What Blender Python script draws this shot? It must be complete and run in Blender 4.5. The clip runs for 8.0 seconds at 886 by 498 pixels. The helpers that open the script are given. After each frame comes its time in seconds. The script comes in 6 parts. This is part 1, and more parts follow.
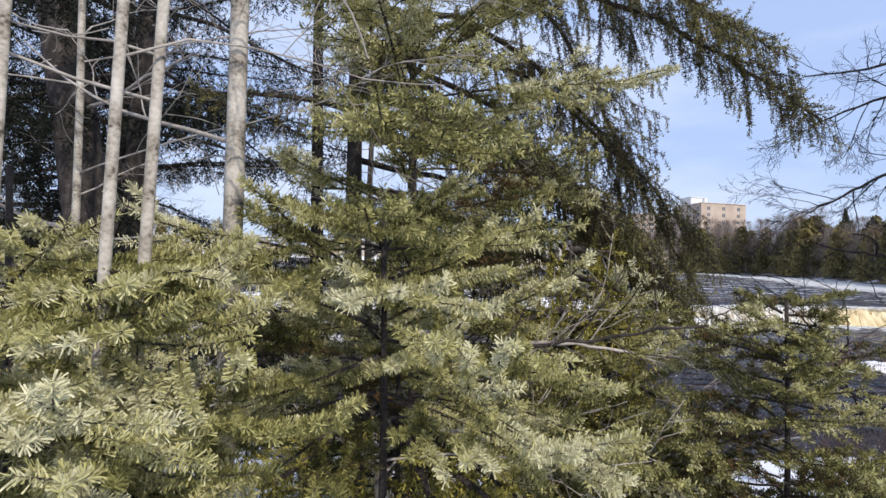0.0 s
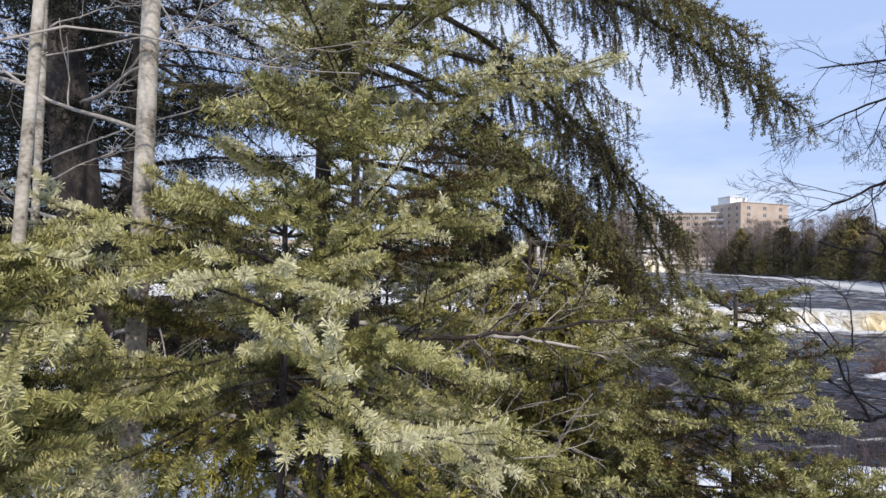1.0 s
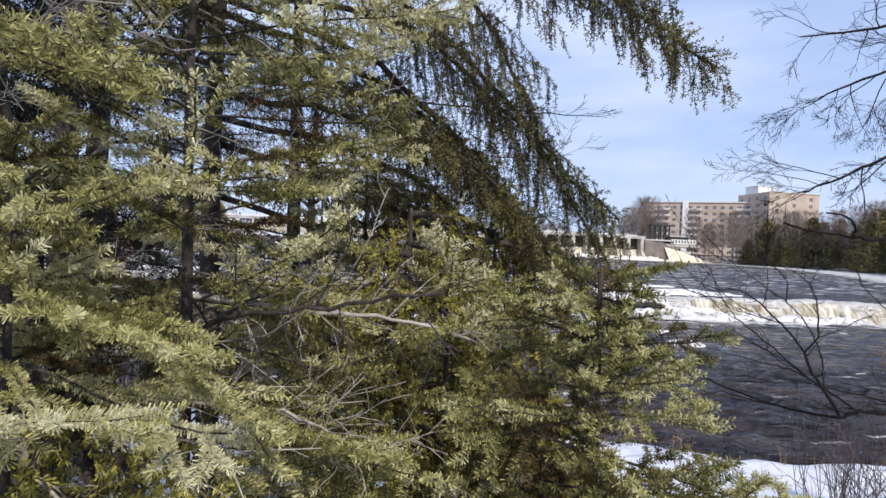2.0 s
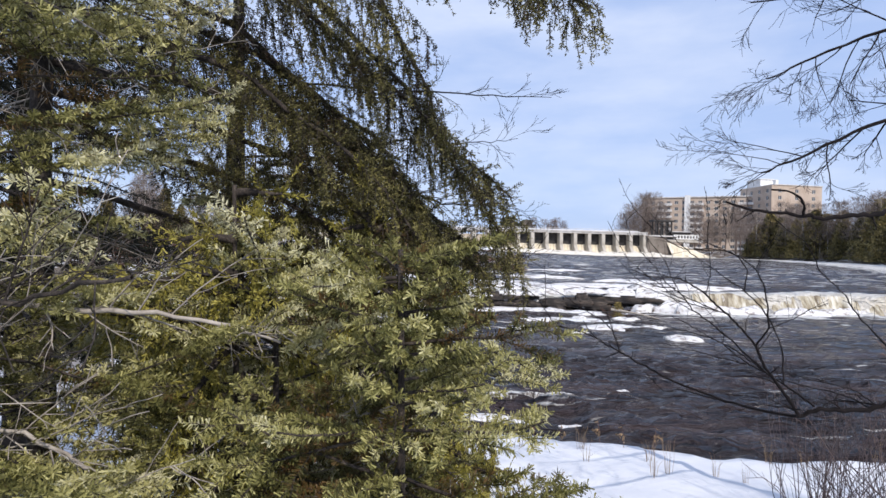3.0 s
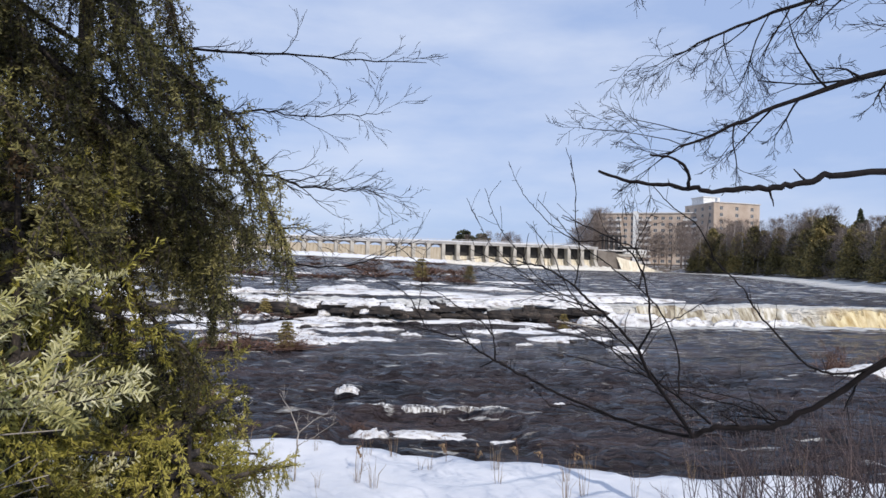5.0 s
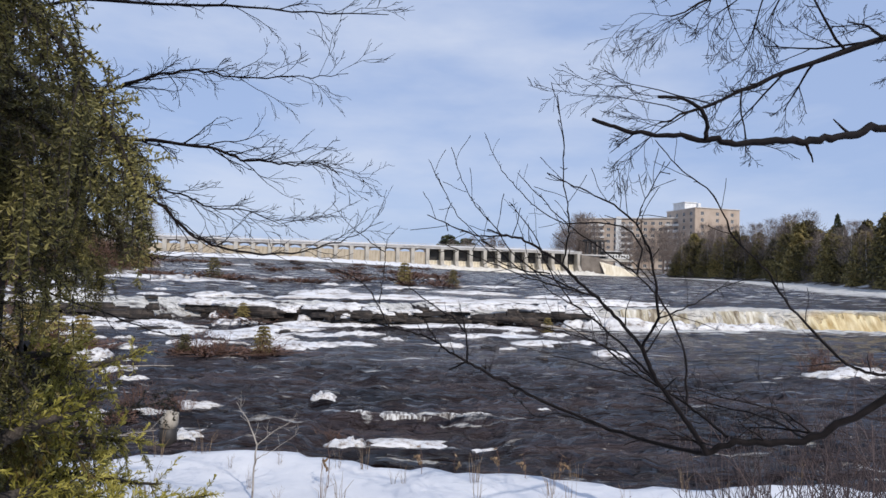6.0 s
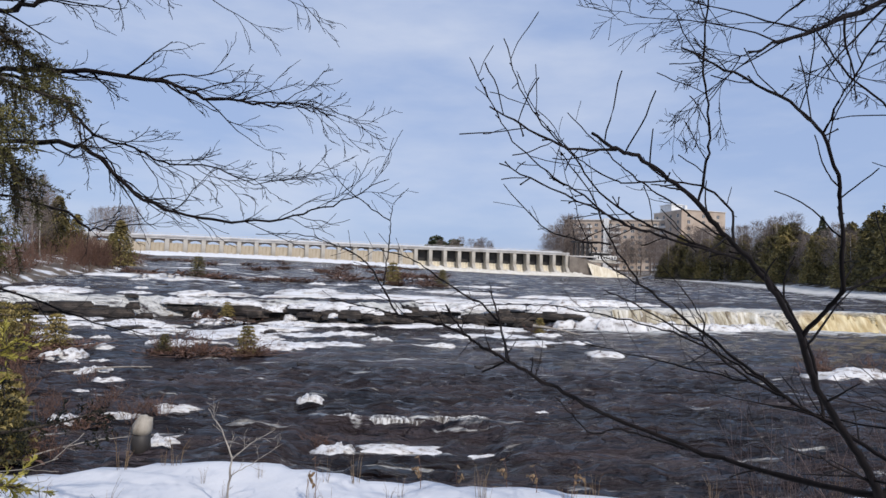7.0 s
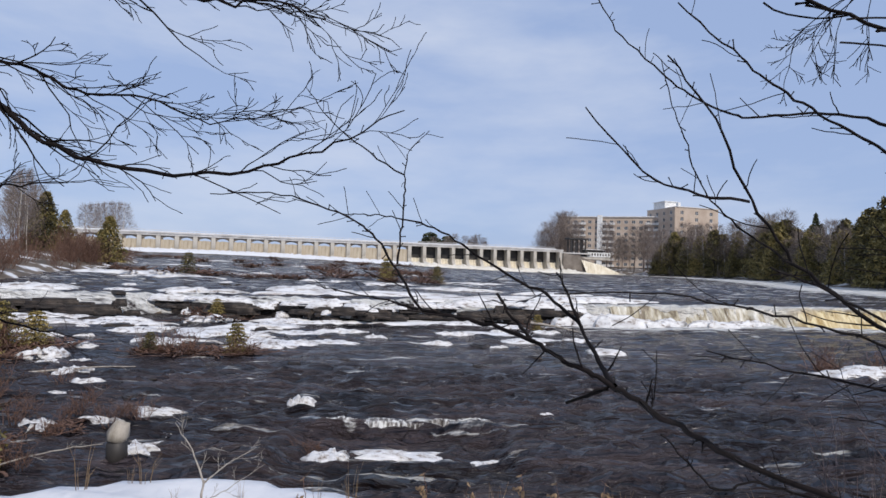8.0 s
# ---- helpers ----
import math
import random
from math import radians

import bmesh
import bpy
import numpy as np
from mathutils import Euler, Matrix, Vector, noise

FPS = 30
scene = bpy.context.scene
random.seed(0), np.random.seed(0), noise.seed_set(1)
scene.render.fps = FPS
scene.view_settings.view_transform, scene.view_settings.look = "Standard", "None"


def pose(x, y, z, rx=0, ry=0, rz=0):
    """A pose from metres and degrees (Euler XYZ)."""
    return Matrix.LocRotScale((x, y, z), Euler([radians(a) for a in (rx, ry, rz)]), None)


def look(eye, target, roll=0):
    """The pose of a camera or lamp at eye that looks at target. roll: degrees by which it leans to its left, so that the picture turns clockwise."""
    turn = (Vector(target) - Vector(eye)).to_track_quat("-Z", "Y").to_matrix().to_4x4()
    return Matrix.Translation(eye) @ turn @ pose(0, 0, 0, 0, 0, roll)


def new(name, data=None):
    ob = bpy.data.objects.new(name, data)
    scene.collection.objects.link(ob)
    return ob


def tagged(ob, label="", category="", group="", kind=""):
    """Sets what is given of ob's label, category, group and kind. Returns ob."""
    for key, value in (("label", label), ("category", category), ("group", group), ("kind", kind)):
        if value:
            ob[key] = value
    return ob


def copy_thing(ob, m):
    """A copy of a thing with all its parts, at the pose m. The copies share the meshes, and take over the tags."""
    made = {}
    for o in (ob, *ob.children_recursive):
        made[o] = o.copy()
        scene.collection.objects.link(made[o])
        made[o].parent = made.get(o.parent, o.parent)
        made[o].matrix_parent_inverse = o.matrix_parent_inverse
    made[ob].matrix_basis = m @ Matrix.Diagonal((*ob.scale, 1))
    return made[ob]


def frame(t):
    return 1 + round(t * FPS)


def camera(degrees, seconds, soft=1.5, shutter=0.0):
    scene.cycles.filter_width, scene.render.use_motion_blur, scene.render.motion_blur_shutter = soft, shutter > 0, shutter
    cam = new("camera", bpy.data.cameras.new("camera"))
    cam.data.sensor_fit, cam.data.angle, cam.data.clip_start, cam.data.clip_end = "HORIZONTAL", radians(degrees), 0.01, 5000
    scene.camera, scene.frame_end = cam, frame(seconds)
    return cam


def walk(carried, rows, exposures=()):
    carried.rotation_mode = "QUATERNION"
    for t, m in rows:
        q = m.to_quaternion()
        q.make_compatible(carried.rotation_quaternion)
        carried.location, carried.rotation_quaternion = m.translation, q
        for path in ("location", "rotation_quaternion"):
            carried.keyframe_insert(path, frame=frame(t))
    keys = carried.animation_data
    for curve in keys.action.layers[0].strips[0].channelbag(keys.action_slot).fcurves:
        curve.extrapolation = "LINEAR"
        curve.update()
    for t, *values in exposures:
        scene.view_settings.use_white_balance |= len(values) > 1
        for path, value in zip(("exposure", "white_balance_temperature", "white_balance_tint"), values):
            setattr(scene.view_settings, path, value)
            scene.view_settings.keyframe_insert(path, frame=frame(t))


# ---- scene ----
cam = camera(78.0, 8.0, soft=1.5)
PATH = [
    (0, (-2.211, -3.638, 3.576), (-2.15, -1.64, 3.636), 1.3),
    (0.5, (-2.112, -3.672, 3.560), (-2.096, -1.674, 3.635), 0.8),
    (1, (-1.952, -3.631, 3.564), (-2.006, -1.632, 3.613), 2.0),
    (1.5, (-1.76, -3.545, 3.537), (-1.887, -1.549, 3.589), 2.2),
    (2, (-1.487, -3.443, 3.536), (-1.617, -1.447, 3.536), 2.7),
    (3.5, (-0.891, -2.993, 3.458), (-1.031, -0.998, 3.468), 0.7),
    (4, (-0.757, -2.875, 3.411), (-0.86, -0.878, 3.438), 1.1),
    (4.5, (-0.617, -2.721, 3.401), (-0.65, -0.722, 3.444), 1.5),
    (6, (-0.396, -2.075, 3.293), (-0.323, -0.078, 3.370), 1.6),
    (6.5, (-0.453, -1.789, 3.221), (-0.351, 0.207, 3.302), 1.6),
    (7, (-0.506, -1.431, 3.177), (-0.389, 0.564, 3.259), 1.8),
    (7.5, (-0.516, -1.084, 3.157), (-0.388, 0.911, 3.233), 1.7),
    (8, (-0.588, -0.741, 3.114), (-0.447, 1.252, 3.186), 1.8),
]
walk(cam, [(t, look(eye, target, roll)) for t, eye, target, roll in PATH],
     [(0.0, 0.47, 6500, 14), (2.2, 0.45, 6500, 14), (3.5, 0.35, 6500, 14), (4.7, 0.24, 6500, 13), (6.0, 0.1, 6500, 13), (8.0, 0.02, 6500, 13)])

# ---- world, sun ----
world = bpy.data.worlds.new("sky")
scene.world = world
world.use_nodes = True
wt = world.node_tree
wt.nodes.clear()
SUN_EL, SUN_AZ = 42.0, 152.0  # degrees; azimuth clockwise from +Y
sky = wt.nodes.new("ShaderNodeTexSky")
sky.sky_type = "NISHITA"
sky.sun_disc = False
sky.sun_elevation = radians(SUN_EL)
sky.sun_rotation = radians(SUN_AZ)
sky.air_density, sky.dust_density, sky.ozone_density = 1.0, 1.0, 1.5
wout = wt.nodes.new("ShaderNodeOutputWorld")
wbg = wt.nodes.new("ShaderNodeBackground")
wbg.inputs["Strength"].default_value = 0.128
# thin streaky cloud over the clear sky
wco = wt.nodes.new("ShaderNodeTexCoord")
wmap = wt.nodes.new("ShaderNodeMapping")
wmap.inputs["Scale"].default_value = (1.2, 1.2, 4.2)
wn = wt.nodes.new("ShaderNodeTexNoise")
wn.inputs["Scale"].default_value = 1.7
wn.inputs["Detail"].default_value = 7.0
wn.inputs["Roughness"].default_value = 0.55
wr = wt.nodes.new("ShaderNodeValToRGB")
wr.color_ramp.elements[0].position, wr.color_ramp.elements[0].color = 0.4, (0.0, 0.0, 0.0, 1)
wr.color_ramp.elements[1].position, wr.color_ramp.elements[1].color = 0.7, (0.62, 0.62, 0.62, 1)
wmix = wt.nodes.new("ShaderNodeMix")
wmix.data_type = "RGBA"
wmix.inputs[7].default_value = (5.3, 5.8, 6.6, 1)
haze = wt.nodes.new("ShaderNodeMix")
haze.data_type = "RGBA"
haze.inputs[0].default_value = 0.84
haze.inputs[7].default_value = (2.75, 3.7, 5.7, 1)
wt.links.new(wco.outputs["Generated"], wmap.inputs["Vector"])
wt.links.new(wmap.outputs["Vector"], wn.inputs["Vector"])
wt.links.new(wn.outputs["Fac"], wr.inputs["Fac"])
wt.links.new(wr.outputs["Color"], wmix.inputs[0])
wt.links.new(sky.outputs["Color"], haze.inputs[6])
wt.links.new(haze.outputs[2], wmix.inputs[6])
wt.links.new(wmix.outputs[2], wbg.inputs["Color"])
wt.links.new(wbg.outputs["Background"], wout.inputs["Surface"])

sun_data = bpy.data.lights.new("sun", "SUN")
sun_data.energy, sun_data.angle, sun_data.color = 2.75, radians(0.5), (1.0, 0.94, 0.84)
sun = new("sun", sun_data)
sa, se = radians(SUN_AZ), radians(SUN_EL)
to_sun = Vector((math.sin(sa) * math.cos(se), math.cos(sa) * math.cos(se), math.sin(se)))
sun.matrix_world = look(to_sun * 50, (0, 0, 0))


# ---- materials ----
def material(name, stops, scale=6.0, rough=0.8, bump=0.3, detail=6.0, stretch=(1, 1, 1), fine=0.0, island=0.0, metal=0.0,
             translucent=0.0, distance=0.02, per_object=0.0, coords="Object", spec=0.5, tone=0.0):
    """A noise-mottled surface: colour stops over noise, a finer grain, wear per island or object, and relief."""
    m = bpy.data.materials.new(name)
    m.use_nodes = True
    t = m.node_tree
    bsdf = t.nodes["Principled BSDF"]
    co = t.nodes.new("ShaderNodeTexCoord")
    mp = t.nodes.new("ShaderNodeMapping")
    mp.inputs["Scale"].default_value = stretch
    n1 = t.nodes.new("ShaderNodeTexNoise")
    n1.inputs["Scale"].default_value, n1.inputs["Detail"].default_value = scale, detail
    t.links.new(co.outputs[coords], mp.inputs["Vector"])
    t.links.new(mp.outputs["Vector"], n1.inputs["Vector"])
    value = n1.outputs["Fac"]
    n2 = t.nodes.new("ShaderNodeTexNoise")
    n2.inputs["Scale"].default_value, n2.inputs["Detail"].default_value = scale * 9.0, 3.0
    t.links.new(mp.outputs["Vector"], n2.inputs["Vector"])
    if fine:
        add = t.nodes.new("ShaderNodeMath")
        add.operation = "MULTIPLY_ADD"
        add.inputs[1].default_value = fine
        sub = t.nodes.new("ShaderNodeMath")
        sub.operation = "SUBTRACT"
        sub.inputs[1].default_value = 0.5
        t.links.new(n2.outputs["Fac"], sub.inputs[0])
        t.links.new(sub.outputs[0], add.inputs[0])
        t.links.new(value, add.inputs[2])
        value = add.outputs[0]
    for amount, node, socket in ((island, "ShaderNodeNewGeometry", "Random Per Island"), (per_object, "ShaderNodeObjectInfo", "Random")):
        if amount:
            g = t.nodes.new(node)
            sub = t.nodes.new("ShaderNodeMath")
            sub.operation = "SUBTRACT"
            sub.inputs[1].default_value = 0.5
            add = t.nodes.new("ShaderNodeMath")
            add.operation = "MULTIPLY_ADD"
            add.inputs[1].default_value = amount
            t.links.new(g.outputs[socket], sub.inputs[0])
            t.links.new(sub.outputs[0], add.inputs[0])
            t.links.new(value, add.inputs[2])
            value = add.outputs[0]
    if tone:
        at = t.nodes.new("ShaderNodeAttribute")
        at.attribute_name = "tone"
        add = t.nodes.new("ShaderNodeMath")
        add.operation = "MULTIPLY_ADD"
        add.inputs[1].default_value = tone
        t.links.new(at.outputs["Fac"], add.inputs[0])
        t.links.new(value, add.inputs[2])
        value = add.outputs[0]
    ramp = t.nodes.new("ShaderNodeValToRGB")
    els = ramp.color_ramp.elements
    while len(els) < len(stops):
        els.new(0.5)
    for e, (p, c) in zip(els, stops):
        e.position, e.color = p, (*c, 1)
    t.links.new(value, ramp.inputs["Fac"])
    t.links.new(ramp.outputs["Color"], bsdf.inputs["Base Color"])
    bsdf.inputs["Roughness"].default_value = rough
    bsdf.inputs["Metallic"].default_value = metal
    bsdf.inputs["Specular IOR Level"].default_value = spec
    if bump:
        b = t.nodes.new("ShaderNodeBump")
        b.inputs["Strength"].default_value, b.inputs["Distance"].default_value = bump, distance
        mixh = t.nodes.new("ShaderNodeMath")
        mixh.operation = "MULTIPLY_ADD"
        mixh.inputs[1].default_value = 0.35
        t.links.new(n2.outputs["Fac"], mixh.inputs[0])
        t.links.new(n1.outputs["Fac"], mixh.inputs[2])
        t.links.new(mixh.outputs[0], b.inputs["Height"])
        t.links.new(b.outputs["Normal"], bsdf.inputs["Normal"])
    if translucent:
        tr = t.nodes.new("ShaderNodeBsdfTranslucent")
        mx = t.nodes.new("ShaderNodeMixShader")
        mx.inputs[0].default_value = translucent
        t.links.new(ramp.outputs["Color"], tr.inputs["Color"])
        t.links.new(bsdf.outputs[0], mx.inputs[1])
        t.links.new(tr.outputs[0], mx.inputs[2])
        t.links.new(mx.outputs[0], t.nodes["Material Output"].inputs["Surface"])
    return m


SNOW = material("snow", [(0.3, (0.64, 0.66, 0.7)), (0.6, (0.76, 0.77, 0.78))], 2.2, 0.6, 0.5, 8, fine=0.2, distance=0.06)
OLD_ICE = material("old_ice", [(0.3, (0.1, 0.08, 0.065)), (0.38, (0.36, 0.32, 0.29)), (0.46, (0.64, 0.64, 0.65)), (0.64, (0.78, 0.78, 0.78))], 2.6, 0.5, 0.6, 8, fine=0.4, distance=0.05)
ROCK = material("wet_rock", [(0.3, (0.008, 0.006, 0.006)), (0.52, (0.035, 0.027, 0.022)), (0.74, (0.13, 0.1, 0.078))], 1.6, 0.55, 0.8, 8, fine=0.3, distance=0.1)
CONCRETE = material("concrete", [(0.3, (0.36, 0.33, 0.28)), (0.6, (0.54, 0.51, 0.46)), (0.8, (0.6, 0.58, 0.54))], 0.5, 0.85, 0.3, 8, stretch=(1, 1, 0.4), fine=0.3)
DECK = material("deck_concrete", [(0.3, (0.42, 0.4, 0.38)), (0.65, (0.62, 0.61, 0.6))], 0.4, 0.85, 0.2, 7, fine=0.3)
SPILL = material("tannin_spill", [(0.25, (0.48, 0.41, 0.28)), (0.5, (0.68, 0.61, 0.47)), (0.75, (0.82, 0.79, 0.7))], 0.7, 0.5, 0.5, 8, stretch=(1.6, 1.6, 0.16), fine=0.4, distance=0.2)
SPILL_FOAM = material("tannin_foam", [(0.3, (0.62, 0.56, 0.44)), (0.6, (0.78, 0.75, 0.68))], 0.9, 0.7, 0.6, 8, fine=0.4, distance=0.2)
DARK = material("dark_gate_steel", [(0.35, (0.018, 0.017, 0.017)), (0.7, (0.05, 0.045, 0.042))], 0.7, 0.6, 0.2, 6, fine=0.3)
GREY_WALL = material("weathered_wall", [(0.3, (0.12, 0.1, 0.085)), (0.65, (0.24, 0.21, 0.18))], 0.35, 0.9, 0.4, 7, fine=0.3)
WHITE_PAINT = material("white_paint", [(0.3, (0.62, 0.62, 0.6)), (0.6, (0.8, 0.8, 0.78))], 1.2, 0.6, 0.1, 6, fine=0.2)
BRICK_BUFF = material("buff_brick", [(0.3, (0.4, 0.31, 0.24)), (0.6, (0.5, 0.41, 0.33)), (0.8, (0.56, 0.48, 0.4))], 0.22, 0.85, 0.2, 8, fine=0.35)
BRICK_BROWN = material("brown_brick", [(0.3, (0.24, 0.175, 0.135)), (0.7, (0.36, 0.28, 0.225))], 0.25, 0.85, 0.2, 8, fine=0.35)
GLASS = material("window_glass", [(0.35, (0.08, 0.09, 0.1)), (0.7, (0.17, 0.18, 0.19))], 0.4, 0.2, 0.0, 3)
ROOF = material("pale_roof_edge", [(0.3, (0.55, 0.53, 0.5)), (0.7, (0.72, 0.7, 0.67))], 0.8, 0.8, 0.1, 5)
BARK_PALE = material("aspen_bark", [(0.3, (0.07, 0.055, 0.04)), (0.39, (0.24, 0.21, 0.165)), (0.52, (0.38, 0.345, 0.285)), (0.72, (0.52, 0.48, 0.41))], 14.0, 0.85, 0.6, 8, stretch=(1, 1, 1.3), fine=0.55, distance=0.008)
BARK_DARK = material("spruce_bark", [(0.3, (0.014, 0.011, 0.009)), (0.55, (0.042, 0.033, 0.027)), (0.75, (0.1, 0.082, 0.068))], 24.0, 0.95, 0.9, 8, stretch=(1, 1, 0.6), fine=0.7, distance=0.012)
TWIG_DARK = material("dark_twig", [(0.3, (0.004, 0.003, 0.003)), (0.7, (0.015, 0.011, 0.011))], 30.0, 0.8, 0.5, 5, stretch=(1, 1, 0.5), fine=0.3, distance=0.003, spec=0.15)
TWIG_GREY = material("dead_grey_twig", [(0.3, (0.19, 0.165, 0.14)), (0.7, (0.46, 0.42, 0.37))], 20.0, 0.9, 0.5, 5, fine=0.3, distance=0.003)
TWIG_RED = material("red_brown_twig", [(0.3, (0.07, 0.035, 0.024)), (0.7, (0.2, 0.11, 0.075))], 20.0, 0.9, 0.3, 5, fine=0.3, island=0.3)
TWIG_PURPLE = material("purple_brown_stem", [(0.3, (0.035, 0.024, 0.025)), (0.7, (0.12, 0.085, 0.08))], 20.0, 0.9, 0.3, 5, fine=0.3, island=0.4)
# brown: old needles; dark to pale paints inner shade and sunlit tips
FIR = material("fir_needles_shaded_inward", [(0.44, (0.12, 0.07, 0.025)), (0.55, (0.052, 0.052, 0.018)), (0.66, (0.165, 0.162, 0.05)), (0.79, (0.41, 0.385, 0.15)), (0.95, (0.57, 0.545, 0.35))], 3.0, 0.55, 0.0, 3, island=0.16, translucent=0.06, tone=0.42, spec=0.2)
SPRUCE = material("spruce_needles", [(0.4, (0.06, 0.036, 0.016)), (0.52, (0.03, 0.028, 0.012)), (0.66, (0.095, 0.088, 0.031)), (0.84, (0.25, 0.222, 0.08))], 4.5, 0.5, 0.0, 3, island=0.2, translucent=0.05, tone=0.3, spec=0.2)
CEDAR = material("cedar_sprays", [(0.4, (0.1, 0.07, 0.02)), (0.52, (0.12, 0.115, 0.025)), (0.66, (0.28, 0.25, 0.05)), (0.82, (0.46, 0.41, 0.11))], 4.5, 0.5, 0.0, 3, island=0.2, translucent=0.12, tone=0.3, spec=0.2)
# spruce needles blackened in the colour to stand for the thicket's shade
SHADED_SPRUCE = material("shaded_spruce_needles", [(0.35, (0.005, 0.006, 0.004)), (0.65, (0.022, 0.024, 0.013))], 3.0, 0.6, 0.0, 3, island=0.3, spec=0.15)
STAINED = material("stained_concrete_wall", [(0.28, (0.28, 0.22, 0.15)), (0.5, (0.47, 0.4, 0.3)), (0.75, (0.58, 0.52, 0.42))], 0.7, 0.8, 0.4, 8, stretch=(1.6, 1.6, 0.16), fine=0.4, distance=0.1)
FAR_CEDAR = material("cedar_foliage", [(0.25, (0.04, 0.036, 0.015)), (0.5, (0.165, 0.138, 0.042)), (0.75, (0.34, 0.26, 0.09))], 0.6, 0.7, 0.0, 5, island=0.5, per_object=0.45, translucent=0.1)
FAR_SPRUCE = material("distant_spruce", [(0.3, (0.03, 0.04, 0.02)), (0.7, (0.08, 0.09, 0.04))], 0.6, 0.7, 0.0, 5, island=0.5, per_object=0.2)
BARE_GREY = material("bare_grey_branches", [(0.3, (0.13, 0.1, 0.085)), (0.7, (0.28, 0.23, 0.2))], 1.0, 0.9, 0.0, 4, island=0.4, per_object=0.3)
BIRCH = material("birch_bark", [(0.3, (0.3, 0.26, 0.22)), (0.6, (0.58, 0.54, 0.48))], 2.0, 0.8, 0.0, 5, island=0.2)
DRY_LEAF = material("dry_leaf", [(0.3, (0.2, 0.12, 0.06)), (0.7, (0.4, 0.28, 0.16))], 30.0, 0.8, 0.0, 4, island=0.5, translucent=0.2)
WOOD = material("weathered_wood", [(0.3, (0.22, 0.19, 0.15)), (0.65, (0.45, 0.41, 0.35))], 6.0, 0.85, 0.6, 7, stretch=(1, 1, 0.2), fine=0.4)


# ---- mesh helpers ----
def mesh_ob(name, verts, faces, mats, parent=None, smooth=False, index=None):
    """One mesh object from vertices and faces, under a thing where one is given."""
    me = bpy.data.meshes.new(name)
    me.from_pydata([tuple(v) for v in verts], [], [tuple(f) for f in faces])
    for m in (mats if isinstance(mats, (list, tuple)) else [mats]):
        me.materials.append(m)
    if index is not None:
        me.polygons.foreach_set("material_index", index)
    if smooth:
        me.polygons.foreach_set("use_smooth", [True] * len(me.polygons))
    me.update()
    ob = new(name, me)
    ob.parent = parent
    return ob


def part(name, bm, material_, parent, label=""):
    """Links a bmesh as one mesh object under a thing or a part."""
    me = bpy.data.meshes.new(name)
    bm.to_mesh(me)
    bm.free()
    me.materials.append(material_)
    ob = new(name, me)
    ob.parent = parent
    if label:
        ob["label"] = label
    return ob


def triangles_ob(name, tri, mat, parent=None, tone=None):
    """A mesh of loose triangles from an (n, 3, 3) array."""
    n = len(tri)
    me = bpy.data.meshes.new(name)
    me.vertices.add(3 * n)
    me.vertices.foreach_set("co", np.ascontiguousarray(tri, dtype=np.float32).ravel())
    me.loops.add(3 * n)
    me.loops.foreach_set("vertex_index", np.arange(3 * n, dtype=np.int32))
    me.polygons.add(n)
    me.polygons.foreach_set("loop_start", np.arange(0, 3 * n, 3, dtype=np.int32))
    me.update(calc_edges=True)
    if tone is not None:
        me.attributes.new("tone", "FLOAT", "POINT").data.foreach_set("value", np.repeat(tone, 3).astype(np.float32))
    me.materials.append(mat)
    ob = new(name, me)
    ob.parent = parent
    return ob


def boxes_bm(boxes, bevel=0.0):
    """A bmesh of boxes, each (x0, y0, z0, x1, y1, z1)."""
    bm = bmesh.new()
    for x0, y0, z0, x1, y1, z1 in boxes:
        m = Matrix.Translation(((x0 + x1) / 2, (y0 + y1) / 2, (z0 + z1) / 2)) @ Matrix.Diagonal((abs(x1 - x0), abs(y1 - y0), abs(z1 - z0), 1))
        bmesh.ops.create_cube(bm, size=1, matrix=m)
    if bevel:
        bmesh.ops.bevel(bm, geom=list(bm.edges), offset=bevel, segments=1, affect="EDGES")
    return bm


class Tubes:
    """Collects round limbs along polylines into one mesh."""

    def __init__(self):
        self.v, self.f, self.n = [], [], 0

    def add(self, pts, radii, sides=6, cap=True):
        pts = np.asarray(pts, float)
        k = len(pts)
        d = np.gradient(pts, axis=0)
        d /= np.linalg.norm(d, axis=1)[:, None] + 1e-9
        ref = np.where(np.abs(d[:, 2:3]) > 0.9, np.array([[1.0, 0, 0]]), np.array([[0, 0, 1.0]]))
        a = np.cross(d, ref)
        a /= np.linalg.norm(a, axis=1)[:, None] + 1e-9
        b = np.cross(d, a)
        ang = np.arange(sides) * 2 * np.pi / sides
        r = np.broadcast_to(np.asarray(radii, float), (k,))[:, None, None]
        ring = pts[:, None] + r * (a[:, None] * np.cos(ang)[None, :, None] + b[:, None] * np.sin(ang)[None, :, None])
        self.v.append(ring.reshape(-1, 3))
        for i in range(k - 1):
            for j in range(sides):
                p, q = self.n + i * sides + j, self.n + i * sides + (j + 1) % sides
                self.f.append((p, q, q + sides, p + sides))
        if cap:
            self.f.append(tuple(range(self.n + (k - 1) * sides, self.n + k * sides)))
            self.f.append(tuple(range(self.n + sides - 1, self.n - 1, -1)))
        self.n += k * sides

    def ob(self, name, mat, parent=None, smooth=True):
        return mesh_ob(name, np.concatenate(self.v), self.f, mat, parent, smooth)


def fbm(x, y, z=0.0, octaves=4):
    return noise.fractal((x, y, z), 1.0, 2.0, octaves)


def smooth01(v, a, b):
    u = min(1.0, max(0.0, (v - a) / (b - a)))
    return u * u * (3 - 2 * u)


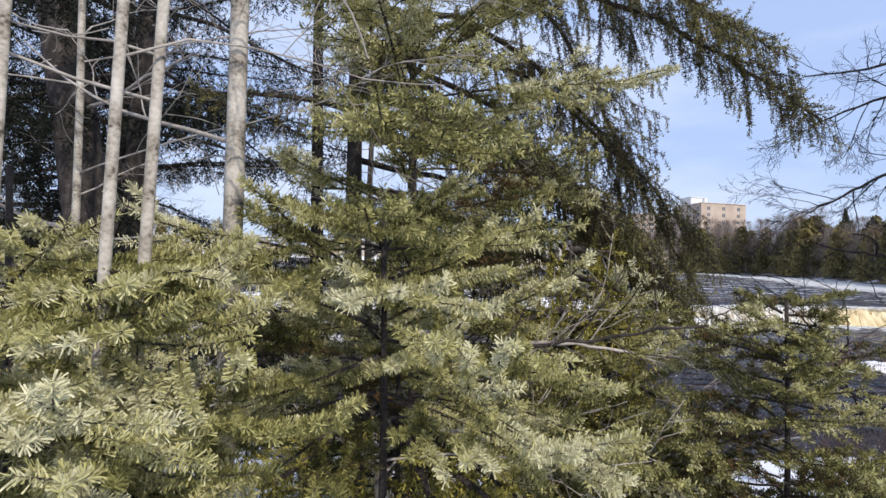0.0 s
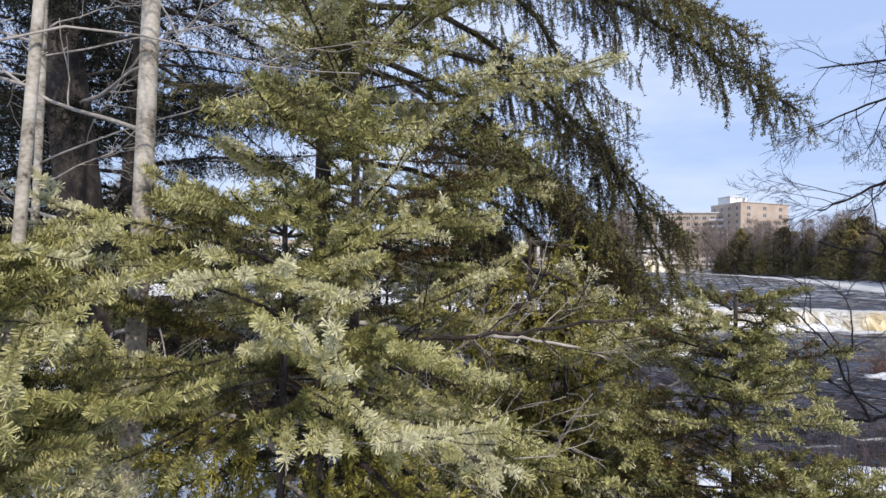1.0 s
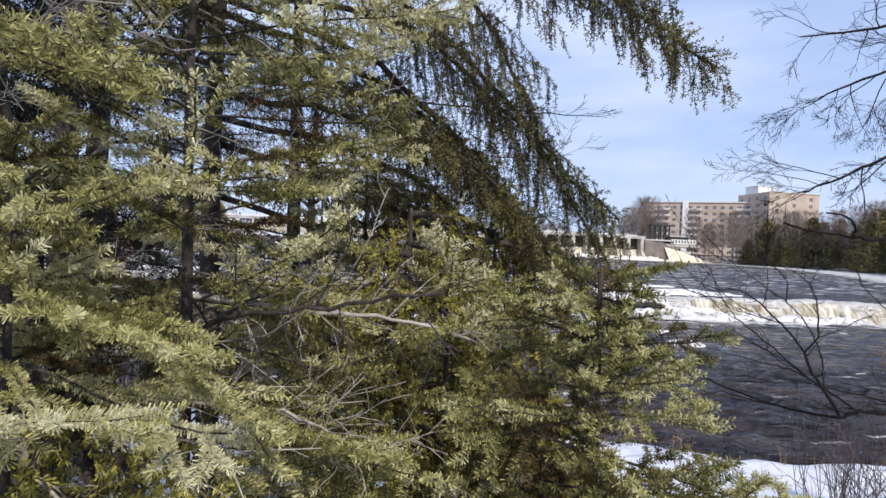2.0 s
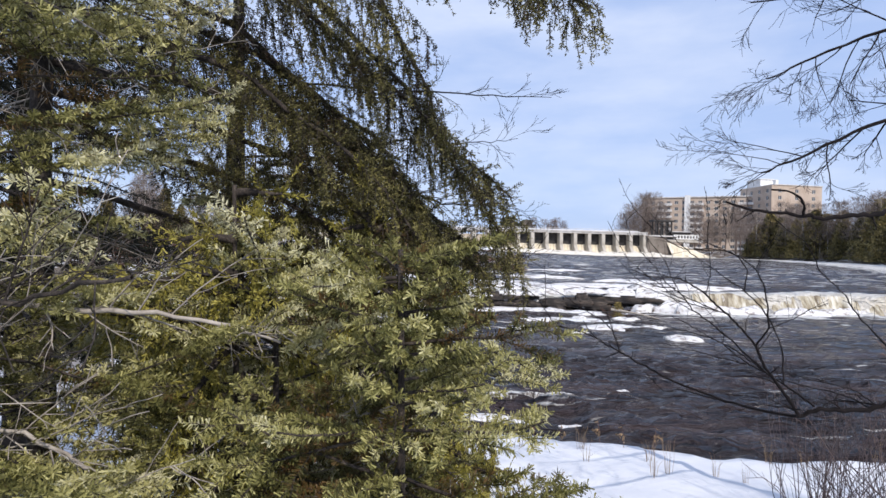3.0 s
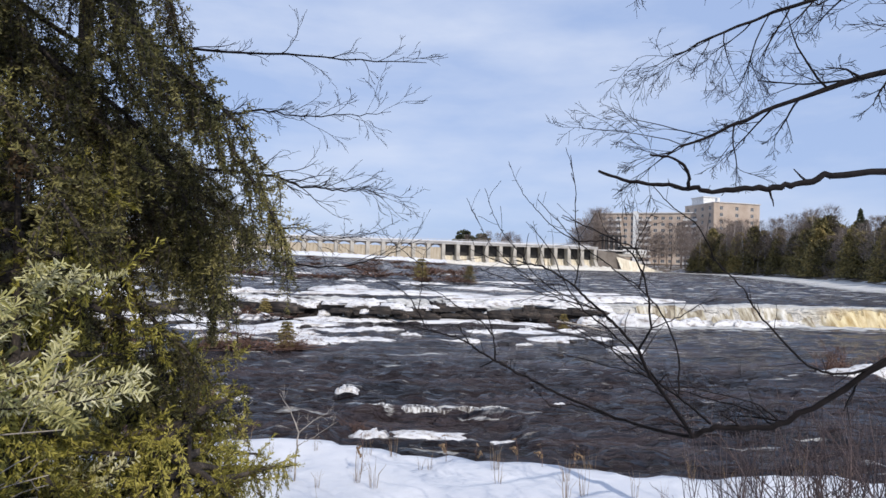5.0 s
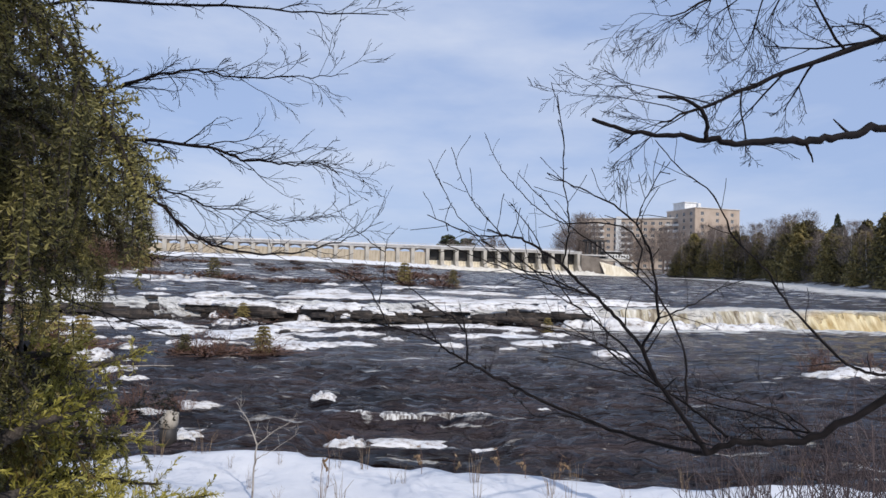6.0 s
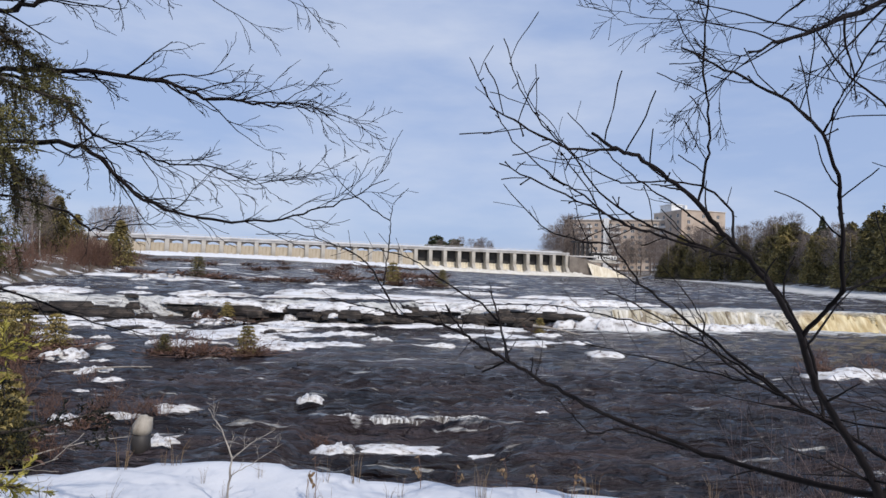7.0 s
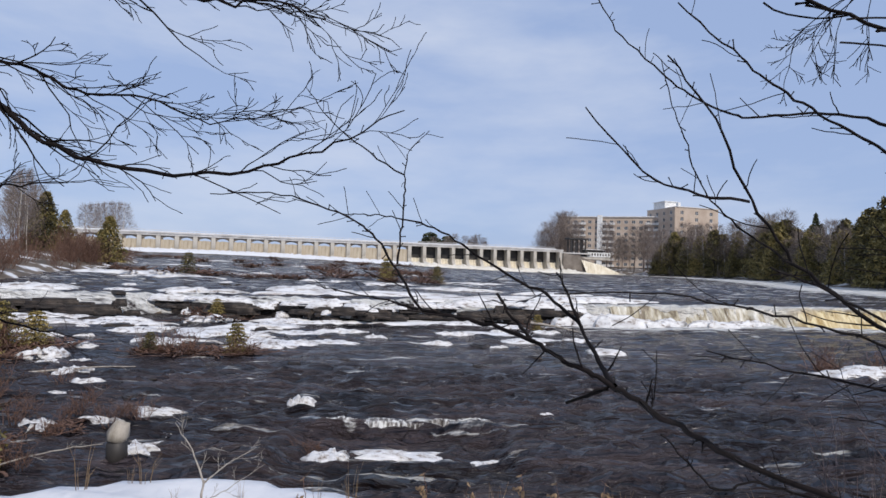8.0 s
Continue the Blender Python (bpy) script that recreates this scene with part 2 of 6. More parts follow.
def spaced(segments):
    """Grid lines from stretches of (start, end, step)."""
    out = []
    for a, b, s in segments:
        k = max(1, round(abs(b - a) / s))
        out += [a + (b - a) * i / k for i in range(k)]
    return out + [segments[-1][1]]


# ---- the lie of the land ----
def bank_edge(x):
    """The y of the snow bank's brink."""
    return 3.85 + 0.58 * math.exp(-((x + 2.8) / 2.5) ** 2) + 0.1 * math.sin(x * 1.9) - 0.02 * max(0.0, x) + 0.05 * max(0.0, -x - 4)


def step_line(x):
    """The y of the ledge and the falls."""
    return 31.4 + 0.1 * max(0.0, x) + 0.7 * math.sin(x * 0.35) + 0.35 * math.sin(x * 0.9 + 1)


def upper(y, x=40.0):
    return 1.2 + 1.75 * (1 - math.exp(-max(0.0, y - 33) / 60)) + 2.5 * smooth01(y, 70, 165) * smooth01(-x, -45, 60)


def right_shore(y):
    for (y0, x0), (y1, x1) in zip(((-60, 75), (30, 62), (62, 63), (100, 77), (150, 92)), ((30, 62), (62, 63), (100, 77), (150, 92), (192, 84))):
        if y <= y1:
            return x0 + (x1 - x0) * max(0.0, (y - y0) / (y1 - y0))
    return 84


def left_shore(y):
    for (y0, x0), (y1, x1) in zip(((4, -9), (12, -12), (20, -16), (35, -28), (90, -44)), ((12, -12), (20, -16), (35, -28), (90, -44), (164, -84))):
        if y <= y1:
            return x0 + (x1 - x0) * max(0.0, (y - y0) / (y1 - y0))
    return -84


def weir_line(x):
    """The y of a low ledge close to the near bank."""
    return 10.3 + 0.1 * math.sin(3 * x) + 0.06 * math.sin(7.3 * x)


def water_z(x, y):
    s = smooth01(y - step_line(x), -0.5, 0.35)
    weir = 0.24 * smooth01(weir_line(x) - y, 0.0, 0.16) * smooth01(x, -2.8, -2.2) * (1 - smooth01(x, 1.0, 1.7)) * smooth01(y, 6.5, 9.0)
    return s * upper(y, x) - weir


DAM_L, DAM_E = Vector((-82.0, 166.3, 0)), Vector((56.0, 195.0, 0))


def ground_z(x, y):
    e = bank_edge(x)
    n = fbm(x * 0.5, y * 0.5)
    bank = 1.08 + 0.07 * (e - y) + 0.014 * max(0.0, e - y) ** 2 if y > -14 else 1.08 + 0.07 * (e + 14) + 0.014 * (e + 14) ** 2
    bank += 0.07 * math.exp(-((x + 1.7) / 1.3) ** 2) * smooth01(y, e - 1.0, e - 0.1)
    bank += 0.06 * n + 0.03 * fbm(x * 2.3, y * 2.3, 4) + 0.02 * fbm(x * 6.5, y * 6.5, 8)
    bed = (upper(y, x) if y > step_line(x) else 0.0) - 0.9
    near = smooth01(y, e - 0.05, e + 0.55)
    z = bank * (1 - near) + bed * near
    if y > e + 0.5:
        off = max(left_shore(y) - x, x - right_shore(y), (y - 200) if y > 200 else -99)
        if off > -3:
            rise = (upper(y, x) if y > 31 else 0.0) + 0.5 + 0.9 * min(1.0, max(0.0, off) / 8) + 0.4 * n + 0.03 * min(max(0.0, off), 200)
            z = z + (rise - z) * smooth01(off, -3, 0.8)
    return z


def grid_mesh(name, xs, ys, height, mat, attrs=()):
    nx, ny = len(xs), len(ys)
    verts = [(x, y, height(x, y)) for y in ys for x in xs]
    faces = [(j * nx + i, j * nx + i + 1, (j + 1) * nx + i + 1, (j + 1) * nx + i) for j in range(ny - 1) for i in range(nx - 1)]
    ob = mesh_ob(name, verts, faces, mat, smooth=True)
    for key, fn in attrs:
        a = ob.data.attributes.new(key, "FLOAT", "POINT")
        a.data.foreach_set("value", [fn(x, y) for x, y, _ in verts])
    return ob


# ground: snow on the near bank, bare earth and snow on the far ones
m = bpy.data.materials.new("bank_ground")
m.use_nodes = True
t = m.node_tree
bs = t.nodes["Principled BSDF"]
tc = t.nodes.new("ShaderNodeTexCoord")
cols = []
for scale_, stops in ((1.4, [(0.3, (0.6, 0.62, 0.66)), (0.65, (0.73, 0.735, 0.75))]), (0.5, [(0.3, (0.055, 0.042, 0.03)), (0.55, (0.15, 0.115, 0.08)), (0.62, (0.75, 0.75, 0.76))])):
    nz = t.nodes.new("ShaderNodeTexNoise")
    nz.inputs["Scale"].default_value, nz.inputs["Detail"].default_value = scale_, 9
    rp = t.nodes.new("ShaderNodeValToRGB")
    while len(rp.color_ramp.elements) < len(stops):
        rp.color_ramp.elements.new(0.5)
    for e_, (p_, c_) in zip(rp.color_ramp.elements, stops):
        e_.position, e_.color = p_, (*c_, 1)
    t.links.new(tc.outputs["Object"], nz.inputs["Vector"])
    t.links.new(nz.outputs["Fac"], rp.inputs["Fac"])
    cols.append(rp)
at = t.nodes.new("ShaderNodeAttribute")
at.attribute_name = "bare"
mx = t.nodes.new("ShaderNodeMix")
mx.data_type = "RGBA"
t.links.new(at.outputs["Fac"], mx.inputs[0])
t.links.new(cols[0].outputs["Color"], mx.inputs[6])
t.links.new(cols[1].outputs["Color"], mx.inputs[7])
t.links.new(mx.outputs[2], bs.inputs["Base Color"])
bs.inputs["Roughness"].default_value = 0.75
nb = t.nodes.new("ShaderNodeTexNoise")
nb.inputs["Scale"].default_value, nb.inputs["Detail"].default_value = 5.0, 10
bp = t.nodes.new("ShaderNodeBump")
bp.inputs["Strength"].default_value, bp.inputs["Distance"].default_value = 0.5, 0.05
t.links.new(tc.outputs["Object"], nb.inputs["Vector"])
t.links.new(nb.outputs["Fac"], bp.inputs["Height"])
t.links.new(bp.outputs["Normal"], bs.inputs["Normal"])
GROUND = m

gx = spaced([(-2500, -300, 250), (-300, -60, 20), (-60, -16, 3.0), (-16, -8, 0.8), (-8, 9, 0.16), (9, 20, 0.8), (20, 60, 3.0), (60, 160, 6), (160, 300, 20), (300, 2500, 250)])
gy = spaced([(-600, -40, 70), (-40, -10, 2.5), (-10, -1, 0.4), (-1, 6, 0.12), (6, 20, 1.0), (20, 60, 3), (60, 240, 6), (240, 400, 25), (400, 4000, 400)])
ground = grid_mesh("ground", gx, gy, ground_z, GROUND, [("bare", lambda x, y: smooth01(y, 5.5, 12) if y > 0 else 0.0)])
tagged(ground, "snow-covered river bank with bare earth on the far shores", "ground", kind="structure")

# ---- river ----
m = bpy.data.materials.new("tannin_river_water")
m.use_nodes = True
t = m.node_tree
bs = t.nodes["Principled BSDF"]
bs.inputs["Roughness"].default_value = 0.12
bs.inputs["IOR"].default_value = 1.33
tc = t.nodes.new("ShaderNodeTexCoord")


def river_noise(scale_, stretch_, detail_=5.0, distortion=0.0):
    mp_ = t.nodes.new("ShaderNodeMapping")
    mp_.inputs["Scale"].default_value = stretch_
    nz_ = t.nodes.new("ShaderNodeTexNoise")
    nz_.inputs["Scale"].default_value, nz_.inputs["Detail"].default_value = scale_, detail_
    nz_.inputs["Distortion"].default_value = distortion
    t.links.new(tc.outputs["Object"], mp_.inputs["Vector"])
    t.links.new(mp_.outputs["Vector"], nz_.inputs["Vector"])
    return nz_.outputs["Fac"]


def river_math(op, a, b, c=None):
    n_ = t.nodes.new("ShaderNodeMath")
    n_.operation = op
    for i_, v_ in enumerate((a, b, c)):
        if v_ is None:
            continue
        if isinstance(v_, (int, float)):
            n_.inputs[i_].default_value = v_
        else:
            t.links.new(v_, n_.inputs[i_])
    return n_.outputs[0]


chop = river_noise(2.2, (0.24, 1.5, 1), 5.5, 0.6)
ripple = river_noise(6.0, (0.42, 1.3, 1), 4.0, 0.5)
swell = river_noise(0.7, (0.35, 1.0, 1), 4.0, 0.3)
ridge_a = river_noise(0.9, (0.17, 1.35, 1), 5.0, 0.5)
ridges = river_math("SUBTRACT", 1.0, river_math("ABSOLUTE", river_math("MULTIPLY_ADD", ridge_a, 4.0, -2.0), 0.0))
fleck_broad = river_noise(1.1, (0.34, 1.6, 1), 10.0, 1.2)
fleck_thin = river_noise(2.6, (0.13, 1.7, 1), 8.0, 0.4)
flecks = river_math("MULTIPLY_ADD", fleck_thin, 0.5, river_math("MULTIPLY", fleck_broad, 0.5))
streaks = river_noise(3.2, (1.0, 0.35, 0.12), 8.0)
foam_at = t.nodes.new("ShaderNodeAttribute")
foam_at.attribute_name = "foam"
tan_at = t.nodes.new("ShaderNodeAttribute")
tan_at.attribute_name = "tan"
f_val = river_math("MULTIPLY_ADD", foam_at.outputs["Fac"], 0.42, flecks)
f_ramp = t.nodes.new("ShaderNodeValToRGB")
f_ramp.color_ramp.elements[0].position, f_ramp.color_ramp.elements[1].position = 0.6, 0.68
t.links.new(f_val, f_ramp.inputs["Fac"])
body = t.nodes.new("ShaderNodeValToRGB")
body.color_ramp.elements[0].position, body.color_ramp.elements[0].color = 0.36, (0.013, 0.0095, 0.0105, 1)
body.color_ramp.elements[1].position, body.color_ramp.elements[1].color = 0.72, (0.076, 0.06, 0.064, 1)
t.links.new(swell, body.inputs["Fac"])
foam_col = t.nodes.new("ShaderNodeMix")
foam_col.data_type = "RGBA"
foam_col.inputs[6].default_value = (0.78, 0.78, 0.76, 1)
tan_ramp = t.nodes.new("ShaderNodeValToRGB")
tan_ramp.color_ramp.elements[0].position, tan_ramp.color_ramp.elements[0].color = 0.34, (0.42, 0.27, 0.07, 1)
tan_ramp.color_ramp.elements[1].position, tan_ramp.color_ramp.elements[1].color = 0.66, (0.78, 0.68, 0.45, 1)
t.links.new(streaks, tan_ramp.inputs["Fac"])
t.links.new(tan_at.outputs["Fac"], foam_col.inputs[0])
t.links.new(tan_ramp.outputs["Color"], foam_col.inputs[7])
water_col = t.nodes.new("ShaderNodeMix")
water_col.data_type = "RGBA"
t.links.new(f_ramp.outputs["Color"], water_col.inputs[0])
t.links.new(body.outputs["Color"], water_col.inputs[6])
t.links.new(foam_col.outputs[2], water_col.inputs[7])
t.links.new(water_col.outputs[2], bs.inputs["Base Color"])
t.links.new(river_math("MULTIPLY_ADD", f_ramp.outputs["Color"], 0.6, 0.16), bs.inputs["Roughness"])
t.links.new(river_math("MULTIPLY_ADD", f_ramp.outputs["Color"], -0.45, 0.5), bs.inputs["Specular IOR Level"])
bp = t.nodes.new("ShaderNodeBump")
bp.inputs["Strength"].default_value, bp.inputs["Distance"].default_value = 1.0, 0.95
t.links.new(river_math("MULTIPLY_ADD", ridges, 0.5, river_math("MULTIPLY_ADD", swell, 1.2, river_math("MULTIPLY_ADD", ripple, 0.3, chop))), bp.inputs["Height"])
t.links.new(bp.outputs["Normal"], bs.inputs["Normal"])
RIVER = m


def foam_amount(x, y):
    d = y - step_line(x)
    on = smooth01(x, 7, 10)
    f = on * (0.62 + 0.38 * smooth01(x, 17, 24)) * (smooth01(d, -1.3, -0.4) * (1 - smooth01(d, 0.5, 1.4)))
    f = max(f, 0.55 * on * smooth01(d, -5, -1) * (1 - smooth01(d, 0.0, 1)))
    f = max(f, 0.5 * smooth01(x, -30, -25) * smooth01(d, -0.8, -0.2) * (1 - smooth01(d, 0.2, 0.6)))
    f = max(f, 0.17 * smooth01(x, -2.4, -1.9) * (1 - smooth01(x, 1.0, 1.5)) * smooth01(y, 10.2, 10.4) * (1 - smooth01(y, 10.6, 10.8)))
    f = max(f, 0.85 * smooth01(x - right_shore(y), -22, -9) * smooth01(y, 34, 60))
    f = max(f, 0.95 * smooth01(y - (180 + 0.21 * x), -24, -8))
    f = max(f, 0.16 * smooth01(y, 34, 44))
    return f


def tan_amount(x, y):
    d = y - step_line(x)
    return (0.25 + 0.75 * smooth01(x, 23, 28)) * smooth01(x, 9, 12) * smooth01(d, -0.45, -0.3) * (1 - smooth01(d, 0.0, 0.5)) + 0.35 * smooth01(y, 150, 175)


def river_surface(x, y):
    z = water_z(x, y)
    if y < 45:
        z += 0.1 * fbm(x * 0.8, y * 2.0, 1) + (0.12 * fbm(x * 1.6, y * 4.2, 7, 3) if y < 17 else 0)
        d = abs(y - step_line(x))
        if d < 2.5:
            z += 0.1 * fbm(x * 1.7, y * 1.4, 9) * (1 - d / 2.5)
    else:
        z += 0.22 * fbm(x * 0.3, y * 0.95, 3)
    return z


wx = spaced([(-110, -34, 4), (-34, -12, 0.5), (-12, 9, 0.14), (9, 45, 0.4), (45, 110, 2.5)])
wy = spaced([(3.2, 16, 0.11), (16, 29, 0.3), (29, 37, 0.11), (37, 70, 0.5), (70, 205, 1.5)])
river = grid_mesh("water", wx, wy, river_surface, RIVER, [("foam", foam_amount), ("tan", tan_amount)])
tagged(river, "dark tannin-brown river with ripples, foam and low falls", "water", kind="structure")


# ---- the dam ----
def build_dam():
    """A long concrete sluice dam: piers, a deck with its rail, a gate or spill wall in each bay. Built along local x."""
    along = (DAM_E - DAM_L)
    bays, first = 31, -3
    bay = along.length / 27.65
    dam = new("dam")
    dam.matrix_world = Matrix.Translation((*DAM_L.xy, 0)) @ Matrix.Rotation(math.atan2(along.y, along.x), 4, "Z")
    tagged(dam, "long pale concrete sluice dam with snow-topped deck spilling tan water", "dam")
    x0 = (first - 0.35) * bay
    x1 = x0 + bays * bay
    zt = 10.4
    part("deck", boxes_bm([(x0 - 1, -1.0, zt, x1 + 0.8, 5.5, zt + 0.55), (x0 - 1, -1.25, zt + 0.55, x1 + 0.8, 5.7, zt + 0.95)], 0.05), DECK, dam, "pale concrete deck")
    part("snow_cover", boxes_bm([(x0 - 1, -1.1, zt + 0.95, x1 - 2, 5.5, zt + 1.2)], 0.1), SNOW, dam, "snow lying on the deck")
    part("walkway_rail", boxes_bm([(x0 - 1, 5.4, zt + 1.9, x1 + 0.8, 5.5, zt + 2.0), (x0 - 1, 5.4, zt + 1.5, x1 + 0.8, 5.5, zt + 1.56)]
                                  + [(x0 + i * 2.5, 5.4, zt + 0.95, x0 + i * 2.5 + 0.1, 5.5, zt + 2.0) for i in range(int((x1 - x0) / 2.5))]), DECK, dam)
    me = None
    for i in range(bays + 1):
        x = x0 + i * bay
        if me is None:
            bm = bmesh.new()
            prof = [(-0.9, zt), (3.0, zt), (3.0, 1.5), (-2.6, 1.5), (-2.0, 4.6), (-0.9, 6.4)]
            for sx in (-0.6, 0.6):
                for yy, zz in prof:
                    bm.verts.new((sx, yy, zz))
            bm.verts.ensure_lookup_table()
            k = len(prof)
            bm.faces.new([bm.verts[j] for j in range(k)])
            bm.faces.new([bm.verts[k + j] for j in reversed(range(k))])
            for j in range(k):
                bm.faces.new([bm.verts[j], bm.verts[k + j], bm.verts[k + (j + 1) % k], bm.verts[(j + 1) % k]])
            bmesh.ops.recalc_face_normals(bm, faces=bm.faces)
            bmesh.ops.bevel(bm, geom=list(bm.edges), offset=0.06, segments=1, affect="EDGES")
            p = part("pier", bm, CONCRETE, dam)
            me = p.data
        else:
            p = new("pier", me)
            p.parent = dam
        p.location.x = x
    # ice shelf at the foot of the closed bays, foam boiling below the open ones
    for nm, xa, xb, mat_, lab, hump in (("ice_shelf", x0 - 1, x0 + (bays - 11) * bay, SNOW, "snowy ice shelf at the foot", 0.25), ("foam_apron", x0 + (bays - 11) * bay, x1 + 14, SPILL_FOAM, "cream foam boiling below the gates", 0.8)):
        n = int((xb - xa) / 0.6)
        prof = ((-2.0, 0.3), (-2.4, 0.9), (-3.4, 1.0), (-5.2, 0.75), (-7.5, 0.35), (-9.5, -0.4))
        vs, fs = [], []
        for j in range(n + 1):
            x = xa + (xb - xa) * j / n
            end = min(1.0, (x1 + 14 - x) / 12)
            for yy, u in prof:
                w = dam.matrix_world @ Vector((x, yy, 0))
                vs.append((x, yy + 0.8 * fbm(x * 0.5, yy, 3), upper(w.y, w.x) - 0.1 + (1.4 + hump * fbm(x * 0.9, yy * 0.7, 6) + 0.25 * fbm(x * 2.6, yy * 1.7, 2)) * u * end))
        for j in range(n):
            for r in range(len(prof) - 1):
                a = j * len(prof) + r
                fs.append((a, a + 1, a + len(prof) + 1, a + len(prof)))
        mesh_ob(nm, vs, fs, mat_, dam, smooth=True)["label"] = lab
    # arched lintel under the deck, and the bay's wall of spilling water or its open gate
    made = {}
    for i in range(bays):
        xa = x0 + i * bay + 0.6
        w = bay - 1.2
        opened = i >= bays - 11
        for key in ((("spill", True), ("gate", True)) if opened else (("lintel", False), ("face", False))):
            if key not in made:
                if key[0] == "lintel":
                    top, n = zt, 10
                    vs, fs = [], []
                    for yy in (-0.4, 0.3):
                        for j in range(n + 1):
                            u = j / n
                            vs.append((u * w, yy, top - 0.35 - 0.75 * (2 * u - 1) ** 2))
                            vs.append((u * w, yy, top))
                    k = 2 * (n + 1)
                    for j in range(n):
                        a = 2 * j
                        fs += [(a, a + 2, a + 3, a + 1), (k + a, k + a + 1, k + a + 3, k + a + 2), (a, k + a, k + a + 2, a + 2)]
                    ob = mesh_ob("lintel", vs, fs, GREY_WALL, dam)
                elif key[0] in ("spill", "face"):
                    n, rows = 12, 9
                    vs, fs = [], []
                    hi = 6.6 if opened else 9.25
                    for r in range(rows + 1):
                        u = r / rows
                        for j in range(n + 1):
                            v = j / n
                            yy = 1.6 - 4.2 * u ** 2 + 0.12 * fbm(v * 5, u * 2, i) if opened else -0.1 - 1.2 * u ** 3 + 0.06 * fbm(v * 6, u, i)
                            vs.append((v * w, yy, hi - (hi - 1.9) * u ** 0.9 + (0.2 * fbm(v * 5, 1, i) if r in (0, rows) else 0)))
                    for r in range(rows):
                        for j in range(n):
                            a = r * (n + 1) + j
                            fs.append((a, a + 1, a + n + 2, a + n + 1))
                    ob = mesh_ob(key[0], vs, fs, SPILL if opened else STAINED, dam, smooth=True)
                else:
                    zlo = 6.0 if opened else 9.3
                    ob = part("gate", boxes_bm([(0, 1.9, zlo, w, 2.2, zt)]), DARK, dam, "dark steel gate")
                made[key] = ob.data
                ob.location.x = xa
            else:
                ob = new(key[0], made[key])
                ob.parent = dam
                ob.location.x = xa
                if key[0] == "gate":
                    ob["label"] = "dark steel gate"
    return dam, x1


dam, dam_x1 = build_dam()


# ---- right abutment with its chute, railed block and hoist ----
def build_abutment():
    ab = new("abutment")
    ab.matrix_world = dam.matrix_world @ Matrix.Translation((dam_x1 + 0.6, 0, 0))
    tagged(ab, "weathered concrete dam abutment with a tan log chute", "abutment")
    bm = bmesh.new()
    front = [(0, 1.5), (9, 1.5), (24, 1.8), (24, 3.0), (13.5, 6.5), (7, 9.2), (0, 10.2)]
    va = [bm.verts.new((x, -1.6, z)) for x, z in front]
    vb = [bm.verts.new((x, 6.0, z)) for x, z in front]
    bm.faces.new(va)
    bm.faces.new(vb[::-1])
    for j in range(len(front)):
        k = (j + 1) % len(front)
        bm.faces.new((va[k], va[j], vb[j], vb[k]))
    part("wing_wall", bm, GREY_WALL, ab, "dark weathered sloping wall")
    n, rows = 10, 14
    vs, fs = [], []
    for r in range(rows + 1):
        u = r / rows
        for j in range(n + 1):
            v = j / n
            vs.append((7.2 + 8 * v + 9 * u * (0.2 + v), -1.8 - 1.5 * u, 8.0 - 1.7 * v - (5.8 - 1.7 * v) * u + 0.12 * fbm(v * 4, u * 3, 2)))
    for r in range(rows):
        for j in range(n):
            a = r * (n + 1) + j
            fs.append((a, a + n + 1, a + n + 2, a + 1))
    mesh_ob("chute_water", vs, fs, SPILL, ab, smooth=True)["label"] = "tan water sheeting down the chute"
    part("platform", boxes_bm([(6.5, 0.5, 8.2, 20.5, 5.5, 9.3)], 0.08), CONCRETE, ab)
    part("parapet", boxes_bm([(11.0, 0.3, 9.3, 20.5, 0.6, 9.7), (11.0, 0.3, 10.6, 20.5, 0.6, 10.9)] + [(11.0 + 1.15 * k, 0.3, 9.7, 11.45 + 1.15 * k, 0.6, 10.6) for k in range(9)]), WHITE_PAINT, ab, "white open parapet")
    part("deck_extension", boxes_bm([(-0.2, -0.6, 10.0, 12, 5.5, 10.5)], 0.05), DECK, ab)
    shed = new("gate_house")
    shed.matrix_world = ab.matrix_world @ Matrix.Translation((11.5, 3.0, 9.3))
    tagged(shed, "small dark gate house with a flat roof on the abutment", "shed")
    part("walls", boxes_bm([(0, 0, 0, 7.5, 3, 2.6)]), DARK, shed)
    part("roof", boxes_bm([(-0.4, -0.4, 2.6, 7.9, 3.4, 2.95)], 0.05), DECK, shed)
    hoist = new("hoist_frame")
    hoist.matrix_world = ab.matrix_world @ Matrix.Translation((4.6, 1.5, 10.5))
    tagged(hoist, "dark steel gate hoist frame standing on the abutment", "hoist")
    for x in (0, 2.0, 4.0, 6.0):
        part("post", boxes_bm([(x, 0, 0, x + 0.4, 0.4, 5.0), (x, 2.4, 0, x + 0.4, 2.8, 5.0)]), DARK, hoist)
    part("top_beam", boxes_bm([(-1.0, -0.3, 5.0, 7.4, 3.1, 5.6)], 0.04), DARK, hoist)
    part("cross_brace", boxes_bm([(0, 0.1, 3.2, 6.4, 0.3, 3.45)]), DARK, hoist)


build_abutment()


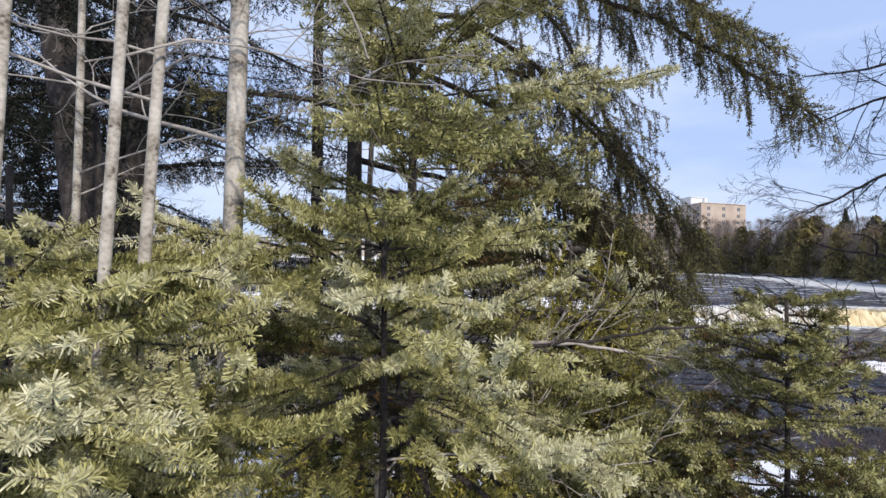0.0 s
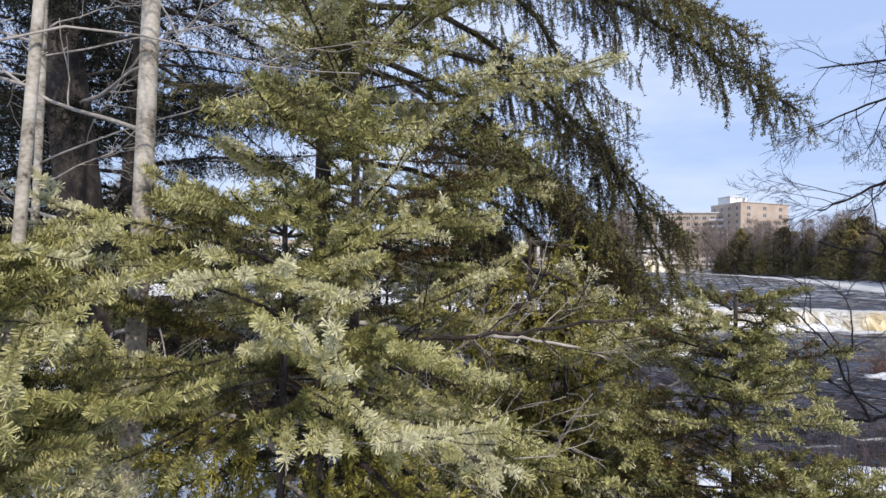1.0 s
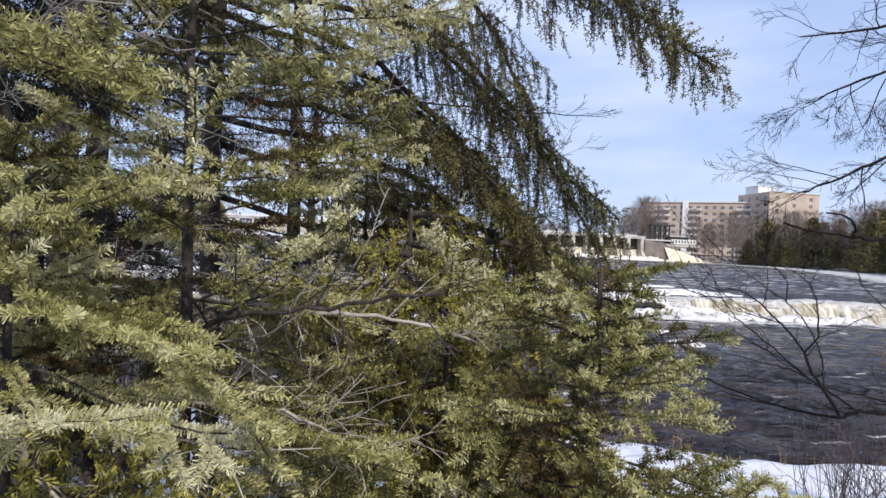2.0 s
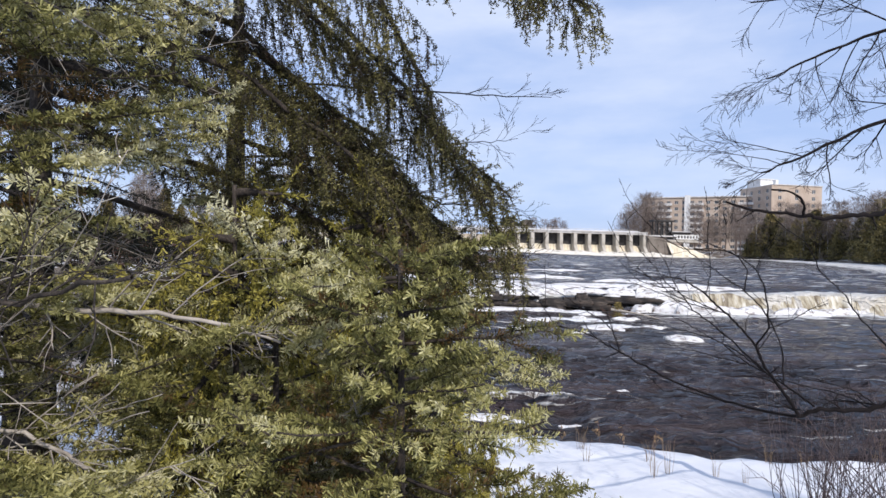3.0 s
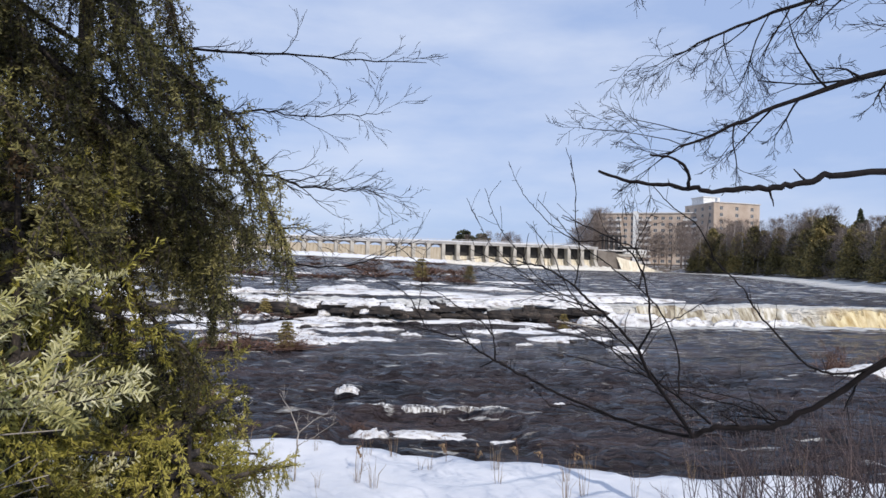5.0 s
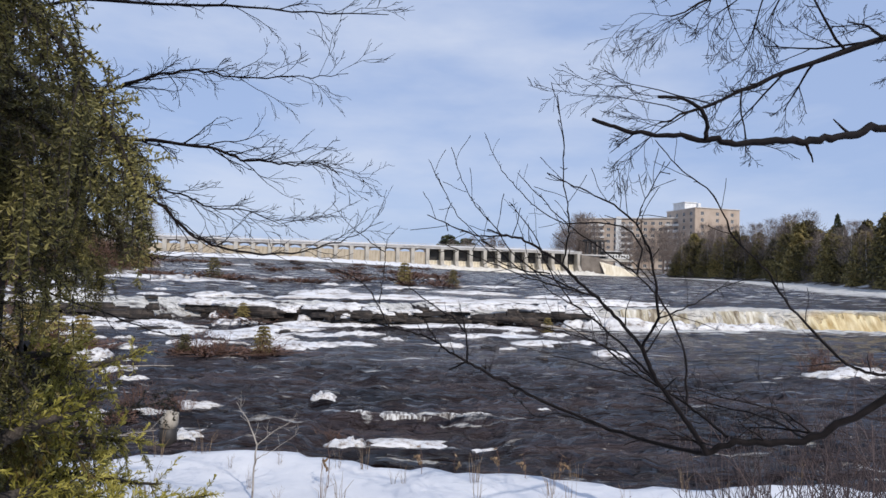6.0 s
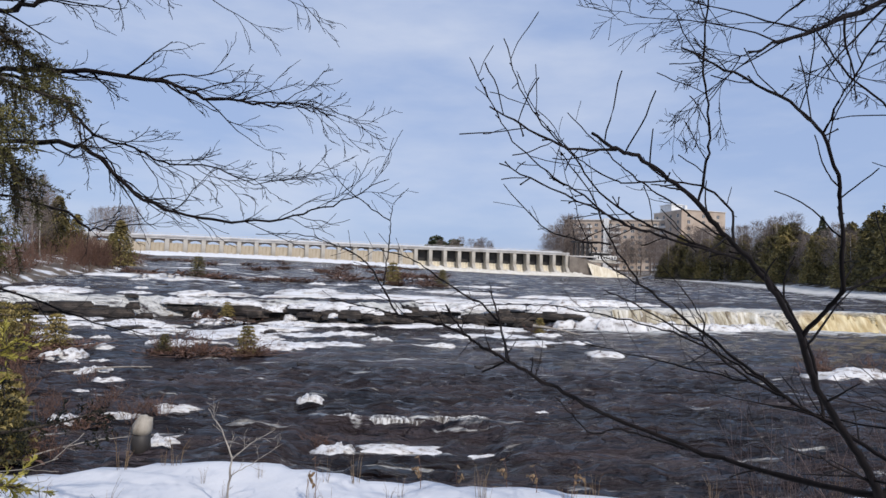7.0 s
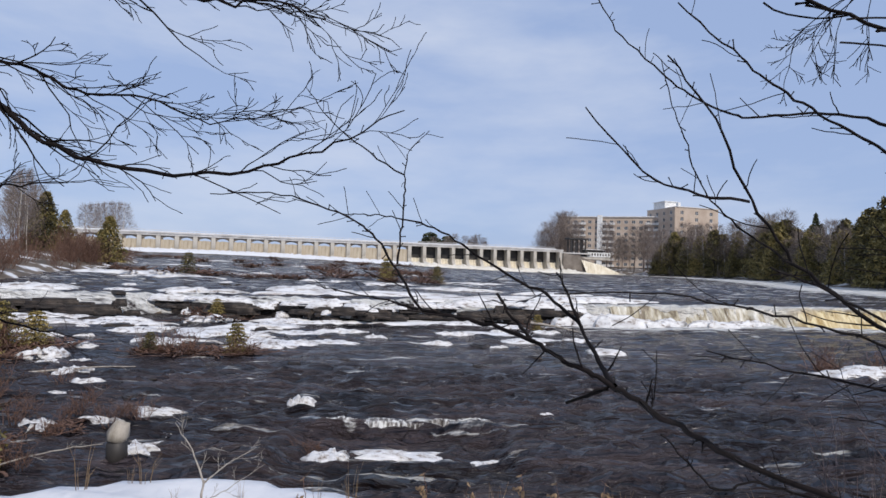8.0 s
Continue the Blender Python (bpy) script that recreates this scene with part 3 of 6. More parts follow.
# ---- apartment building ----
def facade(thing, name, a, b, z0, storeys, h, brick, windows, balcony=(), depth=0.4, windows_w=1.7):
    """A wall from a to b with a window object in each opening, and recessed balconies in the given bays."""
    d = Vector(b) - Vector(a)
    length = d.length
    u = d.normalized()
    ang = math.atan2(u.y, u.x)
    base = Matrix.Translation((*a, z0)) @ Matrix.Rotation(ang, 4, "Z")
    w_bay = length / windows
    top = storeys * h + 0.9
    wall = part(name, boxes_bm([(0, 0.35, 0, length, depth, top)]), brick, thing)
    wall.matrix_local = base
    for s in range(storeys + 1):
        low = s * h - (0.0 if s == 0 else 0.7)
        part("spandrel", boxes_bm([(0, 0, low, length, 0.35, s * h + (0.75 if s < storeys else 0.9))]), brick, thing).matrix_local = base
    for k in range(windows + 1):
        c = k * w_bay
        wide = (w_bay - windows_w) / 2
        part("wall_pier", boxes_bm([(max(0, c - wide), 0.003, 0.01, min(length, c + wide), 0.347, top - 0.01)]), brick, thing).matrix_local = base
    for s in range(storeys):
        for k in range(windows):
            xc = (k + 0.5) * w_bay
            if k in balcony:
                ob = part("balcony", boxes_bm([(xc - w_bay * 0.46, -1.2, s * h + 0.1, xc + w_bay * 0.46, 0.0, s * h + 0.28), (xc - w_bay * 0.46, -1.2, s * h + 0.28, xc + w_bay * 0.46, -1.1, s * h + 1.2)]), ROOF, thing)
                ob.matrix_local = base
            if "pane" not in GLASSES:
                bm = boxes_bm([(-0.85, 0.2, 0.0, 0.85, 0.24, h - 1.45)])
                ob = part("window", bm, GLASS, thing)
                GLASSES["pane"] = ob.data
                fr = part("window_frame", boxes_bm([(-0.85, 0.14, 0, -0.77, 0.2, h - 1.45), (0.77, 0.14, 0, 0.85, 0.2, h - 1.45), (-0.04, 0.14, 0, 0.04, 0.2, h - 1.45), (-0.77, 0.14, 0, 0.77, 0.2, 0.08)]), WHITE_PAINT, ob)
                GLASSES["frame"] = fr.data
            else:
                ob = new("window", GLASSES["pane"])
                ob.parent = thing
                fr = new("window_frame", GLASSES["frame"])
                fr.parent = ob
            ob.matrix_local = base @ Matrix.Translation((xc, 0, s * h + 0.75))
    return base


GLASSES = {}


def build_apartments():
    thing = new("apartment_building")
    tagged(thing, "buff and brown brick apartment block with a lower balconied wing", "building")
    z0, h = 6.5, 3.05
    # tall block: corners a (far left), c (front), d (right)
    a, c, d = (119.0, 262.0), (122.4, 241.0), (146.4, 246.5)
    back = (143.0, 267.5)
    facade(thing, "wall", a, c, z0, 9, h, BRICK_BUFF, 4)
    facade(thing, "wall", c, d, z0, 9, h, BRICK_BUFF, 3)
    zt = z0 + 9 * h + 0.9
    cen = Vector(((c[0] + back[0]) / 2, (c[1] + back[1]) / 2))
    ang = math.atan2(d[1] - c[1], d[0] - c[0])
    base = Matrix.Translation((*cen, 0)) @ Matrix.Rotation(ang, 4, "Z")
    for nm, mat, bx in (("core", BRICK_BROWN, [(-11.4, -10.2, z0, 11.4, 10.3, zt - 0.4)]), ("parapet", ROOF, [(-11.95, -10.95, zt, 11.95, 10.7, zt + 0.35)]),
                        ("penthouse", WHITE_PAINT, [(-11.5, -2.0, zt + 0.3, -5.0, 6.0, zt + 3.4), (-11.9, -2.4, zt + 3.4, -4.6, 6.4, zt + 3.7), (-9.0, -8.0, zt + 0.3, -7.6, -6.6, zt + 2.6)])):
        ob = part(nm, boxes_bm(bx), mat, thing)
        ob.matrix_local = base
    # lower wing
    p, q = (76.6, 270.5), (121.5, 253.5)
    facade(thing, "wall", p, q, z0, 8, 2.95, BRICK_BUFF, 14, balcony=(2, 3, 6, 7, 12, 13))
    u = (Vector(q) - Vector(p)).normalized()
    ang = math.atan2(u.y, u.x)
    base = Matrix.Translation((*p, 0)) @ Matrix.Rotation(ang, 4, "Z")
    zw = z0 + 8 * 2.95 + 0.9
    ln = (Vector(q) - Vector(p)).length
    for nm, mat, bx in (("core", BRICK_BROWN, [(0.1, 0.42, z0, ln, 14, zw - 0.3)]), ("parapet", ROOF, [(-0.4, -0.5, zw, ln, 14.4, zw + 0.45)]),
                        ("stair_tower", WHITE_PAINT, [(19.0, -0.9, z0, 21.5, 0.3, zw + 1.0)])):
        ob = part(nm, boxes_bm(bx), mat, thing)
        ob.matrix_local = base


build_apartments()


# ---- ice, snow patches and rocks in the river ----
def blob_mesh(name, seed, mat, flat=0.3, rings=7, seg=34, rough=0.35, peak=1.0):
    """An uneven low mound, about 1 m in radius."""
    vs, fs = [(0, 0, flat * (peak + 0.3 * fbm(seed * 3.1, 0.3)))], []
    for r in range(1, rings + 1):
        u = r / rings
        for j in range(seg):
            a = 2 * math.pi * j / seg
            ca, sa_ = math.cos(a), math.sin(a)
            rim = 1 + rough * fbm(ca * 1.3 + seed * 7.7, sa_ * 1.3, seed) + 0.55 * rough * fbm(ca * 4 + seed, sa_ * 4, seed + 5) + 0.4 * rough * fbm(ca * 11 + seed, sa_ * 11, seed + 9)
            rr = u * rim
            z = flat * (1 - u ** 4) * (peak + 0.55 * fbm(ca * rr * 2.5 + seed, sa_ * rr * 2.5, seed + 2)) if r < rings else -0.35 * flat
            vs.append((ca * rr * (1.0 if r < rings else 0.93), sa_ * rr * (1.0 if r < rings else 0.93), z))
    for j in range(seg):
        fs.append((0, 1 + j, 1 + (j + 1) % seg))
    for r in range(rings - 1):
        for j in range(seg):
            p, q = 1 + r * seg + j, 1 + r * seg + (j + 1) % seg
            fs.append((p, p + seg, q + seg, q))
    ob = mesh_ob(name, vs, fs, mat, smooth=True)
    return ob


def ice(x, y, rx, ry, h=0.16, label="white snow-topped ice shelf stranded in the river", seed=None, mat=None, rough=1.0):
    seed = seed if seed is not None else x * 0.71 + y * 1.37
    ob = blob_mesh("ice_patch", seed, mat or OLD_ICE, 1.0, rough=rough)
    ob.matrix_world = Matrix.Translation((x, y, water_z(x, y) - 0.05)) @ Matrix.Rotation(0.25 * math.sin(seed * 5), 4, "Z") @ Matrix.Diagonal((rx, ry, h, 1))
    return tagged(ob, label, "ice", "stranded ice in the river")


small = "small lump of white ice in dark water"
for row in ((-0.6, 9.1, 0.85, 0.3, 0.12), (-1.75, 8.95, 0.4, 0.3, 0.17), (0.9, 8.8, 0.35, 0.13, 0.07), (-5.5, 10.95, 0.55, 0.16, 0.12), (-6.2, 10.2, 0.36, 0.16, 0.12)):
    ice(*row)
for row in ((-2.75, 11.7, 0.27, 0.22, 0.2), (-7.1, 9.8, 0.36, 0.25, 0.16), (-4.85, 8.75, 0.3, 0.25, 0.1), (-11.5, 17.0, 0.5, 0.45, 0.3), (-9.5, 15.0, 0.35, 0.3, 0.15), (-4.7, 9.4, 0.14, 0.1, 0.07), (2.6, 11.1, 0.17, 0.12, 0.08), (-8.3, 12.6, 0.35, 0.12, 0.06)):
    ice(*row, small)
for row in ((-8.9, 23.6, 1.6, 1.2, 0.22), (-5.2, 21.0, 1.3, 0.7, 0.18), (-3.2, 21.8, 0.9, 0.5, 0.12), (-7.6, 26.2, 2.1, 1.3, 0.22), (-2.0, 29.8, 4.6, 0.75, 0.16), (4.4, 29.7, 2.6, 0.5, 0.14),
            (3.8, 26.0, 2.6, 0.7, 0.12), (5.6, 23.9, 1.4, 0.45, 0.1), (-14.8, 26.6, 1.0, 0.6, 0.2), (-19.2, 28.6, 1.6, 0.8, 0.25), (-12.0, 24.8, 1.2, 0.6, 0.15), (-10.6, 28.6, 1.5, 0.6, 0.3), (-5.0, 24.6, 1.4, 0.5, 0.12)):
    ice(*row)
for row in ((-8.2, 37.0, 3.0, 1.5, 0.3), (-3.2, 35.0, 5.6, 1.2, 0.25), (3.0, 33.6, 4.5, 0.7, 0.22), (7.8, 35.2, 3.0, 0.6, 0.2), (-13.0, 33.3, 2.2, 0.8, 0.3), (10.2, 40.0, 3.0, 0.7, 0.2),
            (3.5, 42.0, 3.6, 0.5, 0.22), (-22.4, 33.0, 2.2, 0.9, 0.35), (-24.8, 53.0, 4.4, 2.0, 0.4), (-2.0, 47.0, 2.4, 0.6, 0.2)):
    ice(*row, "broad snow-covered ice sheet above the ledge")
rng = random.Random(7)
for k in range(62):
    x, y = rng.uniform(-19, 8), rng.uniform(19.5, 30.2)
    if k > 52:
        x, y = rng.uniform(-26, 9), rng.uniform(32.5, 50)
    elif k > 45:
        x, y = rng.uniform(-13, -8), rng.uniform(11, 17)
    s = rng.uniform(0.15, 0.75) * (1 if y > 18 else 0.45)
    ice(x, y, s * rng.uniform(1.0, 2.2), s * rng.uniform(0.4, 0.8), 0.1 + 0.12 * s, "broken piece of snowy ice among dark rocks", rough=0.8)
for k in range(15):
    x, y = rng.uniform(-62, 14), rng.uniform(44, 120)
    s = rng.uniform(0.5, 1.5) * (0.6 + y / 130)
    ice(x * (0.35 + y / 150), y, s * rng.uniform(1.5, 3.4), s * rng.uniform(0.3, 0.6), 0.2, "long snow-covered ice shelf in the upper river", rough=0.8)
ice(14.6, 16.4, 1.5, 0.6, 0.3, "snow bank lying on a low islet")
ice(12.6, 34.0, 2.4, 0.7, 0.35, "white ice piled beside the falls")
ice(10.2, 33.4, 1.8, 0.6, 0.4, "white ice piled beside the falls")
for x, z, rx, h in ((9.6, 0.0, 1.1, 0.5), (11.2, 0.0, 1.7, 0.66), (13.2, 0.0, 1.3, 0.42), (15.6, 0.0, 1.3, 0.4), (18.6, 0.0, 1.6, 0.34), (22.2, 0.0, 1.2, 0.3), (34.0, 0.0, 1.6, 0.35)):
    ob = ice(x, step_line(x) - 1.0, rx, 0.5, h, "mound of white spray ice at the foot of the falls")
    ob.location.z = z


def slab_mesh(name, seed, mat):
    """A bedded rock about 1 m in radius: three uneven angular layers, each set back from the one below."""
    r_ = random.Random(seed)
    k, vs, fs = 9, [], []
    turn = [2 * math.pi * (j + r_.uniform(-0.3, 0.3)) / k for j in range(k)]
    rim = [r_.uniform(0.7, 1.1) for _ in range(k)]
    z = -0.4
    for layer in range(3):
        size = (1.0, 0.9, 0.68)[layer]
        dx, dy = r_.uniform(-0.12, 0.12), r_.uniform(-0.12, 0.12)
        z1 = (0.3, 0.66, 1.0)[layer] + r_.uniform(-0.06, 0.06)
        a = len(vs)
        for zz, grow_ in ((z, 1.0), (z1 - 0.06, 1.0), (z1, 0.93)):
            vs += [(size * grow_ * rim[j] * math.cos(turn[j]) + dx, size * grow_ * rim[j] * math.sin(turn[j]) + dy, zz + r_.uniform(-0.03, 0.03)) for j in range(k)]
        for q in range(2):
            fs += [(a + q * k + j, a + q * k + (j + 1) % k, a + (q + 1) * k + (j + 1) % k, a + (q + 1) * k + j) for j in range(k)]
        fs.append(tuple(range(a + 2 * k, a + 3 * k)))
        z = z1 - 0.05
    return mesh_ob(name, vs, fs, mat)


rng = random.Random(11)
rock_bases = []
for k in range(6):
    ob = slab_mesh("ledge_rock", 20 + k, ROCK)
    rock_bases.append(ob)
for k in range(130):
    x = -12 + 22 * (k + rng.random()) / 130 if k % 3 else rng.uniform(-27, -12)
    y = step_line(x) - 0.55 + rng.uniform(-0.9, 0.5)
    s = rng.uniform(0.12, 0.5)
    mtx = Matrix.Translation((x, y, rng.uniform(-0.05, 0.7))) @ Matrix.Rotation(rng.uniform(-0.4, 0.4), 4, "Z") @ Matrix.Diagonal((s * 2.6, s * 1.1, rng.uniform(0.12, 0.42), 1))
    ob = rock_bases[k] if k < 6 else copy_thing(rock_bases[k % 6], Matrix())
    ob.matrix_world = mtx
    tagged(ob, "dark wet ledge rock at the river step", "rock", "rocks along the ledge")
for k in range(40):
    x = -14 + 24 * (k + rng.random()) / 40
    ob = blob_mesh("ice_lump", 300 + k * 1.7, OLD_ICE, 1.0, rings=5, seg=14, rough=0.7)
    s = rng.uniform(0.1, 0.42)
    ob.matrix_world = Matrix.Translation((x, step_line(x) - 0.75 + rng.uniform(-0.3, 0.3), rng.uniform(0.1, 0.75) if k % 2 else rng.uniform(0.75, 1.12))) @ Matrix.Diagonal((s * (1.6 if k % 2 else 3.2), s, s * rng.uniform(0.4, 1.0), 1))
    tagged(ob, "lump of white ice frozen onto the dark ledge", "ice", "ice on the ledge")
for k in range(110):
    x, y = rng.uniform(-20, 9), rng.uniform(13, 30)
    if k >= 40:
        x, y = rng.uniform(-27, -2), rng.uniform(20, 46)
    if rng.random() < 0.2:
        x, y = rng.uniform(-10, -4), rng.uniform(9, 14)
    ob = copy_thing(rock_bases[k % 6], Matrix())
    s = rng.uniform(0.12, 0.4) * (0.7 if y < 18 else 1.3)
    ob.matrix_world = Matrix.Translation((x, y, water_z(x, y) - 0.03)) @ Matrix.Rotation(rng.uniform(0, 6.3), 4, "Z") @ Matrix.Diagonal((s * 1.6, s, s * rng.uniform(0.12, 0.35), 1))
    tagged(ob, "small dark rock breaking the river surface", "rock", "rocks in the shallows")


# ---- falling water ----
def falls_material(name, gaps, thin, thick):
    """Falling water: streaks down the sheet from clear brown to white."""
    m_ = bpy.data.materials.new(name)
    m_.use_nodes = True
    t_ = m_.node_tree
    b_ = t_.nodes["Principled BSDF"]
    b_.inputs["Roughness"].default_value = 0.4
    co_ = t_.nodes.new("ShaderNodeTexCoord")
    mp_ = t_.nodes.new("ShaderNodeMapping")
    mp_.inputs["Scale"].default_value = (1.0, 0.35, 0.22)
    nz_ = t_.nodes.new("ShaderNodeTexNoise")
    nz_.inputs["Scale"].default_value, nz_.inputs["Detail"].default_value, nz_.inputs["Roughness"].default_value = thin, 7, 0.65
    rp_ = t_.nodes.new("ShaderNodeValToRGB")
    rp_.color_ramp.elements.new(0.5)
    for e_, (p_, c_) in zip(rp_.color_ramp.elements, gaps):
        e_.position, e_.color = p_, (*c_, 1)
    at_ = t_.nodes.new("ShaderNodeAttribute")
    at_.attribute_name = "tan"
    ty_ = t_.nodes.new("ShaderNodeValToRGB")
    for e_, (p_, c_) in zip(ty_.color_ramp.elements, thick):
        e_.position, e_.color = p_, (*c_, 1)
    mx_ = t_.nodes.new("ShaderNodeMix")
    mx_.data_type = "RGBA"
    bp_ = t_.nodes.new("ShaderNodeBump")
    bp_.inputs["Strength"].default_value, bp_.inputs["Distance"].default_value = 0.8, 0.12
    t_.links.new(co_.outputs["Object"], mp_.inputs["Vector"])
    t_.links.new(mp_.outputs["Vector"], nz_.inputs["Vector"])
    for node in (rp_, ty_):
        t_.links.new(nz_.outputs["Fac"], node.inputs["Fac"])
    t_.links.new(at_.outputs["Fac"], mx_.inputs[0])
    t_.links.new(rp_.outputs["Color"], mx_.inputs[6])
    t_.links.new(ty_.outputs["Color"], mx_.inputs[7])
    t_.links.new(mx_.outputs[2], b_.inputs["Base Color"])
    t_.links.new(nz_.outputs["Fac"], bp_.inputs["Height"])
    t_.links.new(bp_.outputs["Normal"], b_.inputs["Normal"])
    return m_


FALLS = falls_material("falling_water", [(0.4, (0.1, 0.075, 0.045)), (0.5, (0.36, 0.32, 0.23)), (0.66, (0.76, 0.75, 0.7))], 2.2, [(0.34, (0.34, 0.22, 0.06)), (0.66, (0.76, 0.66, 0.4))])
CASCADE = falls_material("small_cascade_water", [(0.4, (0.04, 0.03, 0.024)), (0.49, (0.32, 0.3, 0.28)), (0.58, (0.8, 0.8, 0.78))], 14.0, [(0.3, (0.4, 0.3, 0.2)), (0.7, (0.7, 0.6, 0.4))])


def curtain(name, xa, xb, step, line, top, foot, out, mat, label, tan=None, ragged=0.12):
    """A sheet of water from a lip, bulging and folding as it drops to its foot."""
    n_, rows_ = int((xb - xa) / step), 10
    vs, fs, tans = [], [], []
    for r in range(rows_ + 1):
        u = r / rows_
        for j in range(n_ + 1):
            x = xa + (xb - xa) * j / n_
            f1 = fbm(x * 0.9, 3.0, 1) * 2.4 + fbm(x * 4.0, u * 0.6, 5)
            y = line(x) + 0.12 - out * u ** 1.7 - ragged * f1 * (0.4 + u) + (0.25 if r == 0 else 0)
            z = top(x) + 0.02 + 0.05 * fbm(x * 1.3, 9.0) - (top(x) - foot(x) + 0.1) * u ** 1.5
            vs.append((x, y, z))
            tans.append(tan(x) if tan else 0.0)
    for r in range(rows_):
        for j in range(n_):
            a = r * (n_ + 1) + j
            fs.append((a, a + n_ + 1, a + n_ + 2, a + 1))
    ob = mesh_ob(name, vs, fs, mat, smooth=True)
    ob.data.attributes.new("tan", "FLOAT", "POINT").data.foreach_set("value", tans)
    return tagged(ob, label, "waterfall")


curtain("waterfall", 12.0, 52.0, 0.12, step_line, lambda x: 1.02 + 0.3 * fbm(x * 0.33, 2.2) + 0.14 * fbm(x * 1.1, 5.1), lambda x: 0.02, 0.75, FALLS, "low broad waterfall streaked white and tannin yellow",
        tan=lambda x: 0.1 + 0.9 * smooth01(x, 24.5, 26.5) * (1 - smooth01(x, 30.5, 32.5)))
curtain("cascade", -2.3, 1.3, 0.04, weir_line, lambda x: 0.0, lambda x: -0.24, 0.16, CASCADE, "knee-high ledge cascade with thin white streaks", ragged=0.05)


# ---- trees and shrubs beyond the river ----
def cloud_tris(points, size, rs, flat=1.0):
    """A small randomly turned triangle at each point."""
    n = len(points)
    a = rs.normal(size=(n, 3))
    a /= np.linalg.norm(a, axis=1)[:, None]
    b = np.cross(a, rs.normal(size=(n, 3)))
    b /= np.linalg.norm(b, axis=1)[:, None] + 1e-9
    s = (size * rs.uniform(0.5, 1.3, n))[:, None]
    a[:, 2] *= flat
    return np.stack([points - a * s * 0.5 - b * s * 0.3, points - a * s * 0.5 + b * s * 0.3, points + a * s * 0.8], axis=1)


def conifer(name, h, r, seed, mat, count=2600, layers=16, full=0.8, size=0.3, label="", power=0.85):
    rs = np.random.RandomState(seed)
    tree = new(name)
    tb = Tubes()
    tb.add([(0, 0, -0.3), (0.03 * h * 0.1, 0, h * 0.5), (0, 0, h)], [0.018 * h + 0.04, 0.012 * h, 0.01], 6)
    tb.ob("trunk", BARK_DARK, tree)
    u = rs.uniform(0, 1, count) ** full
    lay = np.floor(u * layers) / layers + rs.normal(0, 0.012, count)
    ang = rs.uniform(0, 2 * np.pi, count)
    lobes = 1 + 0.28 * np.sin(ang * 5 + lay * 40 + seed) + 0.18 * np.sin(ang * 3 + lay * 23)
    rad = r * (1.02 - np.clip(lay, 0, 1)) ** power * lobes * rs.uniform(0.15, 1.0, count) ** 0.45
    z = h * (0.06 + 0.95 * np.clip(lay, 0, 1)) - 0.32 * rad
    pts = np.stack([rad * np.cos(ang), rad * np.sin(ang), np.maximum(z, 0.1)], axis=1)
    tris = cloud_tris(pts, size, rs)
    triangles_ob("crown", tris, mat, tree)
    return tagged(tree, label, "tree")


def grow(tb, p, d, length, radius, level, rs, spread=0.6, up=0.15, kids=4, sides=5, bend=0.18, shrink=0.55, steps=5, thin=0.0015):
    """A bare limb that bends and forks."""
    pts = [np.array(p, float)]
    dv = np.array(d, float)
    dv /= np.linalg.norm(dv)
    for _ in range(steps):
        dv = dv + rs.normal(0, bend, 3) + np.array([0, 0, up * 0.3])
        dv /= np.linalg.norm(dv)
        pts.append(pts[-1] + dv * length / steps)
    pts = np.array(pts)
    tb.add(pts, np.linspace(radius, max(radius * 0.35, thin), len(pts)), sides if level > 1 else 3, cap=False)
    if level <= 0:
        return
    for k in range(kids):
        u = 0.25 + 0.72 * (k + rs.rand()) / kids
        i = min(int(u * steps), steps - 1)
        q = pts[i] + (pts[i + 1] - pts[i]) * (u * steps - i)
        ax = pts[i + 1] - pts[i]
        ax = ax / np.linalg.norm(ax)
        side = np.cross(ax, rs.normal(size=3))
        side /= np.linalg.norm(side)
        nd = ax * (1 - spread * 0.6) + side * spread + np.array([0, 0, up])
        grow(tb, q, nd, length * shrink * rs.uniform(0.7, 1.25) * (1.15 - 0.5 * u), max(radius * 0.5 * (1.1 - 0.5 * u), thin), level - 1, rs, spread, up, kids, sides, bend, shrink, steps, thin)


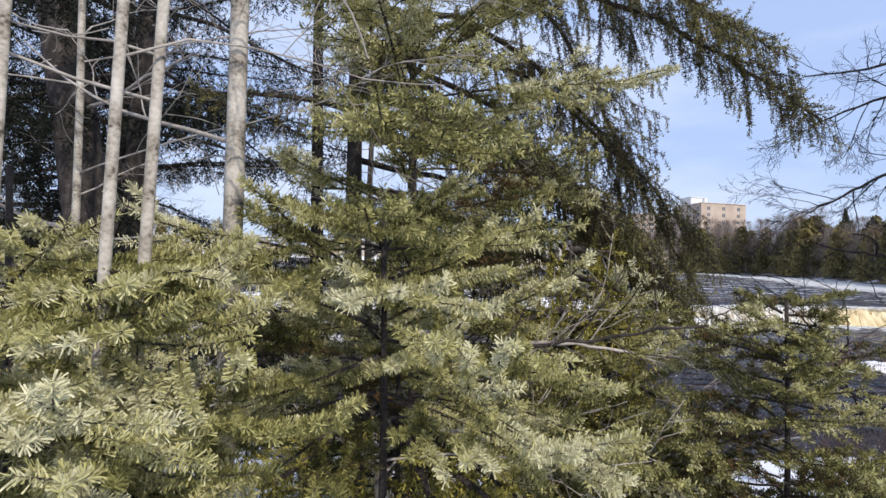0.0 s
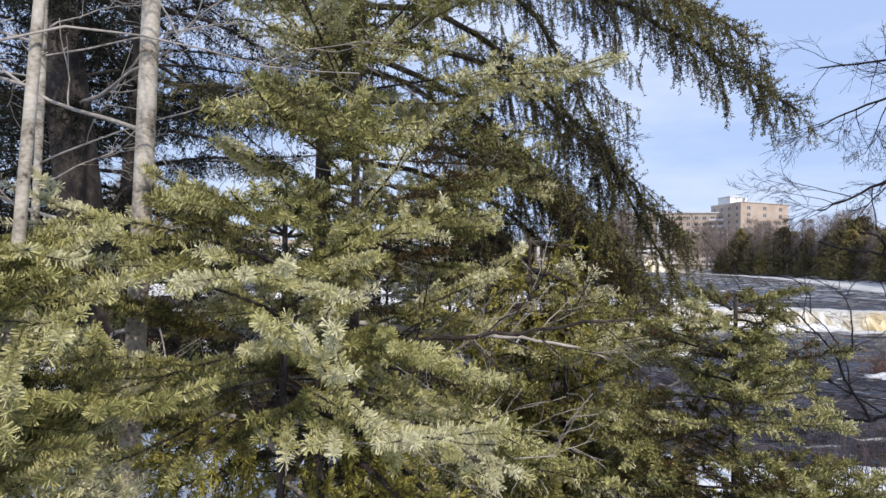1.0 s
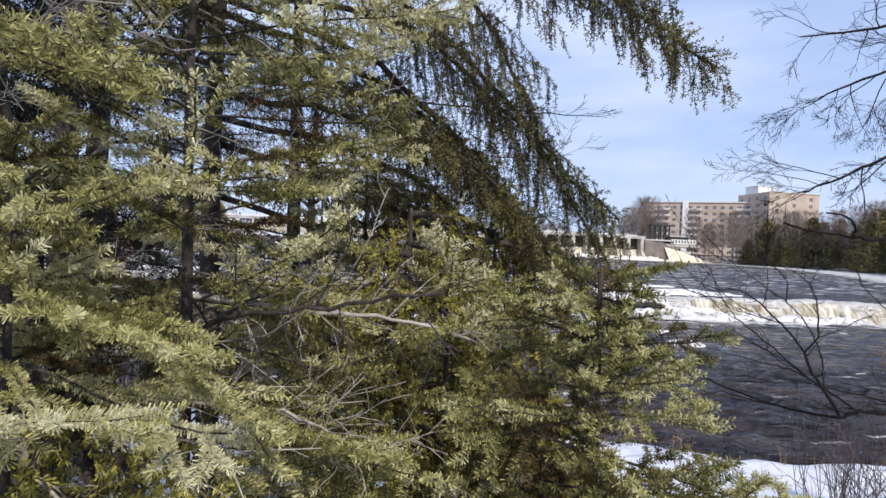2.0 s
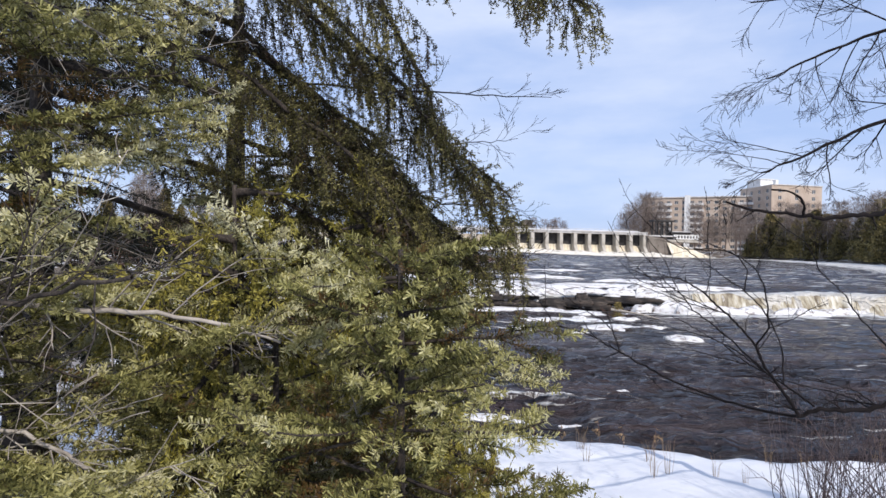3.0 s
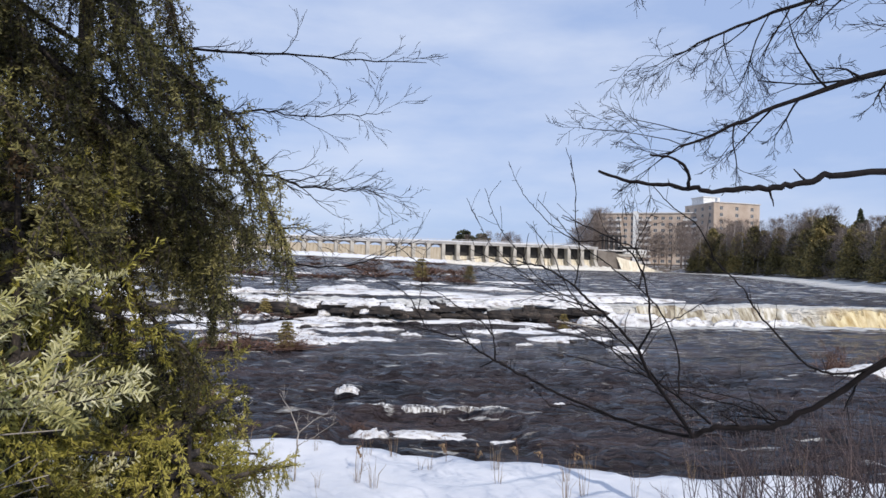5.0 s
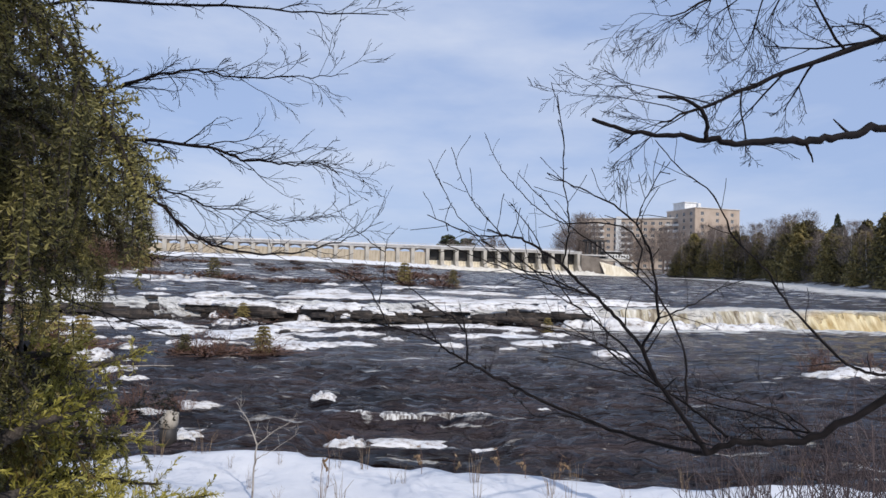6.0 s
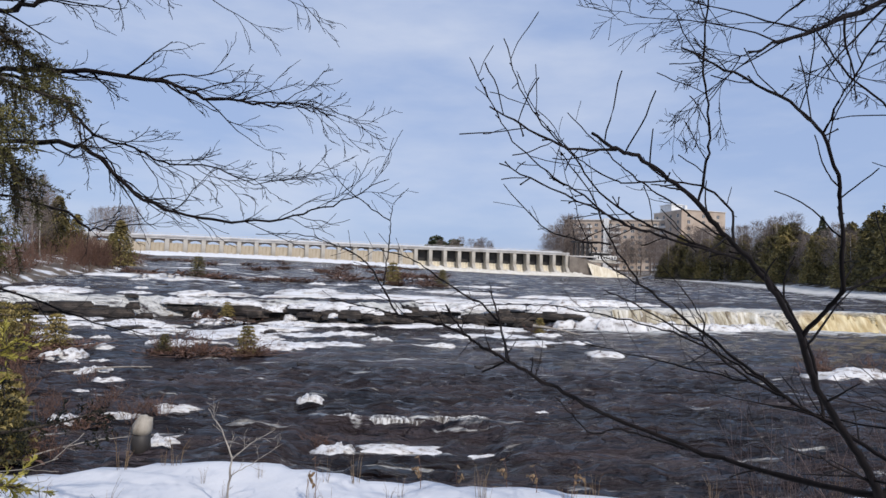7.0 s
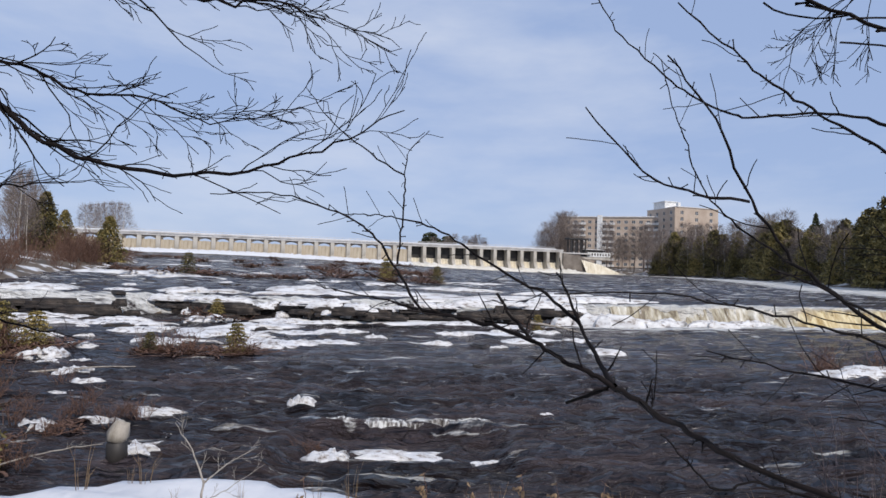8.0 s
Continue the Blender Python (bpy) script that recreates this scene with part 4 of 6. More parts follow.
def bare_tree(name, h, seed, mat, label, levels=3, kids=6, trunk_mat=None, cat="tree", spread=0.6, up=0.25):
    rs = np.random.RandomState(seed)
    tree = new(name)
    tb = Tubes()
    trunk = [(0, 0, -0.3), (0.02 * h, 0.01 * h, h * 0.35), (0.0, 0.03 * h, h * 0.7), (0.02 * h, 0.02 * h, h)]
    tb.add(trunk, [0.013 * h, 0.01 * h, 0.006 * h, 0.002 * h], 6)
    tb.ob("trunk", trunk_mat or mat, tree)
    tb = Tubes()
    for k in range(kids * 2):
        u = 0.25 + 0.72 * k / (kids * 2)
        a = k * 2.4 + rs.rand()
        grow(tb, (0.01 * h, 0.015 * h, u * h), (math.cos(a), math.sin(a), 0.75), h * 0.36 * (1.15 - u), 0.004 * h, 1, rs, spread, up, 4, 4, thin=0.012)
    tb.ob("limb_frame", mat, tree)
    n = 1300
    u = rs.uniform(0.22, 1.0, n)
    a = rs.uniform(0, 6.283, n)
    rad = h * 0.3 * (1.12 - u) ** 0.7 * rs.uniform(0.1, 1.0, n) ** 0.5 * (1 + 0.3 * np.sin(a * 3 + u * 9 + seed))
    p = np.stack([rad * np.cos(a), rad * np.sin(a), u * h + 0.45 * rad], axis=1)
    d = np.stack([np.cos(a), np.sin(a), rs.uniform(0.5, 1.6, n)], axis=1) + rs.normal(0, 0.45, (n, 3))
    d /= np.linalg.norm(d, axis=1)[:, None]
    w = np.cross(d, rs.normal(size=(n, 3)))
    w *= (0.0022 * h / (np.linalg.norm(w, axis=1) + 1e-9))[:, None]
    triangles_ob("crown", np.stack([p - w, p + w, p + d * (h * rs.uniform(0.05, 0.12, n))[:, None]], axis=1), mat, tree)
    return tagged(tree, label, cat)


def shrub(name, h, stems, seed, mat, label, cat="shrub", levels=2, lean=0.5, radius=0.012, kids=4, thin=0.004):
    rs = np.random.RandomState(seed)
    tb = Tubes()
    for k in range(stems):
        a = rs.uniform(0, 6.28)
        r0 = rs.uniform(0, 0.25) * h
        grow(tb, (r0 * math.cos(a), r0 * math.sin(a), -0.05), (lean * math.cos(a) * rs.rand(), lean * math.sin(a) * rs.rand(), 1), h * rs.uniform(0.5, 1.0), radius, levels, rs, 0.5, 0.15, kids, 4, thin=thin)
    return tagged(tb.ob(name, mat), label, cat)


def place(bases, spots, rs, group):
    """Sets the first spots' trees from the bases, and copies for the rest."""
    for k, (x, y, s) in enumerate(spots):
        b = bases[k % len(bases)]
        ob = b if k < len(bases) else copy_thing(b, Matrix())
        ob.matrix_world = Matrix.Translation((x, y, ground_z(x, y) - 0.1)) @ Matrix.Rotation(rs.uniform(0, 6.28), 4, "Z") @ Matrix.Diagonal((s * rs.uniform(0.85, 1.15), s * rs.uniform(0.85, 1.15), s, 1))
        ob["group"] = group


rs = np.random.RandomState(5)
cedars = [conifer("cedar_tree", 10.0, 3.1, 30 + k, FAR_CEDAR, 3400, 30, 1.2, 0.42, "yellow-green cedar on the far shore", 0.5) for k in range(3)]
spruces = [conifer("spruce_tree", 14.0, 2.3, 40 + k, FAR_SPRUCE, 2600, 20, 0.85, 0.42, "dark pointed spruce on the far shore", 0.9) for k in range(2)]
birches = [bare_tree("birch_tree", 10.0, 50 + k, BARE_GREY, "bare pale birch among the shore trees", 3, 5, BIRCH) for k in range(3)]
thickets = [shrub("bare_thicket", 3.2, 16, 60 + k, BARE_GREY, "bare grey-brown thicket on the shore", levels=2, radius=0.03, thin=0.014, kids=2) for k in range(2)]
spots_c, spots_s, spots_b, spots_t = [], [], [], []
for k in range(96):
    y = 56 + 134 * (k + rs.rand()) / 96
    x = right_shore(y) + rs.uniform(1.5, 9)
    spots_c.append((x, y, rs.uniform(0.6, 1.2) * (1.0 if 78 < y < 120 else 1.2)))
for k in range(8):
    y = 104 + 34 * k / 8 + rs.uniform(-2, 2)
    spots_s.append((right_shore(y) + rs.uniform(5, 11), y, rs.uniform(0.75, 1.0)))
for k in range(42):
    y = 60 + 128 * (k + rs.rand()) / 42
    spots_b.append((right_shore(y) + rs.uniform(0.8, 7), y, rs.uniform(0.7, 1.15) * (1.0 if y < 120 else 1.35)))
for k in range(40):
    y = 55 + 134 * (k + rs.rand()) / 40
    spots_t.append((right_shore(y) + rs.uniform(-0.2, 3), y, rs.uniform(0.6, 1.0)))
place(cedars, spots_c, rs, "cedars on the far shore")
place(spruces, spots_s, rs, "spruces on the far shore")
place(birches, spots_b, rs, "bare birches on the far shore")
place(thickets, spots_t, rs, "thickets on the far shore")
tall = [bare_tree("bare_tree", 17.0, 70 + k, BARE_GREY, "tall bare grey tree by the apartment building", 3, 6) for k in range(2)]
place(tall, [(56 + 1.1 * k + rs.uniform(-1, 1), 222 + rs.uniform(-10, 10), rs.uniform(0.8, 1.4)) for k in range(12)] + [(78 + 1.9 * k + rs.uniform(-1, 1), 208 + rs.uniform(-8, 6), rs.uniform(0.65, 1.1)) for k in range(24)], rs, "bare trees by the building")
pines = [conifer("pine_tree", 9.0, 4.2, 80 + k, FAR_SPRUCE, 1800, 9, 0.6, 0.8, "dark round pine on the skyline beyond the dam", 0.35) for k in range(2)]
place(pines, [(14.5, 322, 1.9), (25.0, 322, 1.75), (18.5, 330, 1.5)], rs, "pines beyond the dam")
low_bare = [bare_tree("skyline_tree", 11.0, 90 + k, BARE_GREY, "bare grey tree on the skyline beyond the dam", 3, 5) for k in range(2)]
place(low_bare, [(2 + 48 * rs.rand() ** 0.6, 315 + rs.uniform(-12, 12), rs.uniform(0.7, 1.4)) for k in range(18)], rs, "bare trees beyond the dam")

# left shore
cl = [conifer("cedar_tree", 6.0, 2.0, 101 + k, FAR_CEDAR, 3200, 22, 1.1, 0.26, "olive cedar on the inner shore", 0.65) for k in range(2)]
place(cl, [(-40.3, 76, 1.05), (-50.6, 79, 1.4), (-48.5, 80, 1.0), (-41.8, 77.5, 0.7), (-55.5, 84, 0.85), (-58, 92, 1.1), (-63, 98, 1.2), (-56, 74, 0.8), (-62, 82, 1.1), (-52, 96, 0.7)], rs, "cedars on the inner shore")
bl = [bare_tree("bare_tree", 9.0, 110 + k, BARE_GREY, "bare grey-brown tree on the inner shore", 3, 5, BIRCH) for k in range(2)]
place(bl, [(-49 - 2.6 * k + rs.uniform(-1, 1), 72 + 4 * k + rs.uniform(-4, 4), rs.uniform(0.7, 1.2)) for k in range(12)] + [(-86 - 5 * k, 172 + 5 * k, 1.5) for k in range(6)], rs, "bare trees on the inner shore")
tl = [shrub("bare_thicket", 2.4, 16, 120 + k, TWIG_RED, "red-brown leafless thicket on the shore", levels=2, radius=0.02, thin=0.01, kids=2) for k in range(2)]
place(tl, [(left_shore(y) - rs.uniform(-0.5, 3.0), y, rs.uniform(0.5, 1.0)) for y in np.linspace(24, 100, 60)] + [(left_shore(y) - 1 - 12 * rs.rand() ** 1.5, y, rs.uniform(1.0, 1.7)) for y in rs.uniform(58, 92, 26)], rs, "thickets on the inner shore")

# shrubs and little cedars on the islets
isl = [shrub("islet_shrub", 1.0, 15, 130 + k, TWIG_RED, "red-brown leafless shrub on a river islet", levels=2, radius=0.009, thin=0.005, kids=2) for k in range(3)]
isl_far = [shrub("islet_shrub", 1.0, 26, 150 + k, TWIG_RED, "dense red-brown leafless shrub on a far islet", levels=1, radius=0.02, thin=0.014, kids=4, lean=0.9) for k in range(2)]
far_islets = [(rs.uniform(-45, 5) * (0.4 + y_ / 130), y_, rs.uniform(1.5, 2.6)) for y_ in np.linspace(55, 140, 30)]
islet_used = {}
for k, (x, y, s) in enumerate(tuple(far_islets) + ((-8.6, 18.6, 1.0), (-7.8, 18.4, 0.9), (-9.4, 18.9, 0.8), (-6.1, 18.3, 0.9), (-6.0, 17.9, 0.6), (-14.2, 18.4, 1.3), (-13.4, 18.0, 1.2), (-15.2, 19.0, 1.3), (-9.0, 9.4, 0.6), (-8.2, 9.0, 0.5), (-10.2, 13.2, 0.7), (-11.2, 14.4, 0.8), (-12.2, 15.4, 0.9), (-8.8, 13.4, 0.5), (-7.9, 10.8, 0.5), (-6.9, 10.2, 0.4), (-7.6, 9.9, 0.5), (-6.6, 9.3, 0.45), (-8.6, 10.6, 0.6), (-5.9, 9.9, 0.4), (-7.2, 11.6, 0.5), (-9.4, 12.0, 0.6), (-6.2, 10.3, 0.45), (-5.9, 10.6, 0.4), (-6.9, 10.7, 0.5),
                                (-6.4, 8.0, 0.5), (-6.0, 7.7, 0.4), (-7.0, 7.2, 0.6), (-5.6, 10.4, 0.5), (-13.0, 16.3, 1.0), (-2.1, 9.05, 0.28), (-2.25, 9.2, 0.3), (-2.0, 9.25, 0.25), (15.4, 16.6, 1.0), (13.4, 16.8, 0.9), (14.2, 17.4, 1.1), (-1.6, 52, 1.6), (1.5, 50, 1.4), (-12.5, 52, 1.5), (-14.5, 51, 1.3), (-10.8, 52.5, 1.4), (7, 27.8, 0.7), (6.2, 28, 0.6), (-11.5, 29.5, 0.9))):
    pool = isl_far if y > 45 else isl
    used = islet_used.get(y > 45, 0)
    islet_used[y > 45] = used + 1
    ob = pool[used] if used < len(pool) else copy_thing(pool[used % len(pool)], Matrix())
    ob.matrix_world = Matrix.Translation((x, y, water_z(x, y))) @ Matrix.Rotation(k * 1.7, 4, "Z") @ Matrix.Diagonal((s * 2.0, s * 2.0, s * 0.38, 1) if y > 45 else (s * 1.3, s * 1.3, s, 1))
    ob["group"] = "shrubs on the islets"
for k, (x, y, s) in enumerate(((-8.5, 18.5, 0.9), (-7.9, 18.3, 0.8), (-9.1, 18.6, 0.8), (-6.3, 18.4, 0.7), (-6.0, 18.5, 0.6), (-14.4, 18.3, 1.0), (-13.6, 18.2, 1.1), (-13.0, 18.4, 0.9), (-15.2, 18.0, 1.0), (-12.8, 16.8, 0.8), (-7.0, 7.6, 0.5), (-7.6, 8.0, 0.6), (-6.6, 9.6, 0.5), (-10.4, 29.6, 1.2), (-19.5, 54, 2.2), (-24, 55, 2.4), (14.4, 17.0, 1.0))):
    ob = copy_thing(isl_far[k % 2], Matrix.Translation((x, y, water_z(x, y))) @ Matrix.Rotation(k * 2.3, 4, "Z") @ Matrix.Diagonal((s * 0.75, s * 0.6, s * 0.42, 1)))
    tagged(ob, "low mound of red-brown leafless brush on an islet", "shrub", "brush mounds on the islets")
ic = [conifer("little_cedar", 1.5, 0.55, 140 + k, FAR_CEDAR, 2200, 9, 0.8, 0.085, "small ragged olive cedar growing on a river islet", 0.45) for k in range(2)]
for k, (x, y, s) in enumerate(((-6.2, 18.5, 0.75), (-10.6, 29.8, 0.8), (-21.6, 54.5, 1.6), (-2.2, 53.0, 1.6), (-14.0, 18.6, 1.15), (-13.0, 18.9, 0.9), (-15.3, 17.6, 1.2), (2.6, 51.0, 1.2), (-9.0, 18.4, 0.5), (6.6, 28.0, 0.6), (-6.7, 7.5, 0.75), (-7.3, 8.3, 0.9), (-13.6, 16.9, 1.3), (-7.9, 7.6, 1.0))):
    ob = ic[k] if k < 2 else copy_thing(ic[k % 2], Matrix())
    ob.matrix_world = Matrix.Translation((x, y, water_z(x, y))) @ Matrix.Rotation(k * 2.1, 4, "Z") @ Matrix.Diagonal((s, s, s, 1))
    ob["group"] = "small cedars on the islets"


# ---- conifers beside the path ----
class Sprays:
    """Collects leafy twigs as straight segments, then turns them into needles and thin wood."""

    def __init__(self, seed):
        self.s, self.e, self.tone, self.shade, self.rs = [], [], [], 0.5, np.random.RandomState(seed)

    def seg(self, a, b, tone=0.5):
        self.s.append(np.asarray(a, float))
        self.e.append(np.asarray(b, float))
        self.tone.append(tone + self.shade - 0.5)

    def needles(self, per_m, length, width, forward=0.55, flat=0.0):
        """Blunt needles set round each twig like the bristles of a brush, and their tones."""
        rs = self.rs
        s, e = np.array(self.s), np.array(self.e)
        d = e - s
        ln = np.linalg.norm(d, axis=1)
        n = np.maximum(5, (ln * per_m * rs.uniform(0.7, 1.2, len(ln))).astype(int))
        idx = np.repeat(np.arange(len(ln)), n)
        u = rs.uniform(0.0, 1.0, len(idx))
        ax = d[idx] / (ln[idx][:, None] + 1e-9)
        p = s[idx] + d[idx] * u[:, None]
        rad = rs.normal(size=(len(idx), 3))
        rad[:, 2] = rad[:, 2] * (1 - flat) + 0.7 * flat
        rad -= ax * np.sum(rad * ax, axis=1)[:, None]
        rad /= np.linalg.norm(rad, axis=1)[:, None] + 1e-9
        f = np.clip(forward + rs.normal(0, 0.12, len(idx)) + 0.25 * (u - 0.5), 0.1, 0.95)[:, None]
        dv = ax * f + rad * np.sqrt(1 - f * f)
        size = (length * rs.uniform(0.85, 1.08, len(idx)))[:, None]
        wv = np.cross(dv, rs.normal(size=dv.shape))
        wv /= np.linalg.norm(wv, axis=1)[:, None] + 1e-9
        wv *= width * 0.5
        tip = p + dv * size
        blunt = (rs.rand(len(idx)) < 0.5)[:, None]
        return np.stack([p - wv * ~blunt, np.where(blunt, tip - wv, p + wv), tip + wv * blunt], axis=1), np.array(self.tone)[idx]

    def wood(self, radius):
        s, e = np.array(self.s), np.array(self.e)
        d = e - s
        d /= np.linalg.norm(d, axis=1)[:, None] + 1e-9
        a = np.cross(d, np.array([0.3, 0.5, 0.81]))
        a /= np.linalg.norm(a, axis=1)[:, None] + 1e-9
        b = np.cross(d, a)
        out = []
        ring = [radius * (a * math.cos(t_) + b * math.sin(t_)) for t_ in (0, 2.094, 4.189)]
        for i in range(3):
            j = (i + 1) % 3
            out.append(np.stack([s + ring[i], s + ring[j], e], axis=1))
        return np.concatenate(out)


def bough_axis(p, az, elev, length, sag, lift, rs, steps=9):
    """A limb that leaves the stem at elev degrees, sags and lifts again at its tip."""
    pts = [np.array(p, float)]
    for i in range(steps):
        u = (i + 0.5) / steps
        el = radians(elev - sag * u + lift * u ** 3) + rs.normal(0, 0.05)
        a = az + rs.normal(0, 0.06)
        pts.append(pts[-1] + length / steps * np.array([math.cos(a) * math.cos(el), math.sin(a) * math.cos(el), math.sin(el)]))
    return np.array(pts)


def on_axis(pts, u):
    k = len(pts) - 1
    i = min(int(u * k), k - 1)
    q = pts[i] + (pts[i + 1] - pts[i]) * (u * k - i)
    ax = pts[i + 1] - pts[i]
    return q, ax / np.linalg.norm(ax)


def fir_bough(sp, tb, p, az, elev, length, sag=20, lift=30, bare=0.16, side_len=0.6, gap=0.064, radius=0.0038):
    """A flat spray: a limb bare near the stem, then side shoots on both sides, each with short shoots of its own."""
    rs = sp.rs
    pts = bough_axis(p, az, elev, length, sag + rs.uniform(-12, 12), lift, rs)
    tb.add(pts, np.linspace(radius, 0.0018, len(pts)), 5, cap=False)
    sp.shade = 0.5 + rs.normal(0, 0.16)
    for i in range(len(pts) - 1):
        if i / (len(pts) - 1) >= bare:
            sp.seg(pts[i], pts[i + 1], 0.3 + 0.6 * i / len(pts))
    n = max(3, int(length * (1 - bare) / gap))
    roll = rs.normal(0, 0.3)
    for k in range(n):
        u = bare + (1 - bare) * (k + rs.rand() * 0.6) / n
        q, ax = on_axis(pts, min(u, 0.995))
        side = np.cross(ax, (0, 0, 1))
        side /= np.linalg.norm(side)
        upv = np.cross(side, ax)
        for sgn in (1, -1):
            if rs.rand() < 0.15 + 0.25 * (u < 0.45):
                continue
            lat = side * sgn * math.cos(roll) + upv * math.sin(roll * sgn)
            ls = (min(0.27, side_len * length) * (1 - u) ** 0.7 + 0.05) * rs.uniform(0.6, 1.2)
            d = ax * 0.62 + lat * 0.75 + np.array([0, 0, rs.normal(0.0, 0.14)])
            d /= np.linalg.norm(d)
            mid = q + d * ls * 0.5
            d2 = d + ax * 0.3 + np.array([0, 0, rs.normal(0.06, 0.1)])
            d2 /= np.linalg.norm(d2)
            end = mid + d2 * ls * 0.5
            # tone rises outward: shade inside the bough, sunlight on its tips, as colour
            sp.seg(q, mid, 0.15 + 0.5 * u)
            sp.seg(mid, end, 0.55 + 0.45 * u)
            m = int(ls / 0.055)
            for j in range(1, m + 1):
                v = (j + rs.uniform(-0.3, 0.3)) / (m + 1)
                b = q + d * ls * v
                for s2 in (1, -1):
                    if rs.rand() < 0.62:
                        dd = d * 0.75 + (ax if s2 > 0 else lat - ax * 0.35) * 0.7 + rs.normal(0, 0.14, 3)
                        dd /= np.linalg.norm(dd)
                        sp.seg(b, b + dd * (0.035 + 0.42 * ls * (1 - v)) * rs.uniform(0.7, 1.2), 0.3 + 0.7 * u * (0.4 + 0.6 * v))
    sp.shade = 0.5


def weeping_bough(sp, tb, p, az, elev, length, sag=35, lift=30, bare=0.16, hang=0.23, gap=0.029, radius=0.014, path=None, bits=1.0):
    gap = gap * bits
    rs = sp.rs
    if path is None:
        pts = bough_axis(p, az, elev, length, sag, lift, rs)
    else:
        uu, tk = np.linspace(0, 1, 13), np.linspace(0, 1, len(path))
        pts = np.stack([np.interp(uu, tk, path[:, i]) for i in range(3)], axis=1)
        for _ in range(2):
            pts[1:-1] = 0.25 * pts[:-2] + 0.5 * pts[1:-1] + 0.25 * pts[2:]
        pts[1:-1] += rs.normal(0, 0.012, pts[1:-1].shape)
        length = np.linalg.norm(np.diff(pts, axis=0), axis=1).sum()
    tb.add(pts, np.linspace(radius, 0.003, len(pts)), 6, cap=False)
    sp.shade = 0.5 + rs.normal(0, 0.15)

    def hangers(points, start, scale):
        ln = np.linalg.norm(np.diff(points, axis=0), axis=1).sum()
        n = int(ln * (1 - start) / gap)
        for k in range(n):
            u = start + (1 - start) * (k + rs.rand()) / max(n, 1)
            q, ax = on_axis(points, min(u, 0.995))
            h = hang * scale * rs.uniform(0.3, 1.15) * (1.1 - 0.55 * u)
            d = np.array([rs.normal(0, 0.16), rs.normal(0, 0.16), -1.0]) + ax * 0.35
            d /= np.linalg.norm(d)
            mid = q + d * h * 0.45
            d2 = d + np.array([rs.normal(0, 0.12), rs.normal(0, 0.12), -0.25])
            d2 /= np.linalg.norm(d2)
            end = mid + d2 * h * 0.55
            sp.seg(q, mid)
            sp.seg(mid, end)
            if h > 0.12 and rs.rand() < 0.7:
                dd = d + rs.normal(0, 0.45, 3)
                dd /= np.linalg.norm(dd)
                sp.seg(mid, mid + dd * h * 0.4)
    for i in range(len(pts) - 1):
        if i / (len(pts) - 1) >= bare:
            sp.seg(pts[i], pts[i + 1])
    hangers(pts, bare, 1.0)
    # short stiff shoots clothing the top of the limb
    for k in range(int(length * (1 - bare) / (0.012 * bits))):
        q, ax = on_axis(pts, bare + (0.99 - bare) * rs.rand())
        dd = ax * 0.7 + rs.normal(0, 0.6, 3) + np.array([0, 0, 0.25])
        dd /= np.linalg.norm(dd)
        sp.seg(q, q + dd * rs.uniform(0.04, 0.1), 0.68)
    n = int(length * (1 - bare) / (0.1 * bits))
    for k in range(n):
        u = bare + (1 - bare) * (k + rs.rand() * 0.6) / n
        q, ax = on_axis(pts, min(u, 0.99))
        side = np.cross(ax, (0, 0, 1))
        side /= np.linalg.norm(side)
        ls = (0.36 * length * (1 - u) ** 0.7 + 0.06) * rs.uniform(0.6, 1.15)
        d = ax * 0.75 + side * (1 if k % 2 else -1) * 0.65
        sub = [q]
        for j in range(4):
            d = d + np.array([0, 0, -0.1 + 0.03 * j]) + rs.normal(0, 0.06, 3)
            d /= np.linalg.norm(d)
            sub.append(sub[-1] + d * ls / 4)
        sub = np.array(sub)
        for j in range(4):
            sp.seg(sub[j], sub[j + 1])
        hangers(sub, 0.1, 0.85)


